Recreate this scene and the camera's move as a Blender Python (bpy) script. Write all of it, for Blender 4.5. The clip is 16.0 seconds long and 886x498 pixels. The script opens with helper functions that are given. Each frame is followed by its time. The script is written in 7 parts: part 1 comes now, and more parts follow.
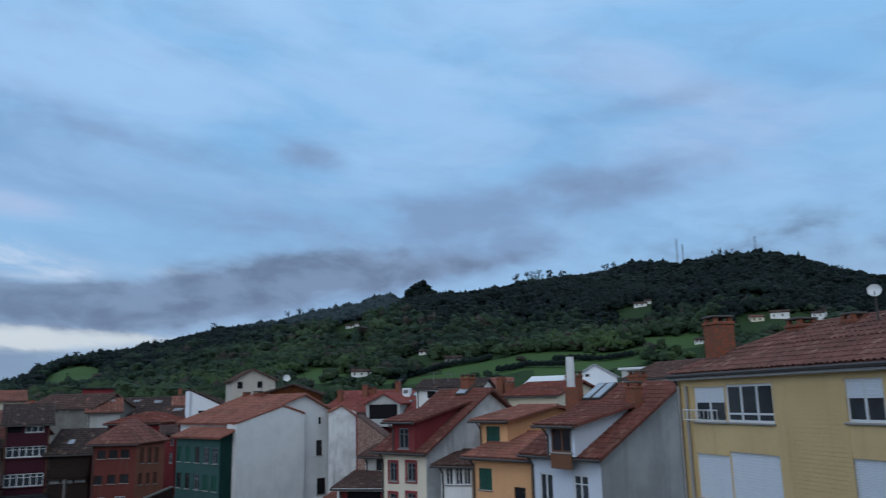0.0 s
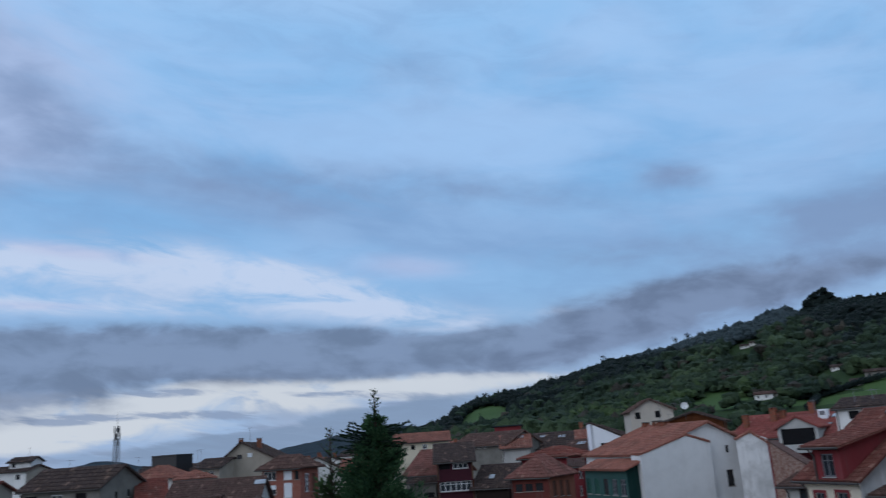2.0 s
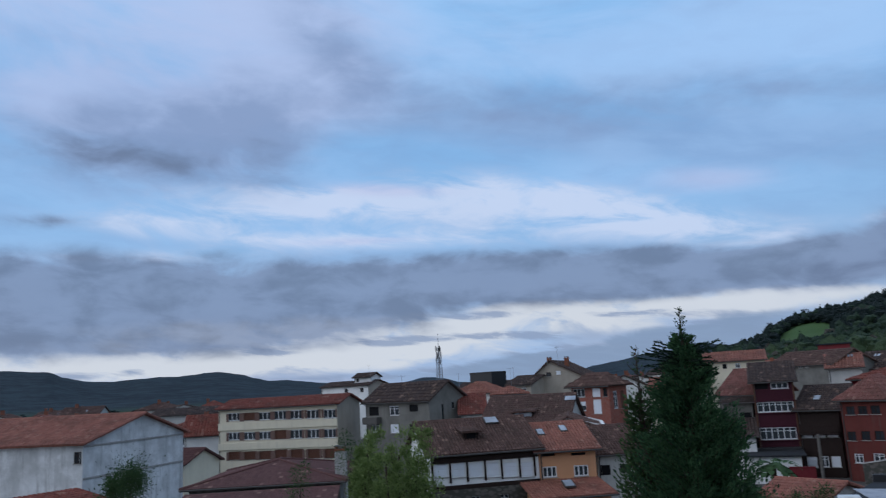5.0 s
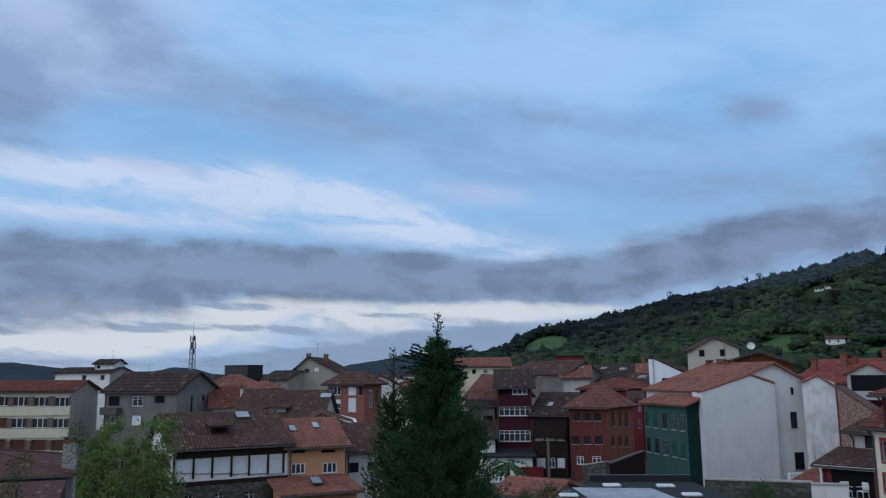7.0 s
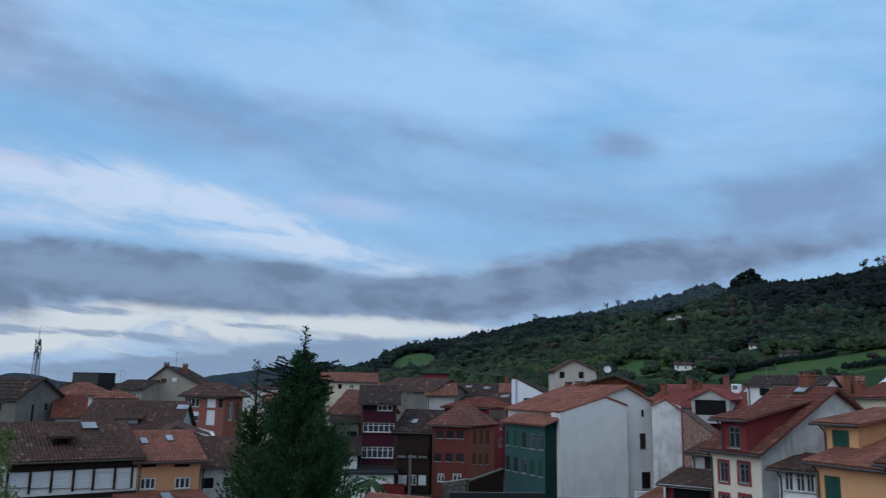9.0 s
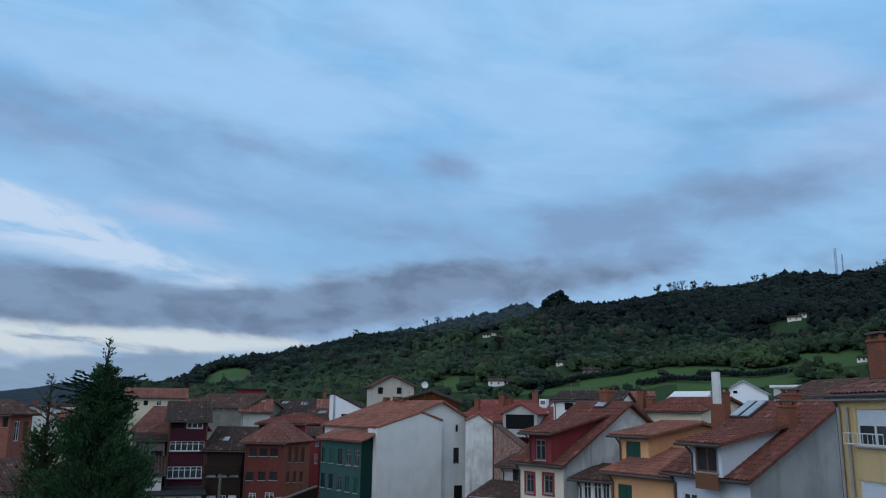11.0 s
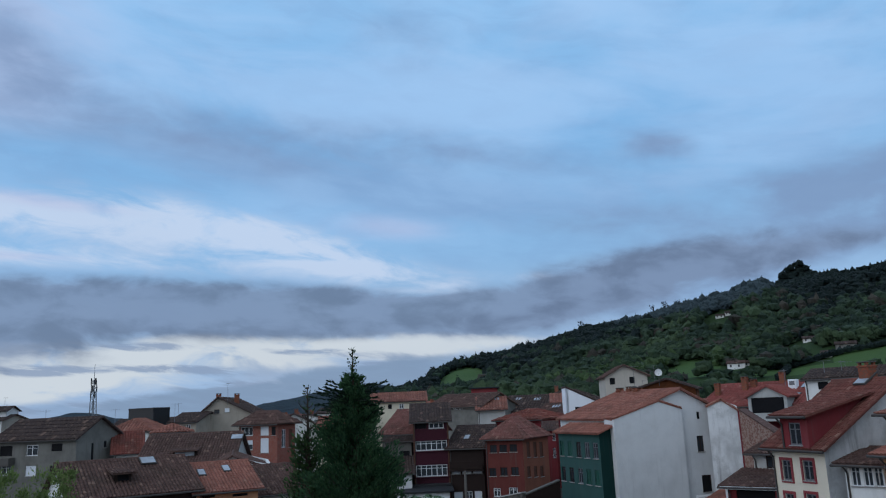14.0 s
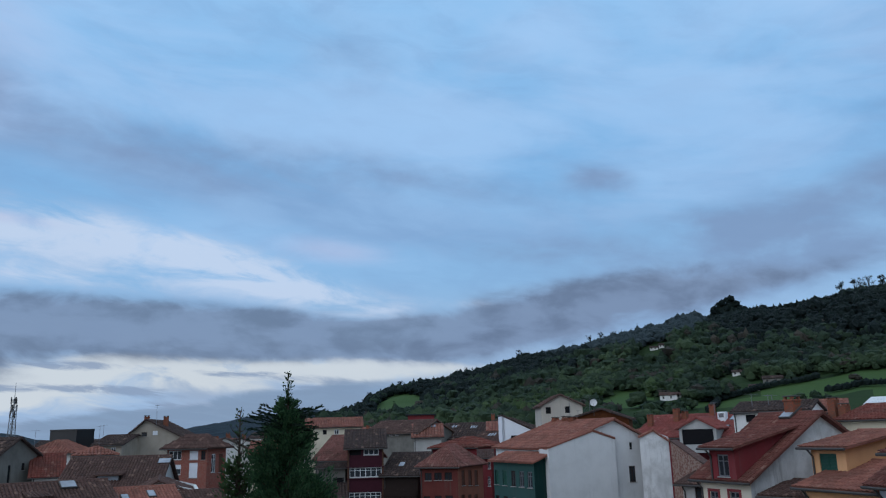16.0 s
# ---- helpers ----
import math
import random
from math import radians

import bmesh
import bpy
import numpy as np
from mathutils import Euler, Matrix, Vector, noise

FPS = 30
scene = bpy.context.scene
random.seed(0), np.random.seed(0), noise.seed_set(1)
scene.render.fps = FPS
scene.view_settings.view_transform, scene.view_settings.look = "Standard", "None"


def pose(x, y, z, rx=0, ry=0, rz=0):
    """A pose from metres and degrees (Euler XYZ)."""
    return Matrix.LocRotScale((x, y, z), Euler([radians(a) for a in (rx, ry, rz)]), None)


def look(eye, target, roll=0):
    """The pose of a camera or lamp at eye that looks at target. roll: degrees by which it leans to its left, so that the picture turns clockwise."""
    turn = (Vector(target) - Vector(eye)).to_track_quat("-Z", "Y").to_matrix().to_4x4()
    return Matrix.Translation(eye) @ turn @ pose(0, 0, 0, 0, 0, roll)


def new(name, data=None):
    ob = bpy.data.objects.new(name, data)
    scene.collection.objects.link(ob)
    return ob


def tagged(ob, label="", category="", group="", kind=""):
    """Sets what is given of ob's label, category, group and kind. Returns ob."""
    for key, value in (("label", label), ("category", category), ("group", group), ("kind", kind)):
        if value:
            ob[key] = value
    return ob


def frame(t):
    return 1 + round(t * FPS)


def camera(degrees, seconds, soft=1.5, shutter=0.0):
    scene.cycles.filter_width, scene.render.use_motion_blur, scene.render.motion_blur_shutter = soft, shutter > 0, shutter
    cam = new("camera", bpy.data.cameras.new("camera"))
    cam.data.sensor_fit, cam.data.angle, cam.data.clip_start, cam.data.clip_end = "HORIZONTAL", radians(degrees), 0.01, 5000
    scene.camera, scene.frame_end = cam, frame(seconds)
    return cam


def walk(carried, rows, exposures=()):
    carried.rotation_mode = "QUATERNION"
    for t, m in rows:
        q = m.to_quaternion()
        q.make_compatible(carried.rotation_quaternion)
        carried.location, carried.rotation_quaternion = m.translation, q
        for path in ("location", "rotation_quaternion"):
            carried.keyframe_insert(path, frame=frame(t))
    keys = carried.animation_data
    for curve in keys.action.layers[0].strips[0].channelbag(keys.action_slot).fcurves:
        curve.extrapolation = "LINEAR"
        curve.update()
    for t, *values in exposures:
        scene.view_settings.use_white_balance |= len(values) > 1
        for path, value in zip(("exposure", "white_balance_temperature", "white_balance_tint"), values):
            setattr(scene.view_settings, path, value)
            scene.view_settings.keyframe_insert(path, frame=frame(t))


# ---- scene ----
EYE_Z = 11.0
cam = camera(59.4, 16.0, soft=1.15, shutter=0.3)
# seconds, yaw, pitch, roll of a hand-held camera turning on a balcony
PATH = [
    (0.0, 2.31, 10.97, 1.34),
    (0.5, 8.70, 11.49, 2.18),
    (1.0, 15.17, 11.79, 2.31),
    (1.5, 23.36, 13.46, 2.74),
    (2.0, 30.62, 14.41, 3.76),
    (2.5, 38.77, 14.66, 4.09),
    (3.0, 46.84, 14.03, 4.02),
    (3.2, 49.93, 13.60, 3.90),
    (4.25, 56.30, 11.30, 3.60),
    (5.3, 49.45, 9.19, 2.92),
    (5.5, 47.18, 8.79, 2.74),
    (6.0, 41.90, 8.51, 1.95),
    (6.5, 37.80, 9.00, 1.12),
    (7.0, 35.01, 9.20, 0.48),
    (7.5, 32.53, 9.36, 0.41),
    (8.0, 30.02, 9.74, 0.01),
    (8.5, 28.13, 10.04, -0.58),
    (9.0, 25.30, 10.39, -1.07),
    (9.5, 19.70, 10.88, -1.25),
    (9.7, 17.60, 11.08, -1.26),
    (10.75, 11.90, 11.70, -0.80),
    (11.8, 16.14, 12.31, 0.21),
    (12.0, 17.90, 12.64, 0.64),
    (12.5, 23.18, 12.95, 1.44),
    (13.0, 26.35, 12.34, 1.91),
    (13.5, 28.31, 11.69, 2.33),
    (14.0, 28.92, 11.53, 2.38),
    (14.5, 27.74, 11.72, 2.06),
    (15.0, 26.01, 12.27, 1.62),
    (15.5, 25.18, 12.96, 1.55),
    (16.0, 24.32, 13.27, 1.46),
]
# the camera's own exposure and white balance drift a little: seconds, stops, kelvin, tint
DRIFT = [(0.0, -0.02, 6500, 10), (1.5, -0.02, 6500, 10), (2.5, -0.12, 6500, 18), (3.2, -0.08, 6500, 14), (5.3, 0.0, 6500, 15), (7.0, 0.0, 6500, 13), (9.0, 0.0, 6500, 10), (12.0, 0.0, 6500, 8), (13.0, -0.03, 6500, 11), (16.0, -0.04, 6500, 11)]
walk(cam, [(t, pose(0, 0, EYE_Z, 90 + p, r, y)) for t, y, p, r in PATH], DRIFT)


# ---------------------------------------------------------------- node helpers
class Nodes:
    """Small helper to write node trees as formulas."""

    def __init__(self, tree):
        self.tree = tree
        tree.nodes.clear()

    def add(self, kind, **props):
        n = self.tree.nodes.new(kind)
        for k, v in props.items():
            if k == "operation":
                n.operation = v
            elif k == "blend_type":
                n.blend_type = v
            elif k == "data_type":
                n.data_type = v
        return n

    def put(self, socket, value):
        if isinstance(value, bpy.types.NodeSocket):
            self.tree.links.new(value, socket)
        elif isinstance(value, (tuple, list)) and len(value) == 3 and socket.type == "RGBA":
            socket.default_value = (*value, 1)
        else:
            socket.default_value = value

    def m(self, op, a, b=0.0, c=0.0):
        n = self.add("ShaderNodeMath", operation=op)
        self.put(n.inputs[0], a), self.put(n.inputs[1], b)
        if op in ("MULTIPLY_ADD", "COMPARE", "SMOOTH_MIN", "SMOOTH_MAX"):
            self.put(n.inputs[2], c)
        return n.outputs[0]

    def step(self, v, lo, hi, a=0.0, b=1.0):
        n = self.add("ShaderNodeMapRange")
        n.interpolation_type = "SMOOTHSTEP"
        for i, x in enumerate((v, lo, hi, a, b)):
            self.put(n.inputs[i], x)
        return n.outputs[0]

    def mix(self, f, a, b, blend="MIX"):
        n = self.add("ShaderNodeMix", data_type="RGBA", blend_type=blend)
        self.put(n.inputs[0], f), self.put(n.inputs[6], a), self.put(n.inputs[7], b)
        return n.outputs[2]

    def noise(self, vec, scale, detail=4.0, rough=0.55, warp=0.0):
        n = self.add("ShaderNodeTexNoise")
        self.put(n.inputs["Vector"], vec)
        for k, v in (("Scale", scale), ("Detail", detail), ("Roughness", rough), ("Distortion", warp)):
            n.inputs[k].default_value = v
        return n.outputs["Fac"]

    def scaled(self, vec, s):
        n = self.add("ShaderNodeVectorMath", operation="MULTIPLY")
        self.put(n.inputs[0], vec), self.put(n.inputs[1], s)
        return n.outputs[0]

    def ramp(self, v, stops):
        n = self.add("ShaderNodeValToRGB")
        el = n.color_ramp.elements
        while len(el) < len(stops):
            el.new(0.5)
        for e, (p, c) in zip(el, stops):
            e.position, e.color = p, (*c, 1)
        self.put(n.inputs[0], v)
        return n.outputs[0]


# ---------------------------------------------------------------- sky and light
world = bpy.data.worlds.new("dusk_sky")
scene.world = world
world.use_nodes = True
sk = Nodes(world.node_tree)
way = sk.add("ShaderNodeTexCoord").outputs["Generated"]
xyz = sk.add("ShaderNodeSeparateXYZ")
sk.put(xyz.inputs[0], way)
sx, sy, sz = xyz.outputs
AZ = sk.m("MULTIPLY", sk.m("ARCTAN2", sk.m("MULTIPLY", sx, -1.0), sy), 57.29578)
EL = sk.m("MULTIPLY", sk.m("ARCSINE", sz), 57.29578)
flat = sk.add("ShaderNodeCombineXYZ")
sk.put(flat.inputs[0], sk.m("MULTIPLY", AZ, 0.1)), sk.put(flat.inputs[1], sk.m("MULTIPLY_ADD", AZ, -0.035, sk.m("MULTIPLY", EL, 0.3)))
veil = sk.noise(flat.outputs[0], 0.55, 7, 0.55, 0.4)
wisp = sk.noise(flat.outputs[0], 1.7, 8, 0.6, 0.5)
streaks = sk.noise(sk.scaled(flat.outputs[0], (1.0, 2.2, 1.0)), 2.6, 8, 0.6, 0.6)
broad = sk.add("ShaderNodeCombineXYZ")
sk.put(broad.inputs[0], sk.m("MULTIPLY", AZ, 0.1)), sk.put(broad.inputs[1], sk.m("MULTIPLY_ADD", AZ, -0.01, sk.m("MULTIPLY", EL, 0.21)))
torn = sk.noise(broad.outputs[0], 2.3, 7, 0.54, 0.25)


def cloud(az, el, ra, re, lean=0.0):
    """How deep a direction lies in a cloud of half-sizes ra, re degrees, leaning by so many degrees."""
    c, s = math.cos(radians(lean)), math.sin(radians(lean))
    da, de = sk.m("SUBTRACT", AZ, az), sk.m("SUBTRACT", EL, el)
    u = sk.m("MULTIPLY_ADD", da, c / ra, sk.m("MULTIPLY", de, s / ra))
    v = sk.m("MULTIPLY_ADD", da, -s / re, sk.m("MULTIPLY", de, c / re))
    q = sk.m("MULTIPLY_ADD", u, u, sk.m("MULTIPLY", v, v))
    return sk.m("EXPONENT", sk.m("MULTIPLY", q, -1.0))


def bank(clouds, ragged, lo, hi, torn=1.0):
    """Clouds of one kind together, their edges torn by noise."""
    total = 0.0
    for *shape, k in clouds:
        total = sk.m("MULTIPLY_ADD", cloud(*shape), k, total)
    return sk.step(sk.m("MULTIPLY", total, sk.m("MULTIPLY_ADD", sk.m("SUBTRACT", ragged, 0.5), 4.0 * torn, 1.0)), lo, hi)


# azimuth, elevation, half-width, half-height, lean, weight
HAZE = [(40, 23, 15, 5, 15, 0.6), (24, 22, 14, 3.0, 14, 0.8), (12, 27, 12, 5, 25, 0.9), (45, 26, 16, 4, 10, 0.7), (4, 21, 12, 2.5, 12, 0.7), (-6, 28, 4, 9, 75, 0.9), (8, 15.5, 10, 1.8, -6, 0.6), (68, 27, 16, 8, 0, 1.1)]
BRIGHT = [(52, 11.9, 14, 1.9, 6, 0.45), (36, 11.4, 9, 1.3, 14, 0.4), (16, 8.4, 4, 0.4, -4, 0.5), (60, 13.9, 12, 1.3, 2, 1.0), (44, 12.7, 10, 1.8, 14, 0.95), (35, 10.5, 9, 1.2, 16, 0.85), (60, 11.0, 12, 0.7, 2, 0.95), (70, 12.6, 10, 1.0, 0, 0.8), (72, 9.9, 10, 0.6, 0, 0.7), (22, 9.2, 5, 0.5, 4, 0.6)]
PINK = [(60, 25, 9, 6, 0, 0.7), (74, 20, 9, 4, 0, 0.5), (55, 14.4, 5, 0.6, 4, 1.0), (-10, 25, 9, 8, 0, 0.4), (76, 25, 16, 10, 0, 0.8), (32, 13.2, 6, 1.3, 6, 0.7), (-20, 18, 9, 6, 0, 0.5), (58, 10.8, 6, 0.4, 0, 0.6)]
STRIP = [(54, 4.3, 24, 1.1, 1, 1.0), (34, 4.6, 9, 0.7, 3, 0.9), (74, 2.4, 18, 1.3, 0, 1.0), (60, 2.4, 14, 1.0, 0, 0.7), (27, 5.0, 6, 0.5, 5, 0.7), (46, 5.3, 3, 0.5, 0, 0.7)]
DARK = [(40, 7.4, 9, 1.4, 3, 0.6), (16, 8.0, 8, 1.2, -5, 0.5), (68, 7.2, 14, 2.4, 2, 1.3), (48, 7.7, 12, 1.7, 3, 1.25), (33, 7.2, 8, 1.3, 4, 1.15), (23, 7.6, 7, 1.3, -2, 1.0), (12, 8.9, 8, 1.4, -6, 0.5), (0, 9.6, 8, 1.0, -6, 0.35), (75, 16.6, 9, 2.3, 6, 0.6), (65.5, 17.2, 3.6, 2.2, 20, 0.4),
        (-9, 15.0, 7, 1.2, -3, 0.45), (82, 7.6, 12, 2.4, 0, 1.1), (66, 4.7, 11, 1.6, 0, 1.2), (19, 7.0, 9, 1.5, -7, 0.75), (6, 9.2, 8, 1.3, -8, 0.5), (79, 4.7, 11, 1.6, 0, 1.1), (29, 6.3, 10, 1.1, 2, 0.8), (42, 6.5, 8, 1.0, 2, 0.6), (-22, 10, 14, 3, 0, 0.6), (19, 10.0, 6, 0.9, -3, 0.4), (9, 10.6, 6, 1.1, -4, 0.45), (80, 12.2, 5, 0.6, 0, 0.6)]
LOW = [(42, 1.7, 10, 0.9, -3, 1.0), (27, 2.4, 8, 1.0, 8, 0.95), (56, 3.4, 5, 0.4, 0, 1.0), (65, 3.0, 2.5, 0.4, 0, 0.9), (47, 3.3, 4, 0.35, 3, 1.0), (71, 3.6, 4, 0.4, 0, 0.9), (78, 1.9, 2.2, 0.35, 0, 0.8), (74, 2.0, 1.2, 0.3, 0, 0.8), (50, 4.9, 4, 0.4, 0, 0.8), (62, 0.9, 16, 0.45, 0, 0.6), (38, 4.3, 4, 0.35, 3, 0.7)]
SOFT = [(14, 9.2, 9, 1.5, -5, 0.9), (0, 10.4, 9, 1.3, -6, 0.7), (74, 16.6, 10, 2.8, 4, 0.9), (65.5, 17.6, 4.2, 2.8, 20, 0.6), (66, 21, 3.5, 2, 50, 0.4), (19, 6.6, 11, 1.5, -6, 0.9), (32, 3.2, 9, 0.9, 4, 0.5), (5, 8.8, 10, 1.4, -6, 0.7), (-9, 14.9, 10, 2.1, -4, 1.2), (1.5, 13.0, 6, 1.6, 14, 0.85), (12.0, 17.9, 2.6, 1.0, 12, 1.1), (26, 18.5, 14, 1.6, 10, 0.6), (46, 19.5, 14, 2.6, 8, 0.75), (60, 25, 7, 3.5, 40, 0.7), (14, 12.6, 10, 1.6, 4, 0.7), (-14, 20.5, 9, 1.0, -6, 0.6), (31, 27, 6, 4, 40, 0.45), (70, 19.5, 9, 2.4, 0, 0.7)]
DEEP = [(45, 18.0, 18, 2.2, 8, 0.9), (28, 15.0, 10, 2.0, 12, 0.7), (14, 14.5, 8, 2.4, 0, 0.6), (20, 26, 5, 5, 30, 0.4), (0, 17.5, 10, 2, -10, 0.5)]

air = sk.add("ShaderNodeTexSky")
air.sky_type, air.sun_disc = "NISHITA", False
air.sun_elevation, air.sun_rotation = radians(8.0), radians(-150)
tone = sk.ramp(sk.m("DIVIDE", EL, 90.0), [(0.0, (0.28, 0.35, 0.50)), (0.05, (0.26, 0.37, 0.56)), (0.12, (0.22, 0.42, 0.70)), (0.22, (0.18, 0.40, 0.71)), (0.34, (0.25, 0.49, 0.81)), (0.46, (0.48, 0.61, 0.81)), (0.7, (0.53, 0.62, 0.75)), (1.0, (0.56, 0.65, 0.77))])
# behind the balcony the cloud cover closes to an even grey-white
rear = sk.step(sk.m("ABSOLUTE", sk.m("SUBTRACT", AZ, 30.0)), 75, 120)
tone = sk.mix(sk.m("MULTIPLY", rear, 0.9), tone, (0.57, 0.655, 0.75))
tone = sk.mix(0.01, tone, air.outputs[0])
tone = sk.mix(sk.m("MULTIPLY", bank(DEEP, veil, 0.2, 1.0), 0.65), tone, (0.19, 0.32, 0.56))
tone = sk.mix(sk.step(veil, 0.36, 0.66, 0.0, 0.5), tone, (0.32, 0.53, 0.83))
tone = sk.mix(sk.m("MULTIPLY", sk.step(wisp, 0.40, 0.68), 0.26), tone, (0.18, 0.32, 0.57))
tone = sk.mix(sk.m("MULTIPLY", bank(HAZE, veil, 0.2, 1.1, 0.8), 0.5), tone, (0.36, 0.56, 0.86))
tone = sk.mix(sk.m("MULTIPLY", bank(BRIGHT, wisp, 0.15, 1.5, 1.0), 0.85), tone, (0.52, 0.63, 0.82))
tone = sk.mix(sk.m("MULTIPLY", bank(PINK, veil, 0.2, 1.0, 0.6), 0.55), tone, (0.44, 0.50, 0.72))
tone = sk.mix(sk.m("MULTIPLY", bank(STRIP, wisp, 0.25, 0.9, 0.8), 0.9), tone, (0.58, 0.64, 0.70))
tone = sk.mix(sk.m("MULTIPLY", bank(LOW, streaks, 0.3, 0.9, 1.0), 0.85), tone, (0.23, 0.312, 0.465))
tone = sk.mix(sk.m("MULTIPLY", bank(SOFT, torn, 0.12, 1.15, 0.45), 0.8), tone, (0.185, 0.28, 0.475))
# a low blue-grey bank, its top sinking away from the hill
rim = sk.m("MULTIPLY_ADD", sk.m("SUBTRACT", wisp, 0.5), 2.2, sk.m("MULTIPLY_ADD", AZ, -0.1, 6.6))
under = sk.m("MULTIPLY", sk.step(sk.m("SUBTRACT", EL, rim), 0.25, -0.25), sk.m("MULTIPLY", sk.step(AZ, 22, 32), sk.step(AZ, 60, 50)))
tone = sk.mix(sk.m("MULTIPLY", under, 0.85), tone, (0.20, 0.292, 0.44))
grey = sk.mix(sk.step(torn, 0.40, 0.68), (0.18, 0.255, 0.405), (0.118, 0.168, 0.272))
tone = sk.mix(sk.m("MULTIPLY", bank(DARK, torn, 0.22, 1.0, 0.6), 0.84), tone, grey)
tone = sk.mix(1.0, tone, (1.01, 1.01, 0.985), "MULTIPLY")
back = sk.add("ShaderNodeBackground")
sk.put(back.inputs[0], tone)
back.inputs[1].default_value = 1.09
sk.tree.links.new(back.outputs[0], sk.add("ShaderNodeOutputWorld").inputs[0])

# what is left of the daylight, very soft, from the brighter sky behind the balcony
sun = new("sun", bpy.data.lights.new("sun", "SUN"))
sun.data.energy, sun.data.angle, sun.data.color = 0.72, radians(60), (0.88, 0.92, 1.0)
sun.matrix_basis = look((-30, -60, 45), (0, 0, 0))



# ---------------------------------------------------------------- materials
def material(name, rough=0.8, metal=0.0):
    mat = bpy.data.materials.new(name)
    mat.use_nodes = True
    n = Nodes(mat.node_tree)
    bsdf, out = n.add("ShaderNodeBsdfPrincipled"), n.add("ShaderNodeOutputMaterial")
    n.tree.links.new(bsdf.outputs[0], out.inputs[0])
    bsdf.inputs["Roughness"].default_value, bsdf.inputs["Metallic"].default_value = rough, metal
    if rough >= 0.6:
        bsdf.inputs["Specular IOR Level"].default_value = 0.12
    where = n.add("ShaderNodeNewGeometry")
    return mat, n, bsdf, where.outputs["Position"], where


def bump(n, bsdf, height, strength, distance):
    b = n.add("ShaderNodeBump")
    b.inputs["Strength"].default_value, b.inputs["Distance"].default_value = strength, distance
    n.put(b.inputs["Height"], height)
    n.put(bsdf.inputs["Normal"], b.outputs[0])


def dim(c, k):
    return tuple(x * k for x in c)


def plaster(name, c, stain=0.35, rough=0.9):
    """Painted render: blotches, rain streaks and a fine grain."""
    mat, n, bsdf, pos, _ = material(name, rough)
    blotch = n.noise(pos, 0.55, 5, 0.6)
    streak = n.noise(n.scaled(pos, (2.2, 2.2, 0.16)), 1.0, 6, 0.65)
    grain = n.noise(pos, 14, 3)
    col = n.mix(n.step(blotch, 0.35, 0.7), c, dim(c, 1 - 0.5 * stain))
    col = n.mix(n.m("MULTIPLY", n.step(streak, 0.52, 0.75), stain), col, (0.10, 0.10, 0.095))
    if stain > 0.9:
        col = n.mix(n.step(n.noise(pos, 0.4, 7, 0.72), 0.50, 0.60, 0.0, 0.6), col, dim(c, 0.5))
    grime = n.noise(n.scaled(pos, (0.5, 0.5, 0.22)), 1.0, 8, 0.7)
    col = n.mix(n.m("MULTIPLY", n.step(grime, 0.48, 0.72), 0.7 * stain), col, dim(c, 0.42))
    col = n.mix(0.25, col, n.mix(grain, dim(c, 0.7), dim(c, 1.25)))
    n.put(bsdf.inputs["Base Color"], col)
    bump(n, bsdf, grain, 0.35, 0.01)
    return mat


def roofing(name, c, old=0.5, single=False):
    """Clay tiles: each tile its own shade, with lichen and soot in patches."""
    mat, n, bsdf, pos, geo = material(name, 0.85)
    own = n.add("ShaderNodeObjectInfo").outputs["Random"] if single else geo.outputs["Random Per Island"]
    patch = n.noise(pos, 0.5, 6, 0.65)
    fine = n.noise(pos, 6, 4)
    col = n.mix(own, dim(c, 0.84), dim(c, 1.12))
    col = n.mix(n.m("MULTIPLY", n.step(patch, 0.42, 0.68), old), col, (0.062, 0.042, 0.034))
    col = n.mix(n.m("MULTIPLY", n.step(own, 0.94, 0.97), 0.35), col, (0.34, 0.22, 0.17))
    col = n.mix(n.m("MULTIPLY", n.step(fine, 0.6, 0.75), 0.18 * old), col, (0.20, 0.17, 0.12))
    speck = n.noise(pos, 3.2, 6, 0.75)
    col = n.mix(n.step(speck, 0.53, 0.64, 0.0, min(0.55, 1.1 * old)), col, dim(c, 0.3))
    col = n.mix(n.step(speck, 0.46, 0.36, 0.0, min(0.35, 0.7 * old)), col, (0.30, 0.20, 0.16))
    n.put(bsdf.inputs["Base Color"], col)
    bump(n, bsdf, fine, 0.3, 0.02)
    return mat


def plain(name, c, rough=0.6, metal=0.0, vary=0.25, scale=3.0):
    mat, n, bsdf, pos, _ = material(name, rough, metal)
    a = n.noise(pos, scale, 5, 0.6)
    b = n.noise(pos, scale * 9, 3)
    col = n.mix(a, dim(c, 1 - vary), dim(c, 1 + vary))
    col = n.mix(n.m("MULTIPLY", n.step(b, 0.55, 0.8), vary), col, dim(c, 0.6))
    n.put(bsdf.inputs["Base Color"], col)
    return mat


def glass_dark(name, c=(0.02, 0.024, 0.03)):
    mat, n, bsdf, pos, _ = material(name, 0.06)
    bsdf.inputs["IOR"].default_value = 1.5
    n.put(bsdf.inputs["Base Color"], n.mix(n.noise(pos, 0.9, 3), dim(c, 0.4), dim(c, 1.8)))
    return mat


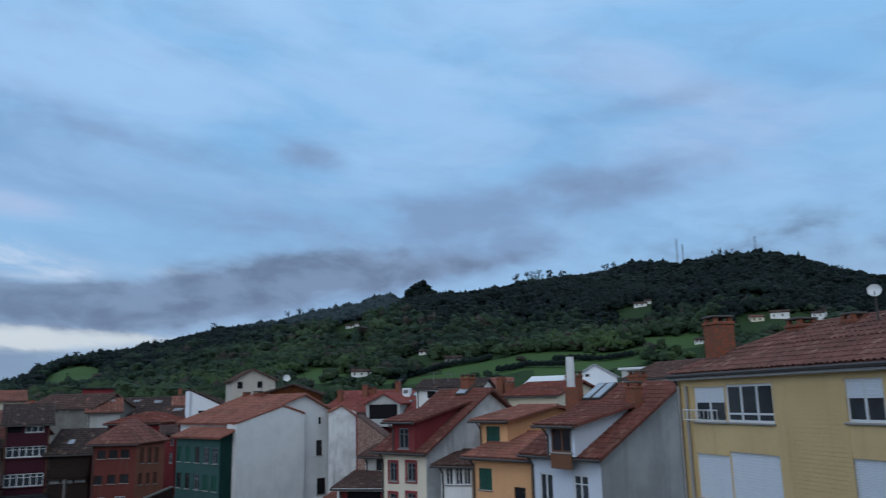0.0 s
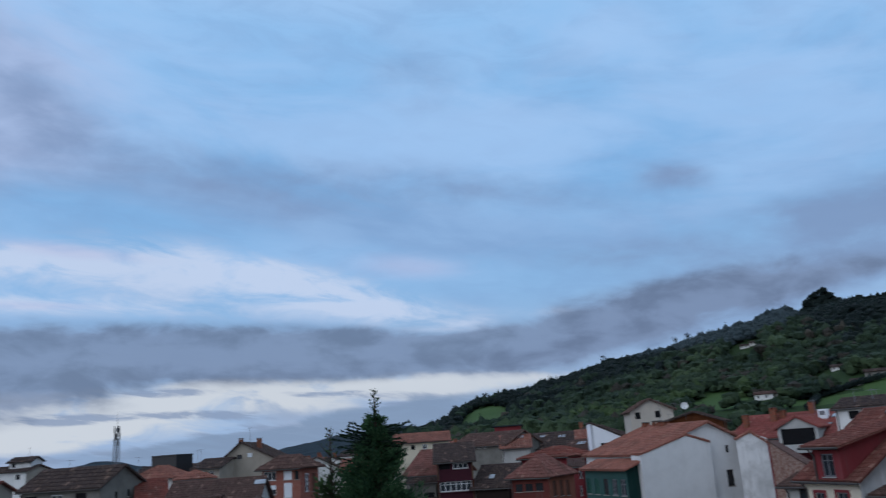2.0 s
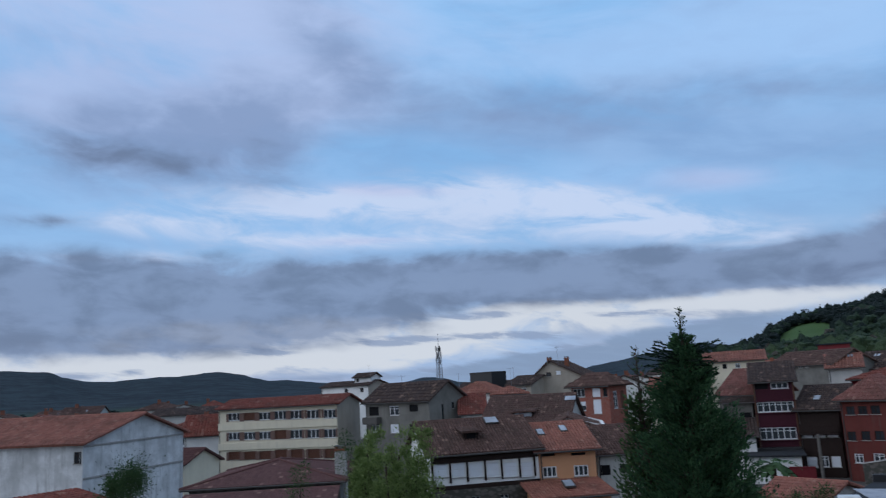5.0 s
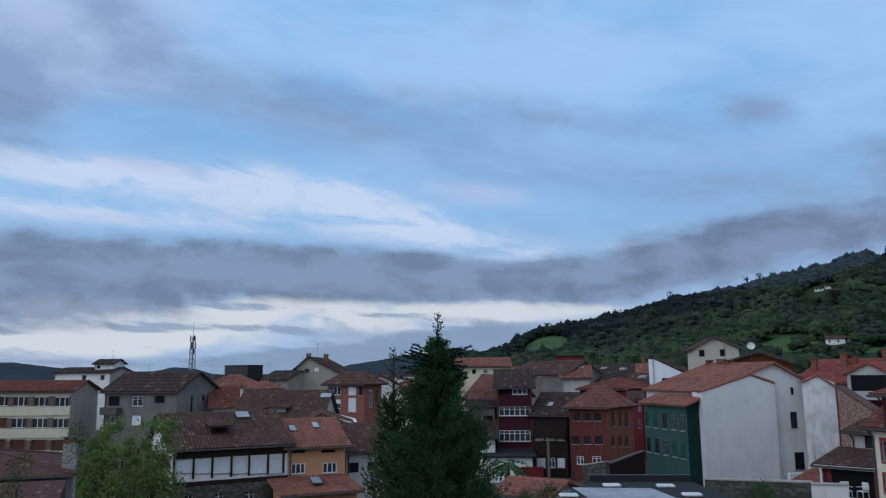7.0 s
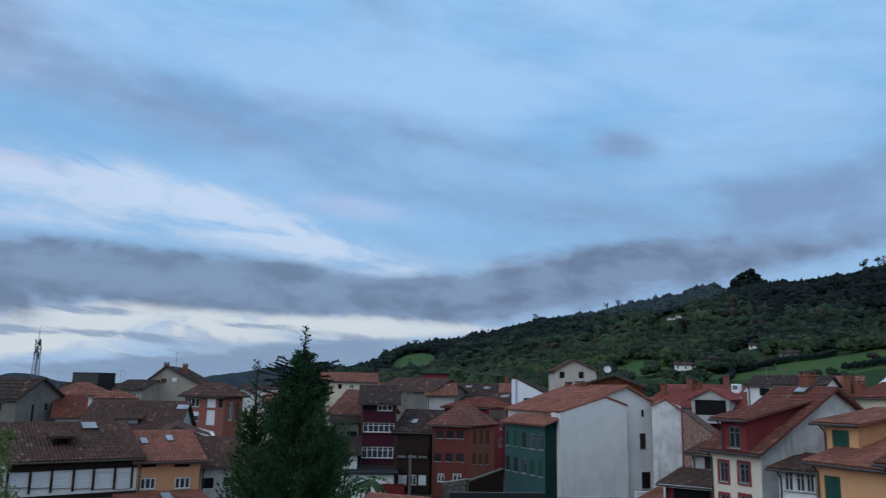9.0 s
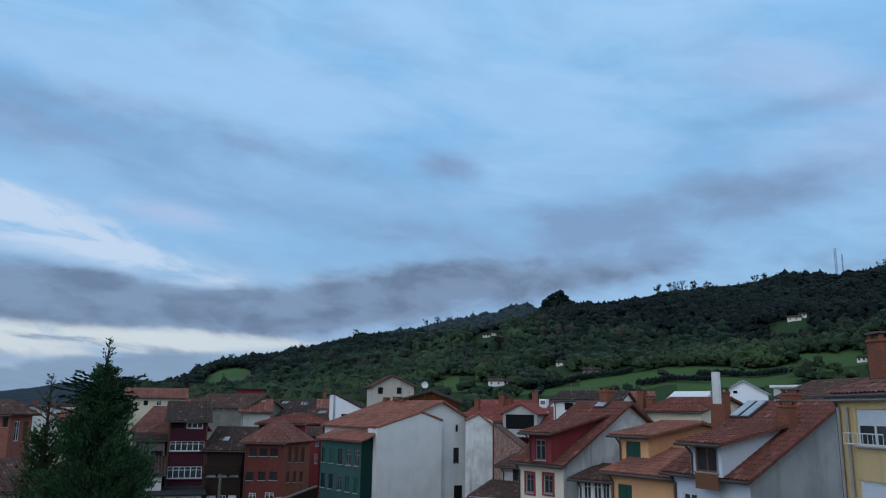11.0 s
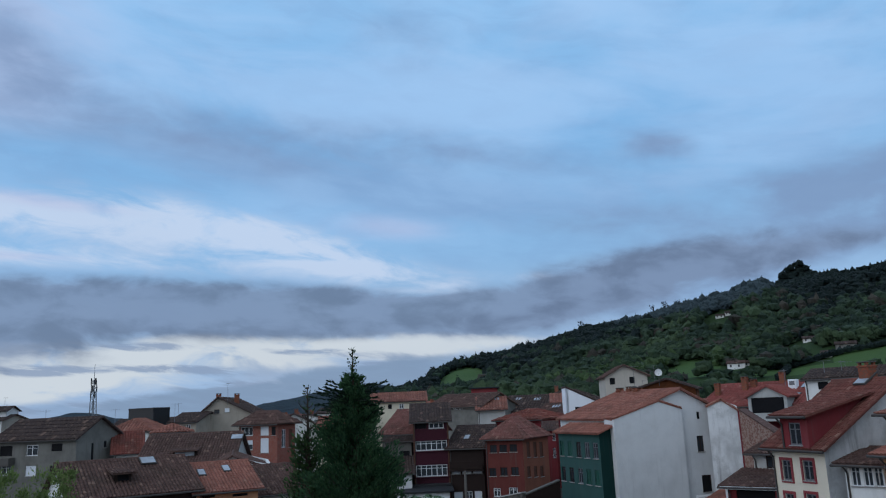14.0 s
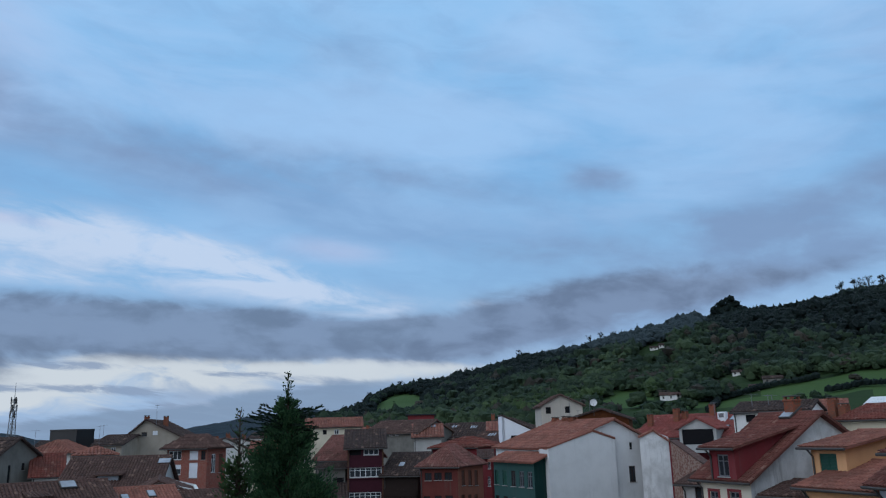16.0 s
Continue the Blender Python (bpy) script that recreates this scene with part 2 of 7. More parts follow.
def foliage(name, dark, light, lumps=0.0):
    mat, n, bsdf, pos, geo = material(name, 0.75)
    col = n.mix(geo.outputs["Random Per Island"], dark, light)
    col = n.mix(n.m("MULTIPLY", n.noise(pos, 0.09, 4), 0.6), col, dim(dark, 0.6))
    if lumps == 1:
        stand = n.noise(pos, 0.06, 3, 0.6)
        col = n.mix(n.step(stand, 0.35, 0.65, 0.0, 0.7), col, n.mix(geo.outputs["Random Per Island"], dim(dark, 0.7), dim(dark, 1.6)))
        col = n.mix(n.step(n.noise(pos, 0.012, 4, 0.6), 0.5, 0.62, 0.0, 0.55), col, dim(light, 1.25))
    if lumps:
        leafy = n.noise(pos, 0.9, 5, 0.75)
        col = n.mix(n.step(leafy, 0.54, 0.40, 0.0, 0.3), col, dim(dark, 0.7))
        bump(n, bsdf, leafy, 0.8, 1.0)
    n.put(bsdf.inputs["Base Color"], col)
    return mat


def brickwork(name, c, joint=(0.3, 0.28, 0.25), fine=1.0):
    mat, n, bsdf, pos, _ = material(name, 0.9)
    v = n.add("ShaderNodeTexVoronoi")
    n.put(v.inputs["Vector"], n.scaled(pos, (2.6 * fine, 2.6 * fine, 4.5 * fine)))
    v.inputs["Scale"].default_value = 1.0
    shade = n.noise(pos, 1.2, 5)
    col = n.mix(n.step(v.outputs["Distance"], 0.35, 0.62), n.mix(shade, dim(c, 0.6), dim(c, 1.35)), joint)
    n.put(bsdf.inputs["Base Color"], col)
    bump(n, bsdf, v.outputs["Distance"], -0.5, 0.04)
    return mat


M = {
    "tile_orange": roofing("tile_orange", (0.275, 0.112, 0.084), 0.4),
    "tile_red": roofing("tile_red", (0.185, 0.055, 0.042), 0.45),
    "tile_pink": roofing("tile_pink", (0.20, 0.086, 0.073), 0.5),
    "tile_rose": roofing("tile_rose", (0.17, 0.078, 0.066), 0.55),
    "tile_brown": roofing("tile_brown", (0.100, 0.058, 0.050), 0.6),
    "tile_dark": roofing("tile_dark", (0.060, 0.043, 0.040), 0.6),
    "tile_maroon": roofing("tile_maroon", (0.098, 0.046, 0.043), 0.1),
    "white_wall": plaster("white_wall", (0.74, 0.74, 0.73), 0.22),
    "pale_wall": plaster("pale_wall", (0.48, 0.48, 0.465), 0.4),
    "stained_wall": plaster("stained_wall", (0.66, 0.67, 0.68), 0.95),
    "grey_wall": plaster("grey_wall", (0.19, 0.185, 0.17), 0.8),
    "blue_wall": plaster("blue_wall", (0.62, 0.67, 0.76), 0.15),
    "cream_wall": plaster("cream_wall", (0.66, 0.60, 0.47), 0.2),
    "sand_wall": plaster("sand_wall", (0.50, 0.455, 0.40), 0.25),
    "ivory_wall": plaster("ivory_wall", (0.72, 0.64, 0.52), 0.15),
    "yellow_wall": plaster("yellow_wall", (0.64, 0.46, 0.235), 0.25),
    "orange_wall": plaster("orange_wall", (0.72, 0.39, 0.20), 0.2),
    "apricot_wall": plaster("apricot_wall", (0.56, 0.29, 0.16), 0.2),
    "red_wall": plaster("red_wall", (0.135, 0.038, 0.032), 0.5),
    "crimson_wall": plaster("crimson_wall", (0.22, 0.04, 0.045), 0.35),
    "brick_wall": brickwork("brick_wall", (0.26, 0.075, 0.055), (0.26, 0.12, 0.095), 2.0),
    "rubble_wall": brickwork("rubble_wall", (0.20, 0.095, 0.075), (0.30, 0.21, 0.17), 1.5),
    "green_wall": plaster("green_wall", (0.038, 0.088, 0.082), 0.3),
    # darker copy of green_wall for the bay's shaded face, shade put into the colour
    "green_shaded": plaster("green_shaded", (0.008, 0.036, 0.033), 0.2),
    "purple_wood": plain("purple_wood", (0.05, 0.012, 0.02), 0.6),
    "wood_dark": plain("wood_dark", (0.024, 0.015, 0.013), 0.6),
    "wood_brown": plain("wood_brown", (0.09, 0.045, 0.03), 0.6),
    "black_metal": plain("black_metal", (0.012, 0.012, 0.014), 0.5),
    "pvc": plain("pvc", (0.64, 0.66, 0.68), 0.4, vary=0.06),
    "shutter": plain("shutter", (0.66, 0.69, 0.74), 0.5, vary=0.08),
    "shutter_taupe": plain("shutter_taupe", (0.16, 0.10, 0.085), 0.6),
    "shutter_brown": plain("shutter_brown", (0.11, 0.05, 0.035), 0.6),
    "shutter_green": plain("shutter_green", (0.012, 0.07, 0.05), 0.5),
    "trim_red": plain("trim_red", (0.25, 0.05, 0.055), 0.6),
    "stone_sill": plain("stone_sill", (0.30, 0.29, 0.28), 0.8),
    "concrete": plain("concrete", (0.35, 0.34, 0.33), 0.9),
    "terracotta": brickwork("terracotta", (0.27, 0.08, 0.047), (0.16, 0.08, 0.055), 2.6),
    "zinc": plain("zinc", (0.075, 0.07, 0.068), 0.6, 0.2),
    "steel": plain("steel", (0.16, 0.17, 0.19), 0.5, 0.4),
    # near-black fill that paints the shade inside open windows and doors
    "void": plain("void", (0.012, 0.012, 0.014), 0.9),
    "glass": glass_dark("glass"),
    "skylight_glass": glass_dark("skylight_glass", (0.25, 0.28, 0.32)),
    "curtain": plain("curtain", (0.6, 0.6, 0.6), 0.9),
    "bark": plain("bark", (0.06, 0.045, 0.035), 0.95),
    "leaf_cypress": foliage("leaf_cypress", (0.020, 0.056, 0.030), (0.078, 0.165, 0.072)),
    "leaf_willow": foliage("leaf_willow", (0.11, 0.17, 0.05), (0.25, 0.33, 0.12)),
    "leaf_shrub": foliage("leaf_shrub", (0.03, 0.065, 0.03), (0.09, 0.15, 0.055)),
    "wood_hill": foliage("wood_hill", (0.006, 0.013, 0.013), (0.014, 0.024, 0.020), 1),
    "asphalt_roof": plain("asphalt_roof", (0.028, 0.03, 0.034), 0.85, vary=0.4, scale=0.8),
    "membrane": plaster("membrane", (0.36, 0.39, 0.44), 0.7),
    "rust": plain("rust", (0.10, 0.035, 0.014), 0.85, vary=0.75, scale=1.5),
    "zinc_roof": plain("zinc_roof", (0.30, 0.31, 0.33), 0.6),
    "white_gable": plaster("white_gable", (0.66, 0.67, 0.68), 0.3),
    "white_bright": plaster("white_bright", (0.80, 0.83, 0.88), 0.05),
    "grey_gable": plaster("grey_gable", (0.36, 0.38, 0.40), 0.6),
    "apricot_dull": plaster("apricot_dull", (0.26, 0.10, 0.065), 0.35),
    "tile_pinkred": roofing("tile_pinkred", (0.25, 0.072, 0.062), 0.3),
    "tile_maroonbrown": roofing("tile_maroonbrown", (0.16, 0.058, 0.047), 0.35),
    "white_sheet": plain("white_sheet", (0.72, 0.75, 0.78), 0.6, vary=0.1),
    "wood_light": foliage("wood_light", (0.020, 0.038, 0.021), (0.054, 0.083, 0.040), 1),
    "wood_mid": foliage("wood_mid", (0.015, 0.030, 0.020), (0.034, 0.056, 0.031), 1),
    "wood_fresh": foliage("wood_fresh", (0.032, 0.060, 0.024), (0.075, 0.118, 0.046), 0.5),
    # ridge trees with the blue of distant haze mixed into the leaf colour
    "wood_hazed": foliage("wood_hazed", (0.036, 0.055, 0.064), (0.054, 0.078, 0.086), 0.5),
    "wood_bare": foliage("wood_bare", (0.040, 0.038, 0.032), (0.070, 0.063, 0.050), 0.5),
    "leaf_young": foliage("leaf_young", (0.03, 0.07, 0.02), (0.08, 0.14, 0.05)),
    "red_fence": plain("red_fence", (0.14, 0.02, 0.025), 0.6),
    "rubble_grey": brickwork("rubble_grey", (0.11, 0.10, 0.09), (0.06, 0.058, 0.05)),
    "brown_timber": plain("brown_timber", (0.16, 0.065, 0.03), 0.5),
    "dish": plain("dish", (0.6, 0.62, 0.63), 0.4),
    "leaf_dark": foliage("leaf_dark", (0.008, 0.018, 0.012), (0.025, 0.05, 0.028)),
    "yellow_brick": plaster("yellow_brick", (0.60, 0.43, 0.215), 0.2),
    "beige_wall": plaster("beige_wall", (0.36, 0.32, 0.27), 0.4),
    "concrete_dark": plain("concrete_dark", (0.10, 0.095, 0.09), 0.9),
    "glass_net": glass_dark("glass_net", (0.035, 0.04, 0.046)),
    "tile_single": roofing("tile_single", (0.17, 0.078, 0.066), 0.5, True),
    "stone_pole": plain("stone_pole", (0.13, 0.12, 0.11), 0.9),
    "frame_grey": plain("frame_grey", (0.13, 0.135, 0.15), 0.5, vary=0.15),
    "plastic": plain("plastic", (0.6, 0.6, 0.58), 0.4, vary=0.05),
}


# ---------------------------------------------------------------- mesh helpers
def mesh_of(name, verts, faces, mat):
    me = bpy.data.meshes.new(name)
    me.from_pydata(verts, [], faces)
    me.update()
    if mat:
        me.materials.append(mat)
    return me


def part(name, geo, mat, parent, label="", m=None):
    """Links geometry (verts, faces) as one mesh object under a thing or under a part."""
    ob = new(name, mesh_of(name, geo[0], geo[1], mat))
    ob.parent = parent
    if m is not None:
        ob.matrix_basis = m
    if label:
        ob["label"] = label
    return ob


def thing(name, m, label, category, group="", kind=""):
    ob = new(name)
    ob.matrix_basis = m
    return tagged(ob, label, category, group, kind)


def solid(name, geo, mat, m, label, category, group="", kind=""):
    ob = new(name, mesh_of(name, geo[0], geo[1], mat))
    ob.matrix_basis = m
    return tagged(ob, label, category, group, kind)


BOX_FACES = [(0, 3, 2, 1), (4, 5, 6, 7), (0, 1, 5, 4), (1, 2, 6, 5), (2, 3, 7, 6), (3, 0, 4, 7)]


def box(x0, y0, z0, x1, y1, z1):
    return [(x0, y0, z0), (x1, y0, z0), (x1, y1, z0), (x0, y1, z0), (x0, y0, z1), (x1, y0, z1), (x1, y1, z1), (x0, y1, z1)], list(BOX_FACES)


def join(*geos):
    v, f = [], []
    for gv, gf in geos:
        k = len(v)
        v += gv
        f += [tuple(i + k for i in q) for q in gf]
    return v, f


def bevel_box(x0, y0, z0, x1, y1, z1, b=0.02):
    bm = bmesh.new()
    bmesh.ops.create_cube(bm, size=1)
    for v in bm.verts:
        v.co = Vector(((x0 + x1) / 2 + v.co.x * (x1 - x0), (y0 + y1) / 2 + v.co.y * (y1 - y0), (z0 + z1) / 2 + v.co.z * (z1 - z0)))
    bmesh.ops.bevel(bm, geom=bm.edges[:], offset=b, segments=1, affect="EDGES")
    bm.verts.index_update()
    out = [tuple(v.co) for v in bm.verts], [tuple(v.index for v in f.verts) for f in bm.faces]
    bm.free()
    return out


def tube(points, radii, sides=8):
    """A tapered tube along points."""
    v, f = [], []
    pts = [Vector(p) for p in points]
    for i, p in enumerate(pts):
        way = (pts[min(i + 1, len(pts) - 1)] - pts[max(i - 1, 0)]).normalized()
        a = way.orthogonal().normalized()
        b = way.cross(a)
        for k in range(sides):
            t = 2 * math.pi * k / sides
            v.append(tuple(p + (a * math.cos(t) + b * math.sin(t)) * radii[i]))
    for i in range(len(pts) - 1):
        for k in range(sides):
            f.append((i * sides + k, i * sides + (k + 1) % sides, (i + 1) * sides + (k + 1) % sides, (i + 1) * sides + k))
    f.append(tuple(range(sides))[::-1])
    f.append(tuple(range((len(pts) - 1) * sides, len(pts) * sides)))
    return v, f


def tiled(e0, e1, r1, r0, pitch=0.24, lift=0.05, thick=0.1, first=0):
    """A roof slope from the eave e0-e1 up to the ridge r0-r1, laid with overlapping barrel tiles on a slab."""
    e0, e1, r0, r1 = (Vector(p) for p in (e0, e1, r0, r1))
    right = (e1 - e0).normalized()
    up = (r0 - e0) - right * (r0 - e0).dot(right)
    length = up.length
    up.normalize()
    out = right.cross(up)
    width = (e1 - e0).length
    a, b = (r0 - e0).dot(right), (r1 - e0).dot(right)
    nu, nv = max(2, int(width / pitch)), max(2, int(length / (pitch * 1.6)))
    v, f = [], []
    for j in range(first, nv):
        s0, s1 = j / nv, min(1.0, (j + 1.25) / nv)
        lo, hi = a * (s0 + s1) / 2, width + (b - width) * (s0 + s1) / 2
        for i in range(nu):
            x0, x1 = width * i / nu, width * (i + 1) / nu
            if x1 < lo + 0.02 or x0 > hi - 0.02:
                continue
            x0, x1 = max(x0, lo), min(x1, hi)
            k = len(v)
            jog = random.uniform(-0.02, 0.02)
            for s, h in ((s0, lift * 0.6), (s1, 0.0)):
                for q, hump in ((0, 0.0), (0.3, 1.0), (0.62, 1.0), (0.92, 0.0)):
                    p = e0 + right * (x0 + (x1 - x0) * q) + up * (length * s + jog) + out * (h + hump * lift + 0.004)
                    v.append(tuple(p))
            f += [(k, k + 1, k + 5, k + 4), (k + 1, k + 2, k + 6, k + 5), (k + 2, k + 3, k + 7, k + 6), (k, k + 3, k + 2, k + 1)]
    k = len(v)
    for p in (e0, e1, r1, r0):
        v.append(tuple(p))
    for p in (e0, e1, r1, r0):
        v.append(tuple(p - out * thick))
    f += [(k + 0, k + 1, k + 2, k + 3), (k + 7, k + 6, k + 5, k + 4)] + [(k + i, k + 4 + i, k + 4 + (i + 1) % 4, k + (i + 1) % 4) for i in range(4)]
    return v, f


def wall_panel(width, z0, z1, holes, deep=0.14):
    """A wall in the plane y = 0 that faces -y, with real openings and their reveals."""
    xs = sorted({0.0, width, *(h[0] for h in holes), *(h[0] + h[2] for h in holes)})
    zs = sorted({z0, z1, *(h[1] for h in holes), *(h[1] + h[3] for h in holes)})
    xs, zs = [x for x in xs if 0 <= x <= width], [z for z in zs if z0 <= z <= z1]
    v, f = [], []
    for x0, x1 in zip(xs, xs[1:]):
        for a, b in zip(zs, zs[1:]):
            cx, cz = (x0 + x1) / 2, (a + b) / 2
            if any(h[0] < cx < h[0] + h[2] and h[1] < cz < h[1] + h[3] for h in holes):
                continue
            k = len(v)
            v += [(x0, 0, a), (x1, 0, a), (x1, 0, b), (x0, 0, b)]
            f.append((k, k + 1, k + 2, k + 3))
    for h in holes:
        x0, a, x1, b = h[0], h[1], h[0] + h[2], h[1] + h[3]
        k = len(v)
        v += [(x0, 0, a), (x1, 0, a), (x1, 0, b), (x0, 0, b), (x0, deep, a), (x1, deep, a), (x1, deep, b), (x0, deep, b)]
        f += [(k + 0, k + 4, k + 5, k + 1), (k + 1, k + 5, k + 6, k + 2), (k + 2, k + 6, k + 7, k + 3), (k + 3, k + 7, k + 4, k + 0)]
    k = len(v)
    t = 0.3
    v += [(0, t, z0), (width, t, z0), (width, t, z1), (0, t, z1), (0, 0, z1), (width, 0, z1)]
    f += [(k + 3, k + 2, k + 1, k), (k + 4, k + 5, k + 2, k + 3)]
    return v, f


# style: frame material, number of lights, what fills it, surround material
STYLES = {
    "white": ("pvc", 2, "glass", None),
    "white3": ("pvc", 3, "glass", None),
    "dark": ("wood_dark", 2, "glass", None),
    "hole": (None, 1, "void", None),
    "shutter": ("pvc", 1, "shutter", None),
    "half": ("pvc", 2, "half", None),
    "brown": ("wood_brown", 1, "shutter_brown", None),
    "green": ("shutter_green", 2, "shutter_green", None),
    "redtrim": ("frame_grey", 2, "glass", "trim_red"),
    "curtain": ("pvc", 2, "curtain", None),
    "gallery": ("pvc", 6, "glass", None),
    "pale": ("pvc", 1, "blind", None),
    "white3c": ("pvc", 3, "curtain", None),
    "timber": ("brown_timber", 2, "curtain", None),
    "muntin": ("frame_grey", 2, "glass", None),
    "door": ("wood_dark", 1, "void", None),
}


def window(parent, m, u, z, w, h, style, sill=True):
    frame_mat, lights, fill, surround = STYLES[style]
    hub = new("window")
    hub.parent, hub.matrix_basis = parent, m @ pose(u, 0, z)
    y = 0.10
    b = min(0.08, w * 0.1)
    if frame_mat:
        bars = [box(0, y - 0.05, 0, b, y, h), box(w - b, y - 0.05, 0, w, y, h), box(b, y - 0.05, 0, w - b, y, b), box(b, y - 0.05, h - b, w - b, y, h)]
        for i in range(1, lights):
            x = w * i / lights
            bars.append(box(x - b * 0.5, y - 0.06, b, x + b * 0.5, y - 0.002, h - b))
        if style in ("dark", "redtrim", "muntin", "gallery", "white"):
            bars.append(box(b, y - 0.045, h * 0.68, w - b, y - 0.008, h * 0.68 + b * 0.6))
        if style == "white3c":
            bars.append(box(b, y - 0.045, h * 0.2, w - b, y - 0.008, h * 0.2 + b * 0.8))
        part("frame", join(*bars), M[frame_mat], hub)
        if sill:
            part("sill", bevel_box(-0.06, -0.08, -0.06, w + 0.06, 0.02, 0.0, 0.012), M["stone_sill"], hub)
    if fill == "half":
        part("roller_shutter", slatted(b, w - b, h * 0.55, h - b, y - 0.045), M["shutter"], hub)
    if fill in ("shutter", "shutter_brown", "shutter_green"):
        part("shutter", slatted(b, w - b, b, h - b, y - 0.03), M[fill], hub)
    elif fill == "blind":
        part("blind", slatted(b, w - b, b, h - b, y - 0.02, 0.3), M["shutter"], hub)
    else:
        # in open holes this is a black sheet in place of the unlit room
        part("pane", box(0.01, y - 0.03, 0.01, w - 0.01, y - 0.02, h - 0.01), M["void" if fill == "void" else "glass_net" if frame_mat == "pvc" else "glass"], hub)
    if fill == "curtain":
        for x0, x1 in ((b, w * 0.4), (w * 0.62, w - b)):
            part("curtain", box(x0, y - 0.019, h * 0.15, x1, y - 0.012, h - b), M["curtain"], hub)
    if surround:
        s = 0.14
        part("surround", join(box(-s, -0.05, -s, 0, 0.0, h + s), box(w, -0.05, -s, w + s, 0.0, h + s), box(0, -0.05, h, w, 0.0, h + s), box(0, -0.05, -s, w, 0.0, 0)), M[surround], hub)
    return hub


def slatted(x0, x1, z0, z1, y, pitch=0.06):
    """One rippled sheet of slats."""
    n = max(2, min(16, int((z1 - z0) / pitch)))
    d = (z1 - z0) / n
    v, f = [], []
    for i in range(n):
        for dz, dy in ((0.0, 0.006), (0.12, -0.008), (0.88, -0.008)):
            v += [(x0, y + dy, z0 + d * (i + dz)), (x1, y + dy, z0 + d * (i + dz))]
    v += [(x0, y + 0.006, z1), (x1, y + 0.006, z1)]
    rows = len(v) // 2
    f = [(2 * i, 2 * i + 1, 2 * i + 3, 2 * i + 2) for i in range(rows - 1)]
    v += [(x0, y + 0.016, z0), (x1, y + 0.016, z0), (x1, y + 0.016, z1), (x0, y + 0.016, z1)]
    k = 2 * rows
    f += [(k + 3, k + 2, k + 1, k), (0, k, k + 1, 1), (k - 2, k - 1, k + 2, k + 3)]
    return v, f


def chimney(parent, u, v, z0, z1, mat, w=0.7):
    c = part("chimney", bevel_box(u - w / 2, v - w / 2, z0, u + w / 2, v + w / 2, z1, 0.02), M[mat], parent)
    part("cap", bevel_box(u - w * 0.55, v - w * 0.55, z1, u + w * 0.55, v + w * 0.55, z1 + 0.12, 0.02), M["terracotta"], c)
    for dx, dy in ((-1, -1), (1, -1), (1, 1), (-1, 1)):
        x, y = u + dx * w * 0.36, v + dy * w * 0.36
        part("pier", box(x - 0.07, y - 0.07, z1 + 0.12, x + 0.07, y + 0.07, z1 + 0.28), M["terracotta"], c)
    part("cover", bevel_box(u - w * 0.54, v - w * 0.54, z1 + 0.28, u + w * 0.54, v + w * 0.54, z1 + 0.35, 0.015), M["concrete_dark"], c)


